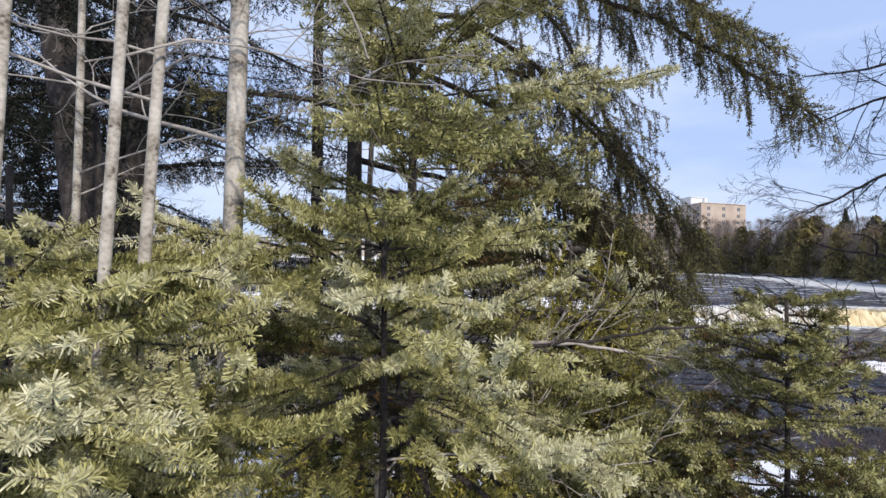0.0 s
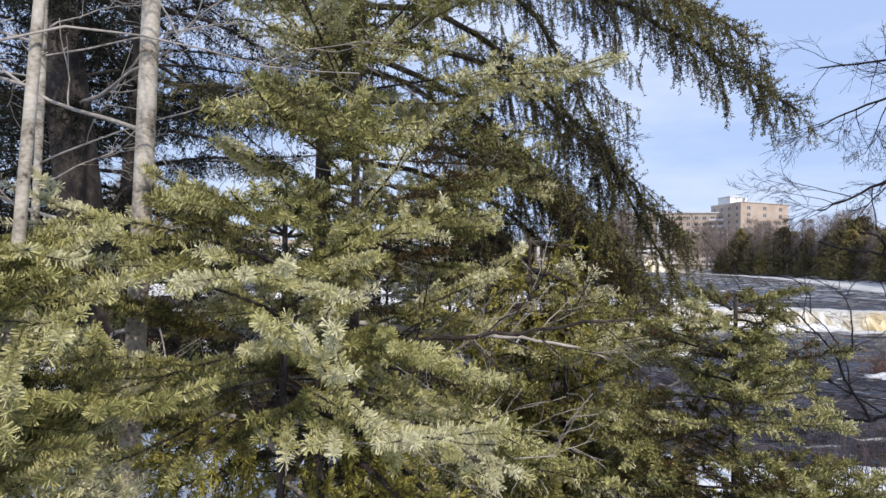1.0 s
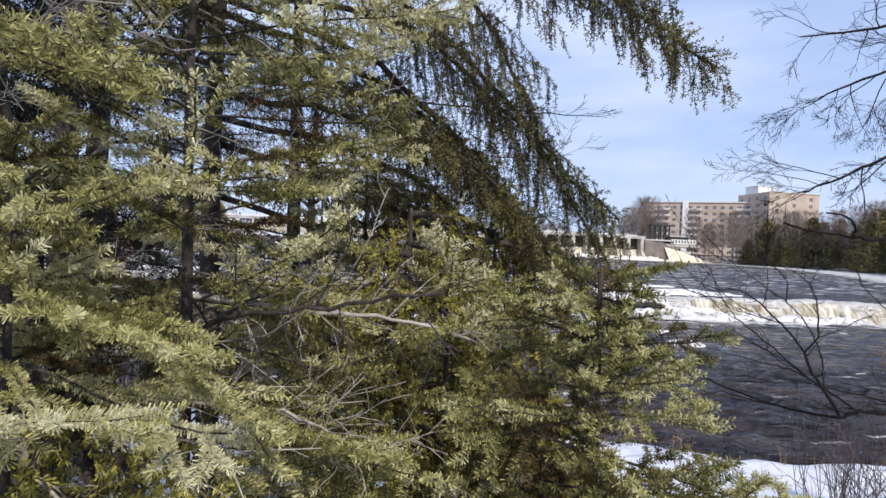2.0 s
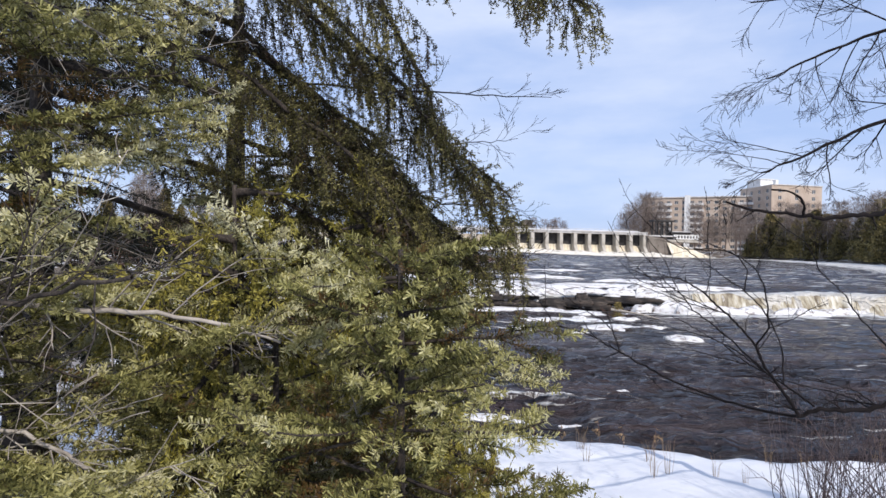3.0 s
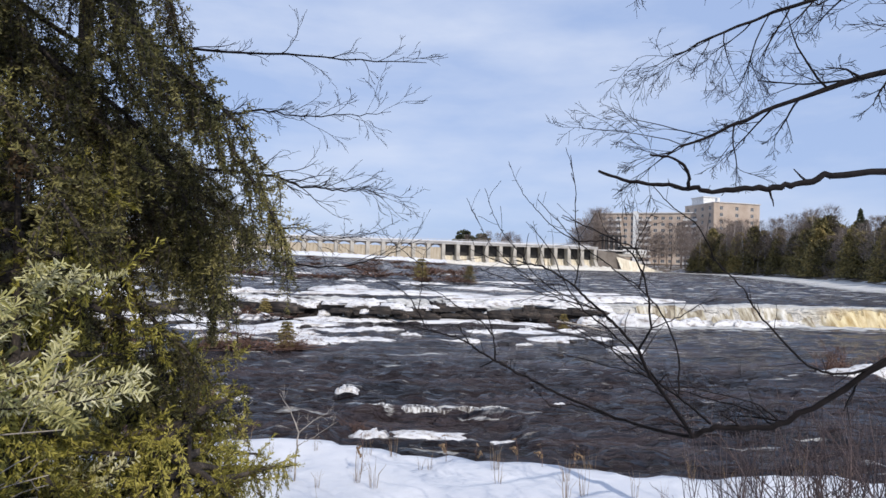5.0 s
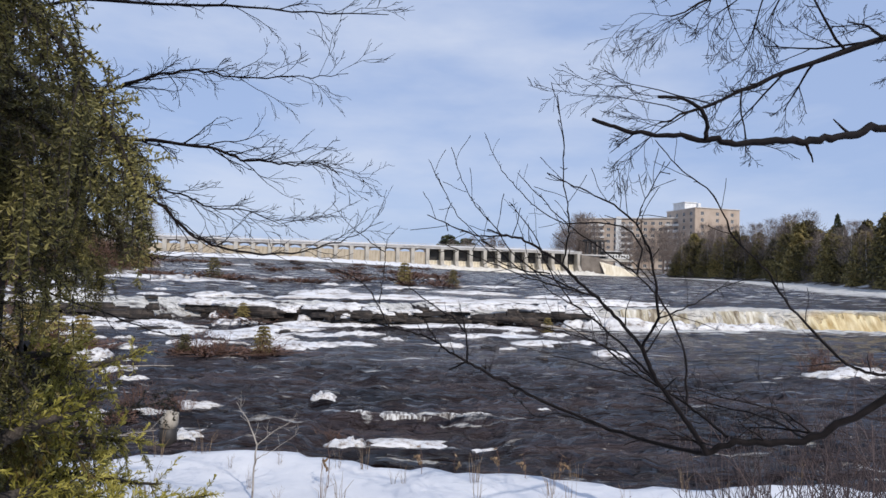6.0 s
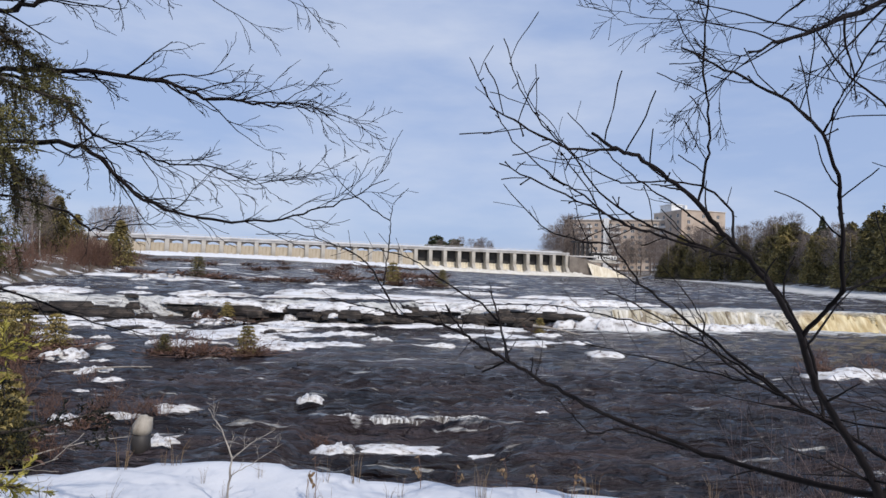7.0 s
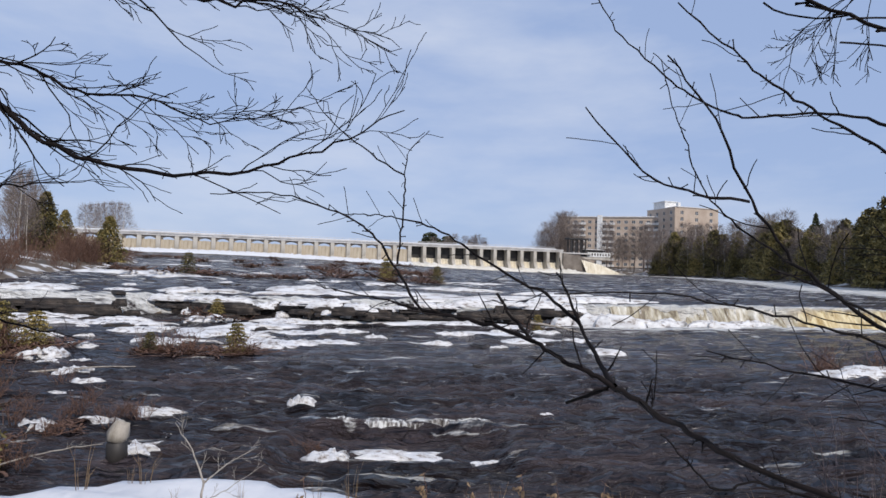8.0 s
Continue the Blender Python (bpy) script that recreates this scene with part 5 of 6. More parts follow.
def conifer_near(name, x, y, top, stem_r, seed, label, boughs, style, needle, mat, dead=0, pale=0.0):
    """A detailed conifer: stem, limbs, needled crown, and some dead lower twigs. boughs: rows of z, azimuth (degrees), elev, length."""
    z0 = ground_z(x, y)
    tree = new(name)
    tree.location = (x, y, z0)
    rs = np.random.RandomState(seed)
    tb = Tubes()
    hs = np.linspace(-0.15, top - z0, 9)
    tb.add([(0.015 * math.sin(h * 2.1), 0.012 * math.cos(h * 1.7), h) for h in hs], np.interp(hs, [0, top - z0], [stem_r, 0.005]), 9)
    tb.ob("trunk", BARK_DARK, tree)
    sp, lb = Sprays(seed), Tubes()
    for row in boughs:
        if isinstance(row[0], tuple):
            weeping_bough(sp, lb, None, 0, 0, 0, path=np.array(row) - np.array([x, y, z0]))
            continue
        z, az, elev, length, *more = row
        r = np.interp(z - z0, [0, top - z0], [stem_r, 0.005])
        p = (r * 0.5 * math.cos(radians(az)), r * 0.5 * math.sin(radians(az)), z - z0)
        if style == "fir":
            fir_bough(sp, lb, p, radians(az), elev, length, *more)
        else:
            weeping_bough(sp, lb, p, radians(az), elev, length, *more, bits={HANG: 1.0, SPRAY: 1.25}.get(needle, 1.4))
    lb.ob("limbs", BARK_DARK, tree).name = "limb_frame"
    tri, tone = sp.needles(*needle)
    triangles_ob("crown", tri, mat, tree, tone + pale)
    if needle[0] > 250:
        triangles_ob("twig_wood", sp.wood(0.002), BARK_DARK, tree)
    if dead:
        db = Tubes()
        for k in range(dead):
            z = rs.uniform(0.25, 0.75) * (top - z0)
            a = rs.uniform(0, 6.28)
            grow(db, (0, 0, z), (math.cos(a), math.sin(a), rs.uniform(-0.35, 0.25)), rs.uniform(0.3, 0.7), 0.0035, 2, rs, 0.7, -0.02, 4, 3, 0.16, 0.5, 4, 0.001)
        db.ob("dead_twig_tangle", TWIG_GREY, tree)["kind"] = "stuff"
    return tagged(tree, label, "tree")


def whorls(z0, z1, step, r0, r1, seed, elev=8.0, per=5, jitter=0.38, sector=None):
    """Boughs in whorls up a stem, long at the bottom, short at the top."""
    rs = np.random.RandomState(seed)
    out = []
    z, k = z0, 0
    while z < z1:
        u = (z - z0) / (z1 - z0)
        for j in range(per):
            az = 360 * (j + 0.5 * (k % 2)) / per + rs.uniform(-32, 32)
            if sector and not sector(az % 360):
                continue
            out.append((z + rs.uniform(-0.4, 0.4) * step, az, elev + 25 * u + rs.uniform(-20, 20), (r0 + (r1 - r0) * u) * rs.uniform(1 - jitter, 1 + jitter)))
        z += step
        k += 1
    return out


FINE = (2200, 0.0145, 0.0023, 0.38, 0.2)
MEDIUM = (860, 0.0155, 0.0037, 0.4, 0.2)


def lopsided(rows, az, factor):
    """Shortens the boughs that point to within 60 degrees of az."""
    return [(z, a, e, ln * (factor if abs((a - az + 180) % 360 - 180) < 60 else 1.0)) for z, a, e, ln in rows]


HANG = (550, 0.0118, 0.004, 0.45, 0.0)
SPRAY = (570, 0.015, 0.0041, 0.72, 0.0)
HANG_MID = (200, 0.018, 0.007, 0.62, 0.0)
HANG_FAR = (125, 0.03, 0.0075, 0.6, 0.0)
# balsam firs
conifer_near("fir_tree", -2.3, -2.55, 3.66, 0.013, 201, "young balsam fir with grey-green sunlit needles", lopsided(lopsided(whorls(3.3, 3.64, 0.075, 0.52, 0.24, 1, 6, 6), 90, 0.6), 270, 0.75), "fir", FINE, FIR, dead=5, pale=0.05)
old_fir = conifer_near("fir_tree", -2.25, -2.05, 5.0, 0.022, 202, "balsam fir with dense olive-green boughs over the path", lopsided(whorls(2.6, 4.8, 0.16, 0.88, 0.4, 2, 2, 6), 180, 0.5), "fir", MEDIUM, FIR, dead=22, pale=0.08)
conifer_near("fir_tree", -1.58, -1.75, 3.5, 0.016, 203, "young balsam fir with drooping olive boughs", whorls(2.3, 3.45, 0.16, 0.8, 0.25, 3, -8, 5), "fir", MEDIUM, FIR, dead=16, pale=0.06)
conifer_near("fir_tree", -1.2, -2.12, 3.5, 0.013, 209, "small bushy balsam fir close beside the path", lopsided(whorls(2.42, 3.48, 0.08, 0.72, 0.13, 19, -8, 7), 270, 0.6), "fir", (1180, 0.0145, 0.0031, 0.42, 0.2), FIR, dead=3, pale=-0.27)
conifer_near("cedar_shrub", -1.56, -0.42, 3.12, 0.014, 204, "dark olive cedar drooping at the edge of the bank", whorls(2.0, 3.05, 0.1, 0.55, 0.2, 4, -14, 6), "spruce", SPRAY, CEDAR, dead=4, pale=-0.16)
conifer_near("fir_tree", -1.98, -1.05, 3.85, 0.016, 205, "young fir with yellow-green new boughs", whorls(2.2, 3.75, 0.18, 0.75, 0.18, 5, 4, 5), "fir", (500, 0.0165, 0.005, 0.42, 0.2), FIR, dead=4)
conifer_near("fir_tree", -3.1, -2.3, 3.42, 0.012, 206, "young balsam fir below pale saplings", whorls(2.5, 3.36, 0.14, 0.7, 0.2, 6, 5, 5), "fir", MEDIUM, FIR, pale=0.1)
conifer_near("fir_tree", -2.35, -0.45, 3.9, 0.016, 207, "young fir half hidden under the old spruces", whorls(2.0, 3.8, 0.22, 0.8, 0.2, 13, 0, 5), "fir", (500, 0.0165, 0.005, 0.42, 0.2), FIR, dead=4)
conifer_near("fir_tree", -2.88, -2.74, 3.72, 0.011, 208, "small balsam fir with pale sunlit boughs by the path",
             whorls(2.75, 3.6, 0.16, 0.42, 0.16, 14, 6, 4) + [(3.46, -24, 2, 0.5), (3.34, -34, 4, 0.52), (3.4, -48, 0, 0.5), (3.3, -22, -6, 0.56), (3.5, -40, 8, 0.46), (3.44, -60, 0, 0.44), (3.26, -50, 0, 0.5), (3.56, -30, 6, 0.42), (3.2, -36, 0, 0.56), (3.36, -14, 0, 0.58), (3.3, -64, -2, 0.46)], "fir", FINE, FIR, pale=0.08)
# cedars with hanging yellow-green sprays
conifer_near("cedar_shrub", -2.28, -2.36, 3.32, 0.014, 221, "young cedar with drooping yellow-green sprays",
             [(3.24, -70, -10, 0.4), (3.26, -130, -5, 0.36), (3.22, -20, -15, 0.42), (3.14, -95, -20, 0.42), (3.08, -45, -20, 0.42), (3.12, 170, -10, 0.36), (2.98, -75, -20, 0.46), (2.94, -10, -25, 0.46), (2.9, -120, -20, 0.44), (3.0, -150, -15, 0.42), (3.18, -40, -5, 0.36)], "spruce", SPRAY, CEDAR)
conifer_near("cedar_shrub", -1.42, -1.32, 3.72, 0.016, 222, "young cedar with drooping olive sprays under the spruce",
             whorls(2.6, 3.66, 0.17, 0.46, 0.16, 25, -12, 5), "spruce", SPRAY, CEDAR)
conifer_near("cedar_shrub", -1.7, -1.72, 3.66, 0.014, 223, "young cedar with drooping yellow-green sprays beside the path",
             whorls(2.9, 3.6, 0.17, 0.4, 0.16, 26, -12, 5), "spruce", SPRAY, CEDAR)
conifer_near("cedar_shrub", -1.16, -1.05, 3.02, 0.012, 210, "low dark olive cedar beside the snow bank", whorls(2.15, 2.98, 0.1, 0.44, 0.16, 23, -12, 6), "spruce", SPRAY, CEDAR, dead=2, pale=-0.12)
# old spruces with hanging branchlets
reaching = [
    ((-2.5, -1.4, 4.0), (-1.9, -1.15, 3.9), (-1.4, -1.0, 3.6), (-1.1, -0.95, 3.25)),
    ((-2.5, -1.4, 3.7), (-1.9, -1.1, 3.5), (-1.5, -0.95, 3.2), (-1.25, -0.9, 2.9)),
    ((-2.5, -1.4, 4.1), (-1.8, -1.3, 4.0), (-1.3, -1.2, 3.7), (-1.02, -1.15, 3.4)),
    ((-2.5, -1.42, 4.75), (-1.9, -1.6, 4.9), (-1.3, -1.68, 4.6), (-0.95, -1.72, 4.36)),
    ((-2.5, -1.42, 4.7), (-1.9, -1.5, 4.82), (-1.3, -1.6, 4.52), (-1.0, -1.66, 4.32), (-0.78, -1.7, 4.14)),
    ((-2.5, -1.42, 4.65), (-1.9, -1.35, 4.58), (-1.45, -1.25, 4.2), (-1.12, -1.15, 3.8), (-0.9, -1.08, 3.42)),
    ((-2.5, -1.42, 4.45), (-1.9, -1.25, 4.3), (-1.5, -1.15, 3.9), (-1.25, -1.1, 3.55), (-1.08, -1.08, 3.3)),
    ((-2.5, -1.42, 4.5), (-1.8, -1.38, 4.4), (-1.3, -1.3, 4.0), (-0.95, -1.28, 3.68)),
    ((-2.5, -1.42, 4.3), (-1.8, -1.2, 4.1), (-1.35, -1.05, 3.75), (-1.02, -1.0, 3.45)),
    ((-2.5, -1.4, 4.4), (-1.9, -1.1, 4.25), (-1.5, -0.88, 3.95), (-1.25, -0.65, 3.55)),
    ((-2.5, -1.42, 5.5), (-1.9, -1.35, 5.5), (-1.4, -1.2, 5.15), (-1.1, -1.1, 4.75)),
    ((-2.5, -1.42, 5.3), (-1.8, -1.2, 5.3), (-1.4, -1.08, 4.95), (-1.2, -1.02, 4.65)),
    ((-2.5, -1.42, 4.9), (-1.9, -1.55, 5.0), (-1.35, -1.62, 4.7), (-1.1, -1.66, 4.45)),
    ((-2.5, -1.42, 4.15), (-1.9, -1.5, 4.1), (-1.4, -1.5, 3.75), (-1.15, -1.5, 3.4)),
    ((-2.5, -1.4, 3.9), (-1.9, -1.2, 3.75), (-1.4, -1.1, 3.4), (-1.1, -1.05, 3.05)),
    ((-2.5, -1.42, 4.9), (-1.9, -1.3, 4.9), (-1.5, -1.15, 4.55), (-1.3, -1.05, 4.2), (-1.2, -1.0, 3.9)),
]
conifer_near("spruce_tree", -2.5, -1.42, 6.8, 0.05, 211, "old spruce with long drooping boughs and hanging branchlets",
             reaching + whorls(3.2, 5.6, 0.8, 1.0, 0.8, 7, 8, 3, sector=lambda a: 60 < a < 300), "spruce", HANG, SPRUCE, dead=10)
brink_boughs = [((-2.5, 0.3, z_ + 0.32), (-2.1, 0.22, z_ + 0.26), (-1.75, 0.1 + dy_, z_ + 0.12), (-1.43 - dx_, 0.1 + dy_, z_)) for z_, dx_, dy_ in ((3.6, 0.0, 0.0), (3.72, 0.12, 0.12), (3.52, 0.1, -0.12), (3.66, 0.2, -0.2), (3.4, 0.16, 0.1), (3.3, 0.25, -0.05), (3.18, 0.3, 0.15), (3.8, 0.28, 0.0))]
conifer_near("spruce_tree", -2.5, 0.3, 4.1, 0.025, 218, "young spruce with dark boughs reaching over the brink",
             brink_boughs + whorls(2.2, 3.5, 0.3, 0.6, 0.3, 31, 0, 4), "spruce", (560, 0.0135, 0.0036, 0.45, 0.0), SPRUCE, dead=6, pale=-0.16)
# the spruces behind: the thicket's shade is put into their needle colour
conifer_near("spruce_tree", -2.6, 0.15, 5.4, 0.05, 212, "spruce with shade-darkened drooping boughs near the water",
             whorls(2.3, 4.3, 0.5, 1.1, 0.5, 8, 4, 5), "spruce", HANG_MID, SHADED_SPRUCE, dead=16)
conifer_near("spruce_tree", -4.9, 1.2, 10.0, 0.13, 213, "tall shade-darkened spruce full of dead lower branches",
             whorls(3.0, 6.6, 0.36, 1.9, 1.2, 9, -4, 6), "spruce", HANG_FAR, SHADED_SPRUCE, dead=26)
conifer_near("spruce_tree", -3.9, -0.4, 9.0, 0.09, 214, "tall shade-darkened spruce behind pale saplings",
             whorls(3.2, 6.4, 0.36, 1.5, 1.1, 10, -4, 6), "spruce", HANG_FAR, SHADED_SPRUCE, dead=26)
conifer_near("spruce_tree", -5.5, -0.1, 9.5, 0.1, 217, "shade-darkened spruce crowded by its neighbours in the thicket",
             whorls(2.6, 6.6, 0.42, 1.8, 1.1, 16, -4, 6), "spruce", HANG_FAR, SHADED_SPRUCE, dead=20)
conifer_near("spruce_tree", -6.6, -0.8, 10.0, 0.14, 215, "shade-darkened spruce deep in the thicket",
             whorls(2.6, 7.0, 0.5, 2.0, 1.2, 12, -4, 6), "spruce", HANG_FAR, SHADED_SPRUCE, dead=26)


def limb(tb, rs, pts, r0, r1, twigs, length=0.35, level=2, up=0.1, spread=0.5, kids=4, start=0.1, thin=0.0012, spurs=0, along=0.6, bend=0.1):
    """A limb through a few points, smoothed, with twigs along it."""
    pts = np.array(pts, float)
    k = len(pts)
    u = np.linspace(0, 1, (k - 1) * 5 + 1)
    tk = np.linspace(0, 1, k)
    sm = np.stack([np.interp(u, tk, pts[:, i]) for i in range(3)], axis=1)
    for _ in range(2):
        sm[1:-1] = 0.25 * sm[:-2] + 0.5 * sm[1:-1] + 0.25 * sm[2:]
    wob = 0.075 * np.linalg.norm(np.diff(sm, axis=0), axis=1).mean()
    sm[1:-1] += rs.normal(0, min(0.006, 0.5 * r0 + 0.001, wob), sm[1:-1].shape)
    tb.add(sm, np.linspace(r0, r1, len(sm)) * rs.uniform(0.88, 1.12, len(sm)), 7, cap=False)
    for j in range(int(spurs * np.linalg.norm(np.diff(sm, axis=0), axis=1).sum())):
        q, ax = on_axis(sm, 0.05 + 0.93 * rs.rand())
        d = ax * 0.7 + rs.normal(0, 0.6, 3)
        d /= np.linalg.norm(d)
        n = rs.uniform(0.008, 0.03)
        tb.add([q, q + d * n * 0.7, q + d * n], [0.0016, 0.0011, 0.0019], 4)
    for j in range(twigs):
        v = start + (0.98 - start) * (j + rs.rand()) / twigs
        q, ax = on_axis(sm, min(v, 0.99))
        side = np.cross(ax, rs.normal(size=3))
        side /= np.linalg.norm(side)
        d = ax * along + side * (1.3 - along) + np.array([0, 0, up])
        grow(tb, q, d, length * rs.uniform(0.5, 1.2), max(r0 + (r1 - r0) * v, 0.002) * 0.5, level, rs, spread, up, kids, 5, bend, 0.55, 6, thin)


# ---- pale saplings ----
def sapling(x, y, h, r, lean, seed, label, kids=16):
    rs = np.random.RandomState(seed)
    z0 = ground_z(x, y)
    tree = new("sapling")
    tree.location = (x, y, z0)
    tb = Tubes()
    zs = np.linspace(-0.1, h, 16)
    pts = np.array([(lean[0] * (z - 1.5) + 0.005 * math.sin(z * 2.3 + seed), lean[1] * (z - 1.5) + 0.006 * math.cos(z * 1.9 + seed), z) for z in zs])
    tb.add(pts, np.interp(zs, [0, h], [r * 1.25, r * 0.45]) * (1 + 0.06 * rs.rand(16)), 10)
    tb.ob("trunk", BARK_PALE, tree)
    tb = Tubes()
    for k in range(kids):
        u = 0.3 + 0.65 * (k + rs.rand()) / kids
        q = np.array([np.interp(u * h, zs, pts[:, i]) for i in range(3)])
        a = rs.uniform(0, 6.28)
        grow(tb, q, (math.cos(a), math.sin(a), rs.uniform(0.1, 0.7)), rs.uniform(0.35, 0.9), r * 0.28, 2, rs, 0.6, 0.08, 4, 5, 0.14, 0.5, 6, 0.0012)
    # a few long grey arms held nearly level
    for k in range(9):
        q = np.array([np.interp((0.3 + 0.06 * k + 0.06 * rs.rand()) * h * 0.9, zs, pts[:, i]) for i in range(3)])
        a = rs.choice([0.0, math.pi]) + rs.normal(0, 0.7)
        grow(tb, q, (math.cos(a), math.sin(a), rs.uniform(0.1, 0.5)), rs.uniform(0.6, 1.0), max(r * 0.3, 0.003), 2, rs, 0.5, 0.02, 4, 5, 0.1, 0.45, 7, 0.0012)
    tb.ob("branch_spray", TWIG_GREY, tree)["kind"] = "stuff"
    return tagged(tree, label, "sapling", "pale saplings by the path")


pale = "slender pale grey aspen sapling with bare twigs"
sapling(-2.6, -2.53, 5.5, 0.0175, (0.012, 0.0), 301, "pale aspen sapling, thickest of the clump, with bare twigs", 14)
sapling(-2.625, -2.79, 5.0, 0.0084, (0.045, 0.0), 302, pale, 18)
sapling(-2.65, -2.85, 5.0, 0.0078, (0.025, 0.0), 303, pale, 18)
sapling(-2.82, -2.85, 5.0, 0.0075, (0.0, 0.0), 304, pale, 16)
sapling(-3.25, -2.0, 5.0, 0.011, (-0.02, 0.02), 305, pale, 12)

# dead limbs low on the older fir, and a forked dead stick in front of it
z_ = ground_z(-2.25, -2.05)
for k, (pts, r_, mat_) in enumerate(((((-2.25, -2.05, 3.38), (-1.9, -2.0, 3.35), (-1.65, -1.98, 3.34), (-1.48, -1.97, 3.29)), 0.008, TWIG_GREY), (((-2.25, -2.05, 3.28), (-2.05, -2.2, 3.36), (-1.8, -2.3, 3.4), (-1.55, -2.38, 3.45)), 0.009, BARK_DARK),
                                     (((-2.25, -2.05, 3.1), (-1.95, -2.1, 3.12), (-1.7, -2.15, 3.02)), 0.006, TWIG_GREY))):
    tb = Tubes()
    limb(tb, np.random.RandomState(330 + k), np.array(pts) - np.array([-2.25, -2.05, z_]), r_, 0.003, 14, 0.2, 1, -0.03)
    tb.ob("dead_limb", mat_, old_fir)
tb = Tubes()
rs = np.random.RandomState(340)
z_ = ground_z(-2.3, -2.5)
limb(tb, rs, ((0, 0, -0.05), (0.02, 0, 0.5), (0.0, 0.01, 3.16 - z_)), 0.012, 0.008, 3, 0.1, 0)
limb(tb, rs, ((0.0, 0.01, 3.15 - z_), (-0.08, 0.02, 3.22 - z_), (-0.22, 0.03, 3.24 - z_)), 0.008, 0.003, 5, 0.12, 0)
limb(tb, rs, ((0.0, 0.01, 3.1 - z_), (0.07, 0.0, 3.06 - z_), (0.18, -0.02, 2.98 - z_)), 0.006, 0.002, 6, 0.12, 0)
ob = tb.ob("dead_stick", TWIG_GREY)
ob.location = (-2.3, -2.5, z_)
tagged(ob, "pale forked dead stick among fir boughs", "stick")

# old leaning trunk behind the saplings
tb = Tubes()
x_, y_ = -3.85, -0.9
z_ = ground_z(x_, y_)
tb.add([(0.25, 0, -0.2), (0.1, 0, 1.2), (-0.1, 0.0, 2.4), (-0.35, 0.05, 3.6), (-0.5, 0.1, 6.5)], [0.13, 0.11, 0.1, 0.09, 0.06], 12)
old = new("leaning_tree")
old.location = (x_, y_, z_)
tb.ob("trunk", BARK_DARK, old)
rs = np.random.RandomState(345)
for k in range(5):
    tb = Tubes()
    grow(tb, (0.1 - 0.11 * k, 0.02, 1.3 + 0.6 * k), (0.8 * (-1) ** k, -0.4, 0.2), 0.9, 0.012, 2, rs, 0.5, 0.0, 5, 5, 0.14, 0.5, 6, 0.0016)
    tb.ob("dead_limb", TWIG_GREY, old)
tagged(old, "old leaning grey-brown trunk in the thicket", "tree")


# ---- bare hardwood branches ----
def hardwood(name, x, y, h, r, seed, label, limbs, mat=TWIG_DARK, spurs=6, along=0.6, bend=0.1, spread=0.5, kids=4):
    rs = np.random.RandomState(seed)
    z0 = ground_z(x, y)
    tree = new(name)
    tree.location = (x, y, z0)
    tb = Tubes()
    tb.add([(0, 0, -0.2), (0.03, 0.02, h * 0.3), (-0.03, 0.04, h * 0.65), (0.02, 0, h)], [r, r * 0.8, r * 0.6, r * 0.25], 10)
    tb.ob("trunk", mat, tree)
    for pts, r0, r1, twigs, length, level, up in limbs:
        tb = Tubes()
        limb(tb, rs, np.array(pts) - np.array([x, y, z0]), r0, r1, twigs, length, level, up, spread, kids, spurs=spurs, along=along, bend=bend)
        tb.ob("branch", mat, tree)
    return tagged(tree, label, "tree")


hardwood("bare_tree", 2.7, 0.5, 6.5, 0.09, 401, "bare dark hardwood tree reaching over the bank", (
    (((2.7, 0.5, 3.75), (1.8, -0.2, 3.86), (1.05, -0.42, 3.783), (0.904, -0.46, 3.743), (0.789, -0.48, 3.717), (0.64, -0.508, 3.697), (0.502, -0.527, 3.685), (0.419, -0.52, 3.697), (0.313, -0.495, 3.712), (0.194, -0.473, 3.726), (0.101, -0.462, 3.76)), 0.0155, 0.0052, 4, 0.1, 0, 0.1),
    (((0.419, -0.52, 3.697), (0.416, -0.54, 3.735), (0.387, -0.551, 3.78), (0.335, -0.546, 3.807), (0.272, -0.53, 3.813)), 0.0065, 0.004, 2, 0.06, 0, 0.0),
    (((2.7, 0.55, 4.6), (2.1, 0.6, 4.6), (1.5, 0.7, 4.4), (1.0, 0.6, 4.15), (0.75, 0.55, 4.05)), 0.022, 0.004, 16, 0.5, 3, 0.0),
    (((2.7, 0.5, 5.3), (2.0, 0.9, 5.2), (1.4, 1.0, 5.0), (1.0, 1.0, 4.8)), 0.02, 0.004, 14, 0.5, 3, -0.02),
    (((2.7, 0.5, 4.3), (2.2, 0.0, 4.5), (1.7, -0.3, 4.55), (1.3, -0.4, 4.5)), 0.016, 0.004, 12, 0.45, 3, 0.0),
    (((2.7, 0.5, 5.6), (1.8, 0.3, 5.3), (1.0, 0.3, 5.1), (0.5, 0.2, 5.0)), 0.018, 0.004, 12, 0.45, 2, 0.0),
))
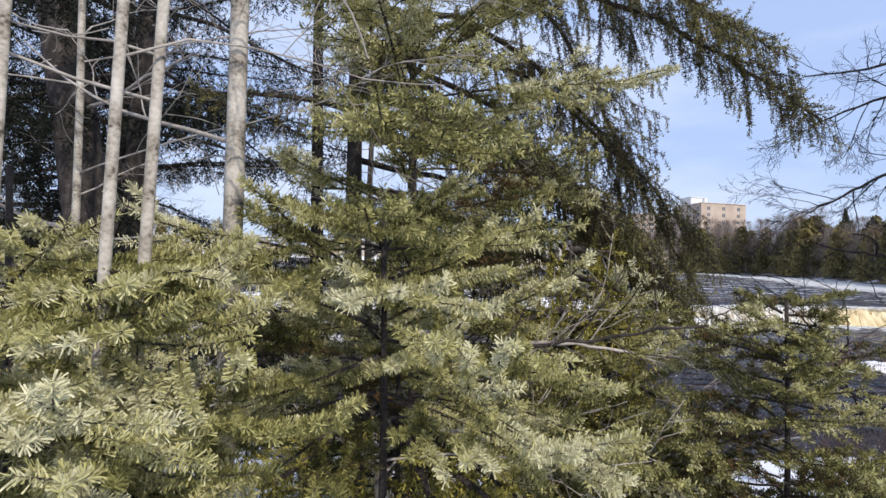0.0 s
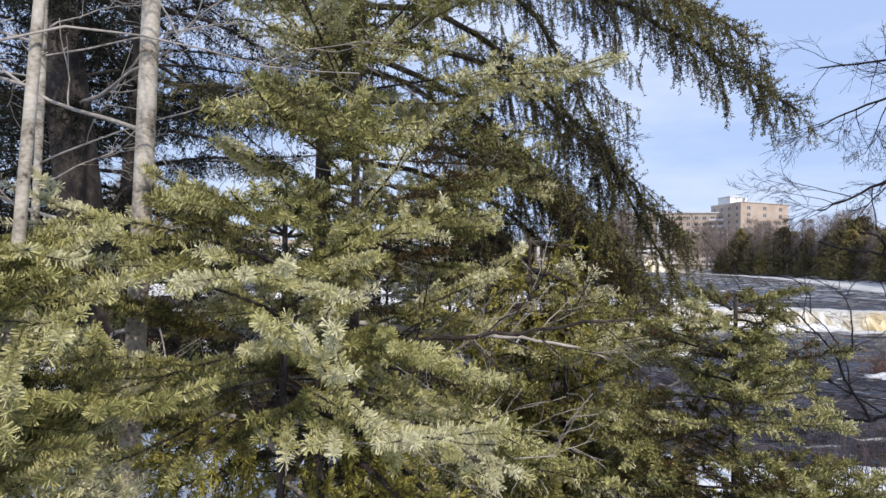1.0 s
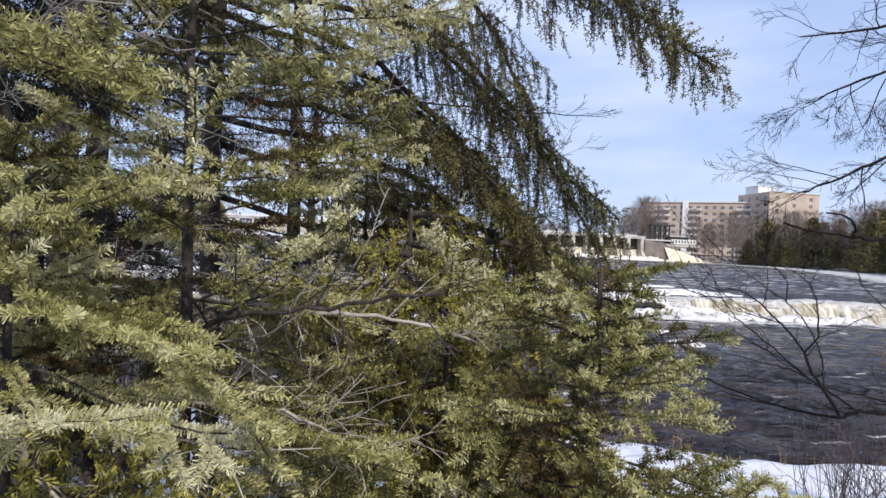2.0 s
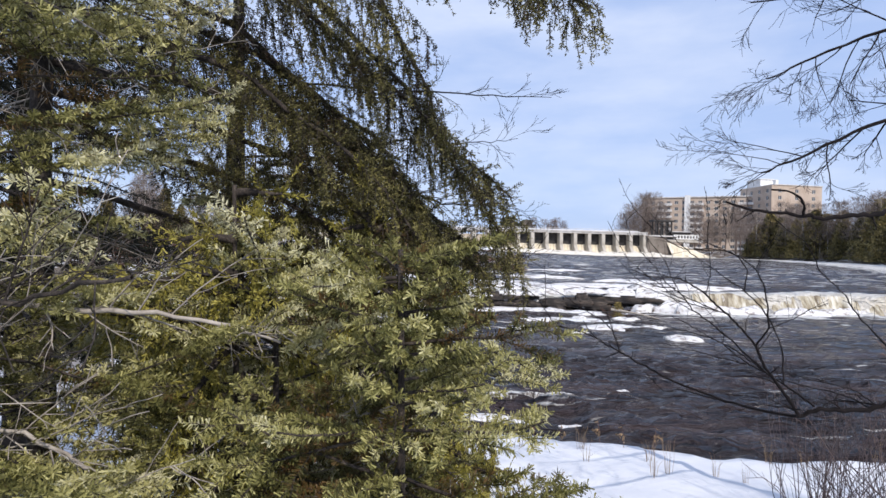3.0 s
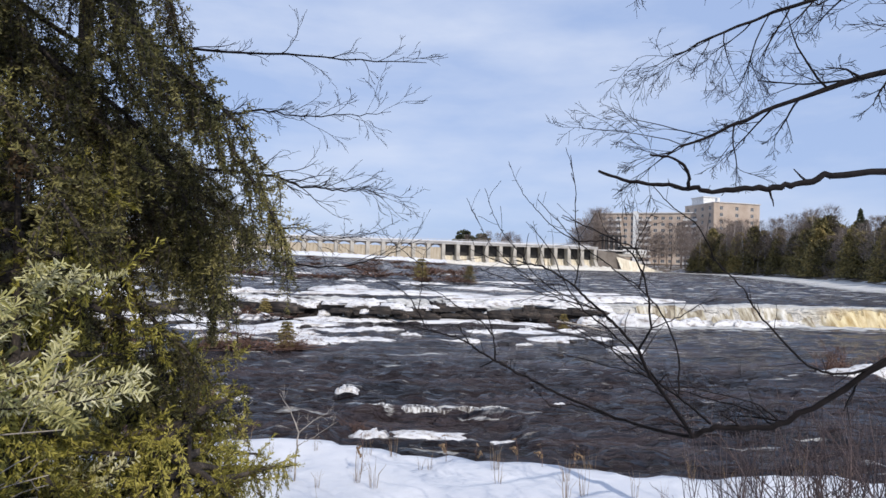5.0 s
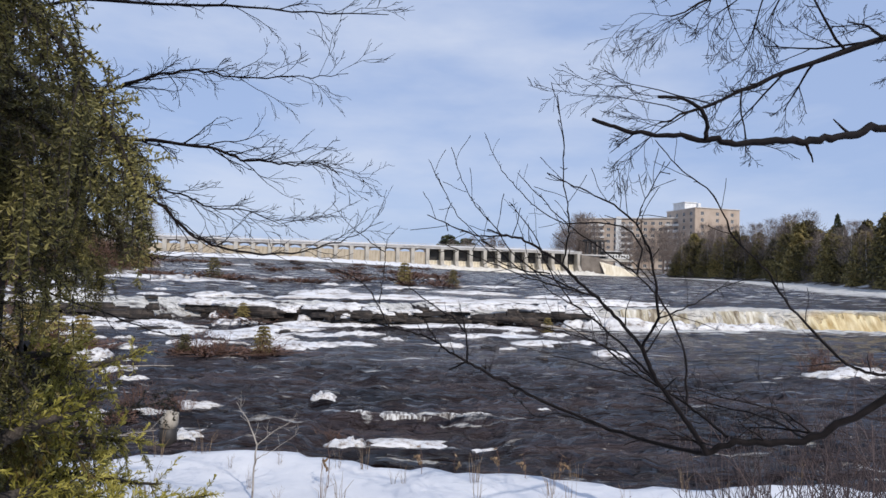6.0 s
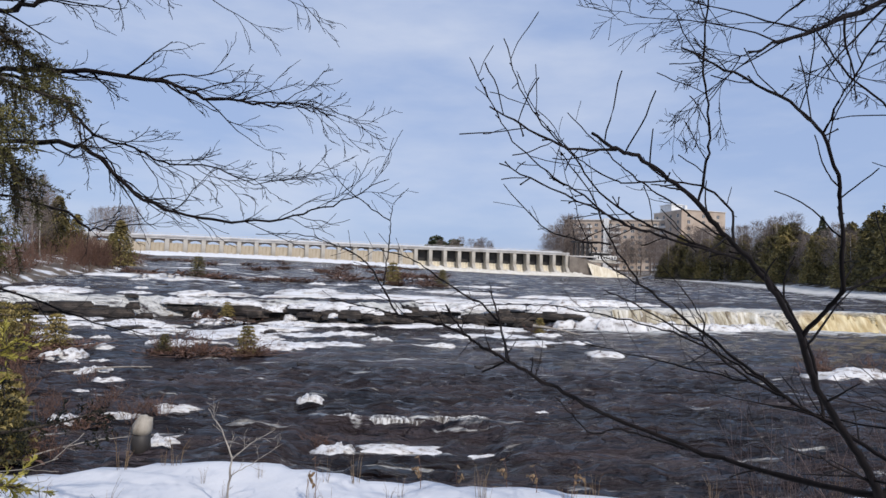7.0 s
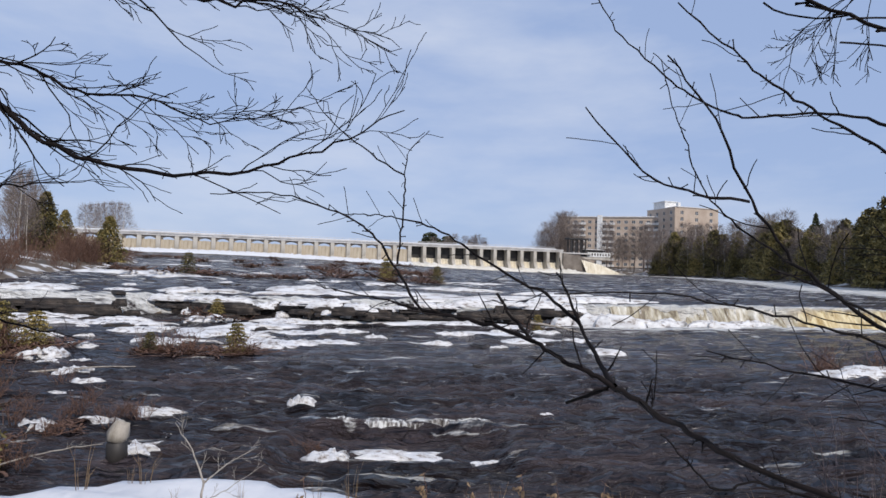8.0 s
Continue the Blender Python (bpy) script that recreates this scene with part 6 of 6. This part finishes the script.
hardwood("bare_tree", -3.3, 1.7, 7.0, 0.08, 402, "bare dark hardwood tree with fine drooping twigs", (
    (((-3.3, 1.7, 4.0), (-2.5, 1.1, 4.0), (-1.86, 0.75, 3.92), (-1.5, 0.75, 3.89), (-1.34, 0.75, 3.83), (-1.14, 0.75, 3.81), (-0.96, 0.75, 3.83), (-0.82, 0.74, 3.78)), 0.013, 0.0016, 30, 0.27, 2, 0.01),
    (((-2.5, 1.1, 4.0), (-2.2, 0.95, 3.95), (-1.93, 0.9, 3.8), (-1.84, 0.9, 3.69), (-1.66, 0.9, 3.65), (-1.56, 0.9, 3.59), (-1.35, 0.9, 3.59), (-1.17, 0.9, 3.51), (-0.98, 0.9, 3.56)), 0.008, 0.0015, 26, 0.24, 2, 0.01),
    (((-3.3, 1.7, 3.7), (-2.5, 1.1, 3.7), (-1.88, 0.8, 3.64), (-1.77, 0.8, 3.61), (-1.65, 0.8, 3.48), (-1.52, 0.82, 3.39), (-1.23, 0.8, 3.34), (-0.98, 0.8, 3.38), (-0.78, 0.75, 3.44), (-0.6, 0.7, 3.53)), 0.012, 0.0016, 30, 0.26, 1, 0.03),
    (((-3.3, 1.7, 3.4), (-2.5, 1.2, 3.5), (-2.0, 1.0, 3.39), (-1.88, 1.0, 3.3), (-1.78, 1.0, 3.33), (-1.62, 1.0, 3.34)), 0.008, 0.0016, 14, 0.22, 1, 0.02),
    (((-3.3, 1.7, 4.3), (-2.35, 0.75, 4.16), (-2.09, 0.75, 4.13), (-1.96, 0.75, 4.19), (-1.79, 0.75, 4.25), (-1.59, 0.75, 4.29), (-1.35, 0.75, 4.25), (-1.05, 0.75, 4.27), (-0.81, 0.75, 4.3)), 0.012, 0.0016, 30, 0.27, 2, 0.01),
    (((-3.3, 1.7, 4.9), (-2.5, 1.1, 4.8), (-1.7, 0.8, 4.65), (-1.1, 0.7, 4.6), (-0.6, 0.6, 4.55)), 0.012, 0.002, 16, 0.26, 2, 0.0),
    (((-3.3, 1.7, 3.2), (-2.6, 1.6, 3.0), (-2.1, 1.5, 2.85), (-1.8, 1.45, 2.8)), 0.008, 0.002, 9, 0.26, 1, 0.0),
), spurs=10, along=0.85, bend=0.17, spread=0.36, kids=3)
hardwood("alder_sapling", 1.75, -0.5, 1.8, 0.025, 403, "bare dark alder sapling leaning over the snow bank", (
    (((1.75, -0.44, 3.3), (1.3, -0.37, 3.07), (1.12, -0.32, 2.9), (0.915, -0.264, 2.759), (0.798, -0.239, 2.738), (0.681, -0.215, 2.734), (0.599, -0.199, 2.687)), 0.013, 0.0105, 4, 0.2, 1, 0.03),
    (((0.599, -0.199, 2.687), (0.536, -0.228, 2.777), (0.462, -0.245, 2.864), (0.369, -0.287, 2.974), (0.321, -0.318, 3.062)), 0.0095, 0.0066, 4, 0.14, 0, 0.04),
    (((0.321, -0.318, 3.062), (0.237, -0.374, 3.139), (0.158, -0.414, 3.206), (0.076, -0.436, 3.27), (0.023, -0.449, 3.32), (-0.043, -0.47, 3.36), (-0.115, -0.493, 3.392), (-0.157, -0.512, 3.396), (-0.219, -0.569, 3.408)), 0.006, 0.0026, 9, 0.12, 0, 0.04),
    (((0.321, -0.318, 3.062), (0.325, -0.372, 3.113), (0.332, -0.419, 3.165)), 0.005, 0.0045, 1, 0.1, 0, 0.04),
    (((0.332, -0.419, 3.165), (0.31, -0.441, 3.279), (0.285, -0.467, 3.356), (0.224, -0.504, 3.447), (0.156, -0.513, 3.494), (0.052, -0.512, 3.542), (-0.044, -0.511, 3.583)), 0.0042, 0.0017, 12, 0.13, 0, 0.04),
    (((0.224, -0.504, 3.447), (0.234, -0.533, 3.506), (0.251, -0.552, 3.547), (0.27, -0.583, 3.613)), 0.0022, 0.0012, 5, 0.12, 0, 0.05),
    (((0.332, -0.419, 3.165), (0.423, -0.426, 3.201), (0.514, -0.416, 3.258), (0.611, -0.401, 3.289)), 0.0028, 0.0012, 7, 0.13, 0, 0.05),
    (((-0.157, -0.512, 3.396), (-0.239, -0.514, 3.392), (-0.335, -0.545, 3.424), (-0.387, -0.564, 3.445)), 0.0026, 0.0012, 6, 0.1, 0, 0.05),
    (((0.023, -0.449, 3.32), (0.038, -0.453, 3.397), (0.038, -0.464, 3.467), (0.014, -0.474, 3.548), (0.003, -0.513, 3.69), (-0.027, -0.549, 3.799)), 0.0026, 0.0012, 9, 0.12, 0, 0.03),
    (((0.118, -0.359, 3.233), (0.054, -0.335, 3.26), (-0.037, -0.298, 3.302), (-0.107, -0.274, 3.36), (-0.149, -0.253, 3.435), (-0.223, -0.233, 3.512), (-0.267, -0.195, 3.604), (-0.309, -0.201, 3.718)), 0.0028, 0.0012, 9, 0.11, 0, 0.04),
    (((-0.009, -0.305, 3.273), (-0.076, -0.277, 3.301), (-0.133, -0.258, 3.353), (-0.203, -0.22, 3.407), (-0.279, -0.189, 3.479), (-0.343, -0.176, 3.597), (-0.385, -0.184, 3.676)), 0.0024, 0.0011, 8, 0.11, 0, 0.04),
    (((0.158, -0.365, 3.22), (0.035, -0.35, 3.252), (-0.071, -0.371, 3.276), (-0.132, -0.388, 3.301), (-0.275, -0.426, 3.348), (-0.351, -0.452, 3.376)), 0.003, 0.0012, 8, 0.1, 0, 0.05),
    (((0.694, -0.162, 2.733), (0.669, -0.073, 2.767), (0.636, 0.017, 2.803), (0.568, 0.078, 2.851), (0.489, 0.126, 2.89), (0.423, 0.132, 2.94), (0.361, 0.144, 2.993), (0.291, 0.165, 3.027), (0.187, 0.207, 3.097), (0.095, 0.236, 3.136)), 0.0058, 0.0018, 10, 0.14, 0, 0.05),
    (((0.361, 0.144, 2.993), (0.366, 0.137, 3.05), (0.326, 0.159, 3.123), (0.257, 0.187, 3.216)), 0.0026, 0.0012, 6, 0.12, 0, 0.05),
    (((0.488, 0.126, 2.886), (0.358, 0.231, 2.903), (0.192, 0.347, 2.933), (0.086, 0.431, 2.951)), 0.0034, 0.0014, 7, 0.13, 0, 0.05),
    (((1.3, -0.37, 3.07), (1.2, -0.35, 3.0), (1.1, -0.323, 2.99), (1.029, -0.292, 3.009), (0.914, -0.252, 3.142), (0.843, -0.234, 3.229), (0.799, -0.228, 3.315), (0.682, -0.22, 3.425), (0.593, -0.245, 3.584), (0.477, -0.255, 3.651), (0.371, -0.285, 3.748)), 0.006, 0.0016, 12, 0.16, 0, 0.05),
    (((0.95, -0.222, 2.773), (0.904, -0.17, 2.82), (0.804, -0.149, 2.846), (0.714, -0.083, 2.853), (0.617, -0.014, 2.879)), 0.0034, 0.0014, 8, 0.13, 0, 0.05),
    (((0.636, 0.017, 2.803), (0.69, 0.14, 3.0), (0.64, 0.24, 3.18), (0.548, 0.3, 3.299), (0.421, 0.34, 3.391), (0.367, 0.37, 3.443), (0.276, 0.4, 3.501), (0.218, 0.43, 3.564), (0.157, 0.46, 3.636), (0.043, 0.5, 3.766)), 0.0045, 0.0018, 8, 0.14, 0, 0.05),
    (((0.599, -0.199, 2.687), (0.53, 0.0, 2.65), (0.42, 0.22, 2.64), (0.192, 0.43, 2.697), (0.034, 0.38, 2.78), (-0.102, 0.3, 2.854), (-0.197, 0.24, 2.909), (-0.241, 0.26, 2.933), (-0.283, 0.3, 2.948), (-0.319, 0.36, 2.972), (-0.342, 0.42, 2.999), (-0.38, 0.46, 3.063)), 0.0085, 0.003, 12, 0.1, 0, 0.05),
    (((-0.21, 0.24, 2.905), (-0.236, 0.27, 2.886), (-0.268, 0.3, 2.864)), 0.004, 0.003, 0, 0.1, 0, 0),
    (((-0.197, 0.24, 2.911), (-0.187, 0.35, 2.936), (-0.18, 0.48, 2.991), (-0.204, 0.56, 3.09), (-0.213, 0.58, 3.114)), 0.0055, 0.0018, 6, 0.1, 0, 0.05),
    (((-0.319, 0.36, 2.972), (-0.392, 0.45, 2.997), (-0.475, 0.5, 3.007), (-0.551, 0.55, 3.017), (-0.601, 0.62, 3.105), (-0.663, 0.68, 3.19), (-0.702, 0.7, 3.224), (-0.813, 0.75, 3.277), (-0.961, 0.8, 3.312), (-1.143, 0.85, 3.306)), 0.005, 0.0014, 16, 0.11, 0, 0.04),
    (((-0.551, 0.55, 3.017), (-0.618, 0.58, 3.034), (-0.744, 0.62, 3.052), (-0.804, 0.65, 3.063)), 0.003, 0.0013, 4, 0.08, 0, 0.05),
    (((-0.604, 0.64, 3.119), (-0.598, 0.72, 3.225), (-0.592, 0.78, 3.316), (-0.594, 0.83, 3.38), (-0.587, 0.85, 3.454), (-0.525, 0.88, 3.524)), 0.003, 0.0011, 5, 0.09, 0, 0.03),
    (((-0.594, 0.83, 3.38), (-0.724, 0.88, 3.464), (-0.829, 0.9, 3.552), (-0.9, 0.92, 3.648)), 0.0025, 0.0011, 5, 0.08, 0, 0.02),
    (((-0.18, 0.48, 2.991), (-0.228, 0.6, 3.058), (-0.296, 0.65, 3.088), (-0.415, 0.72, 3.171), (-0.506, 0.76, 3.228), (-0.616, 0.8, 3.254), (-0.689, 0.83, 3.262), (-0.771, 0.85, 3.264)), 0.0042, 0.0012, 9, 0.13, 0, 0.06),
    (((-0.102, 0.3, 2.854), (-0.082, 0.32, 2.876), (-0.062, 0.36, 2.96)), 0.0018, 0.0011, 2, 0.05, 0, 0.05),
    (((0.42, 0.22, 2.64), (0.365, 0.5, 2.607), (0.253, 0.52, 2.636), (0.157, 0.5, 2.61), (0.088, 0.5, 2.681), (0.019, 0.5, 2.746)), 0.0045, 0.0018, 3, 0.1, 0, 0),
    (((0.548, 0.3, 3.299), (0.62, 0.42, 3.42), (0.606, 0.55, 3.522), (0.464, 0.6, 3.553), (0.328, 0.65, 3.542), (0.283, 0.68, 3.561), (0.192, 0.72, 3.622), (0.124, 0.75, 3.689), (0.026, 0.8, 3.811), (-0.037, 0.82, 3.926), (-0.081, 0.85, 4.042)), 0.0045, 0.0014, 7, 0.12, 0, 0.05),
    (((0.31, 0.46, 3.15), (0.193, 0.44, 3.207), (0.148, 0.5, 3.273), (0.117, 0.52, 3.331), (0.088, 0.55, 3.46), (0.059, 0.55, 3.529), (0.033, 0.56, 3.651)), 0.0026, 0.0011, 5, 0.08, 0, 0.05),
    (((0.568, 0.078, 2.851), (0.53, 0.25, 2.93), (0.47, 0.46, 3.04), (0.31, 0.46, 3.15), (0.2, 0.46, 3.29), (0.12, 0.46, 3.48), (0.0, 0.46, 3.62)), 0.006, 0.0018, 8, 0.15, 0, 0.05),
    (((0.2, 0.46, 3.29), (0.08, 0.46, 3.3), (-0.05, 0.46, 3.34), (-0.19, 0.46, 3.49)), 0.004, 0.0015, 5, 0.15, 0, 0.05),
    (((0.568, 0.078, 2.851), (0.5, 0.24, 2.93), (0.38, 0.36, 3.0), (0.19, 0.36, 3.04), (-0.04, 0.36, 3.08), (-0.28, 0.36, 3.07)), 0.004, 0.0014, 8, 0.14, 0, 0.05),
    (((0.915, -0.264, 2.759), (1.0, 0.1, 2.74), (0.9, 0.5, 2.72), (0.75, 0.85, 2.7)), 0.005, 0.0016, 6, 0.22, 1, 0.1),
), spurs=16)


# ---- bank shrubs, dead sapling, stump, grass ----
bank_shrubs = [shrub("bank_shrub", 1.15, 26, 500 + k, TWIG_PURPLE, "bare purple-brown shrub stems in the snow", levels=1, radius=0.0058, thin=0.0015, kids=3, lean=0.6) for k in range(2)]
for k, (x, y, s) in enumerate(((2.0, 1.0, 1.0), (2.5, 1.3, 0.95), (1.6, 1.4, 0.8), (3.0, 1.0, 1.1), (2.3, 0.5, 0.9), (3.4, 1.7, 0.9), (2.9, 2.2, 0.8), (2.1, 1.9, 0.8), (1.8, 0.6, 0.8))):
    ob = bank_shrubs[k] if k < 2 else copy_thing(bank_shrubs[k % 2], Matrix())
    ob.matrix_world = Matrix.Translation((x, y, ground_z(x, y))) @ Matrix.Rotation(k * 1.3, 4, "Z") @ Matrix.Diagonal((s, s, 1.3 * s, 1))
    ob["group"] = "shrubs on the snow bank"
tb = Tubes()
rs = np.random.RandomState(520)
limb(tb, rs, ((0, 0, -0.1), (0.0, 0.0, 0.3), (0.02, 0.0, 0.5)), 0.0095, 0.0075, 2, 0.1, 0)
limb(tb, rs, ((0.02, 0, 0.48), (-0.08, 0.05, 0.68), (-0.2, 0.06, 0.85)), 0.0062, 0.002, 4, 0.15, 1)
limb(tb, rs, ((0.02, 0, 0.48), (0.15, 0.02, 0.6), (0.33, 0.05, 0.7)), 0.0055, 0.002, 4, 0.15, 1)
limb(tb, rs, ((0.01, 0, 0.35), (0.16, 0.0, 0.44), (0.4, 0.02, 0.6)), 0.0042, 0.0014, 4, 0.12, 1)
deadling = tb.ob("dead_sapling", TWIG_GREY)
deadling.location = (-1.85, 2.95, ground_z(-1.85, 2.95))
tagged(deadling, "small forked grey dead sapling at the snow brink", "sapling")

stump = new("log_stump")
stump.location = (-4.95, 8.25, 0.16)
stump.rotation_euler, stump.scale = (0.0, 0.0, 0.1), (0.8, 0.8, 0.85)
tb = Tubes()
tb.add([(-0.03, 0.0, 0.12), (-0.01, 0.02, 0.24), (0.03, 0.05, 0.36), (0.05, 0.07, 0.44), (0.055, 0.08, 0.47)], [0.19, 0.2, 0.17, 0.12, 0.05], 18)
tb.ob("log", WOOD, stump)
cut = Tubes()
cut.add([(0.0, 0.0, -0.3), (0.0, -0.01, -0.05), (-0.01, 0.0, 0.1), (-0.02, 0.01, 0.16)], [0.2, 0.19, 0.18, 0.1], 18)
cut.ob("charred_base", DARK, stump)
for ob in stump.children:
    for v in ob.data.vertices:
        n_ = 1 + 0.16 * fbm(v.co.x * 9, v.co.y * 9, v.co.z * 5)
        v.co.x, v.co.z = v.co.x * n_, v.co.z * (1 + 0.5 * (n_ - 1))
tagged(stump, "weathered log stump with a dark wet end in the shallows", "log")

# fallen grey branch in the shallows, and drift sticks on the ice
for k, (a, b, r, nm) in enumerate((((-6.3, 7.6, 0.1), (-5.2, 8.3, 0.2), 0.014, "fallen_branch"), ((6.2, 27.9, 0.4), (8.6, 27.2, 0.05), 0.09, "drift_log"), ((-10.4, 14.6, 0.02), (-8.0, 15.3, 0.1), 0.03, "fallen_branch"))):
    tb = Tubes()
    a, b = np.array(a), np.array(b)
    limb(tb, np.random.RandomState(540 + k), (np.zeros(3), (b - a) * 0.5 + (0, 0, 0.06), b - a), r, r * 0.4, 5, 0.3, 1)
    ob = tb.ob(nm, TWIG_GREY)
    ob.location = a
    tagged(ob, "grey weathered branch lying in the shallows", "branch")
# a bare stick leaning out of the snow
tb = Tubes()
limb(tb, np.random.RandomState(550), ((0, 0, 0), (0.35, 0.2, 0.22), (0.8, 0.35, 0.5)), 0.008, 0.003, 4, 0.15, 1)
ob = tb.ob("leaning_stick", TWIG_GREY)
ob.location = (-1.35, -0.35, ground_z(-1.35, -0.35) + 0.1)
tagged(ob, "pale dead stick leaning out of the snow", "stick")

# tufts of dry grass and seedling stems along the brink
rs = np.random.RandomState(560)
tuft_bases = []
for k in range(3):
    tb = Tubes()
    for j in range(9):
        a = rs.uniform(0, 6.28)
        hh = rs.uniform(0.12, 0.34)
        tb.add([(0.03 * math.cos(a), 0.03 * math.sin(a), -0.03), (0.05 * math.cos(a), 0.05 * math.sin(a), hh * 0.6), (0.12 * math.cos(a) * rs.rand(), 0.12 * math.sin(a), hh)], [0.0022, 0.0018, 0.0008], 3, cap=False)
    tuft_bases.append(tb.ob("grass_tuft", DRY_LEAF))
for k in range(34):
    x = rs.uniform(-4.2, 4.0)
    y = bank_edge(x) - abs(rs.normal(0, 0.8)) - 0.02
    if k > 24:
        x, y = rs.uniform(-2.6, 1.5), bank_edge(0) - rs.uniform(0.0, 1.2)
    ob = tuft_bases[k] if k < 3 else copy_thing(tuft_bases[k % 3], Matrix())
    s = rs.uniform(0.5, 1.2)
    ob.matrix_world = Matrix.Translation((x, y, ground_z(x, y))) @ Matrix.Rotation(rs.uniform(0, 6.28), 4, "Z") @ Matrix.Diagonal((s, s, s, 1))
    tagged(ob, "thin tuft of dry tan grass poking through snow", "grass", "dry grass along the snow brink")
# a sprig with withered leaves
sprig = new("leafy_sprig")
sprig.location = (-1.25, 3.3, ground_z(-1.25, 3.3))
tb = Tubes()
limb(tb, rs, ((0, 0, -0.05), (0.02, 0, 0.2), (-0.01, 0.02, 0.42)), 0.004, 0.002, 5, 0.1, 0)
tb.ob("stem", TWIG_RED, sprig)
for k in range(9):
    bm = bmesh.new()
    ring = [(0, 0, 0), (0.014, 0.006, 0.02), (0.012, 0.0, 0.045), (0, -0.006, 0.065), (-0.012, 0.0, 0.045), (-0.014, 0.006, 0.02)]
    vs = [bm.verts.new(v) for v in ring]
    vt = [bm.verts.new((x, y + 0.0015, z)) for x, y, z in ring]
    bm.faces.new(vs)
    bm.faces.new(vt[::-1])
    for j in range(6):
        bm.faces.new((vs[j], vt[j], vt[(j + 1) % 6], vs[(j + 1) % 6]))
    lf = part("leaf", bm, DRY_LEAF, sprig)
    lf.matrix_local = pose(rs.uniform(-0.07, 0.07), rs.uniform(-0.05, 0.05), rs.uniform(0.18, 0.42), rs.uniform(120, 230), rs.uniform(-40, 40), rs.uniform(0, 360))
tagged(sprig, "small sprig with withered tan leaves at the brink", "sprig", "withered weeds at the brink")
for k in range(5):
    x = -0.3 + 0.36 * k + rs.uniform(-0.08, 0.08)
    y = bank_edge(x) + rs.uniform(-0.5, 0.05)
    copy_thing(sprig, Matrix.Translation((x, y, ground_z(x, y) - 0.03)) @ Matrix.Rotation(rs.uniform(0, 6.28), 4, "Z") @ Matrix.Diagonal((1, 1, rs.uniform(0.6, 1.1), 1)))
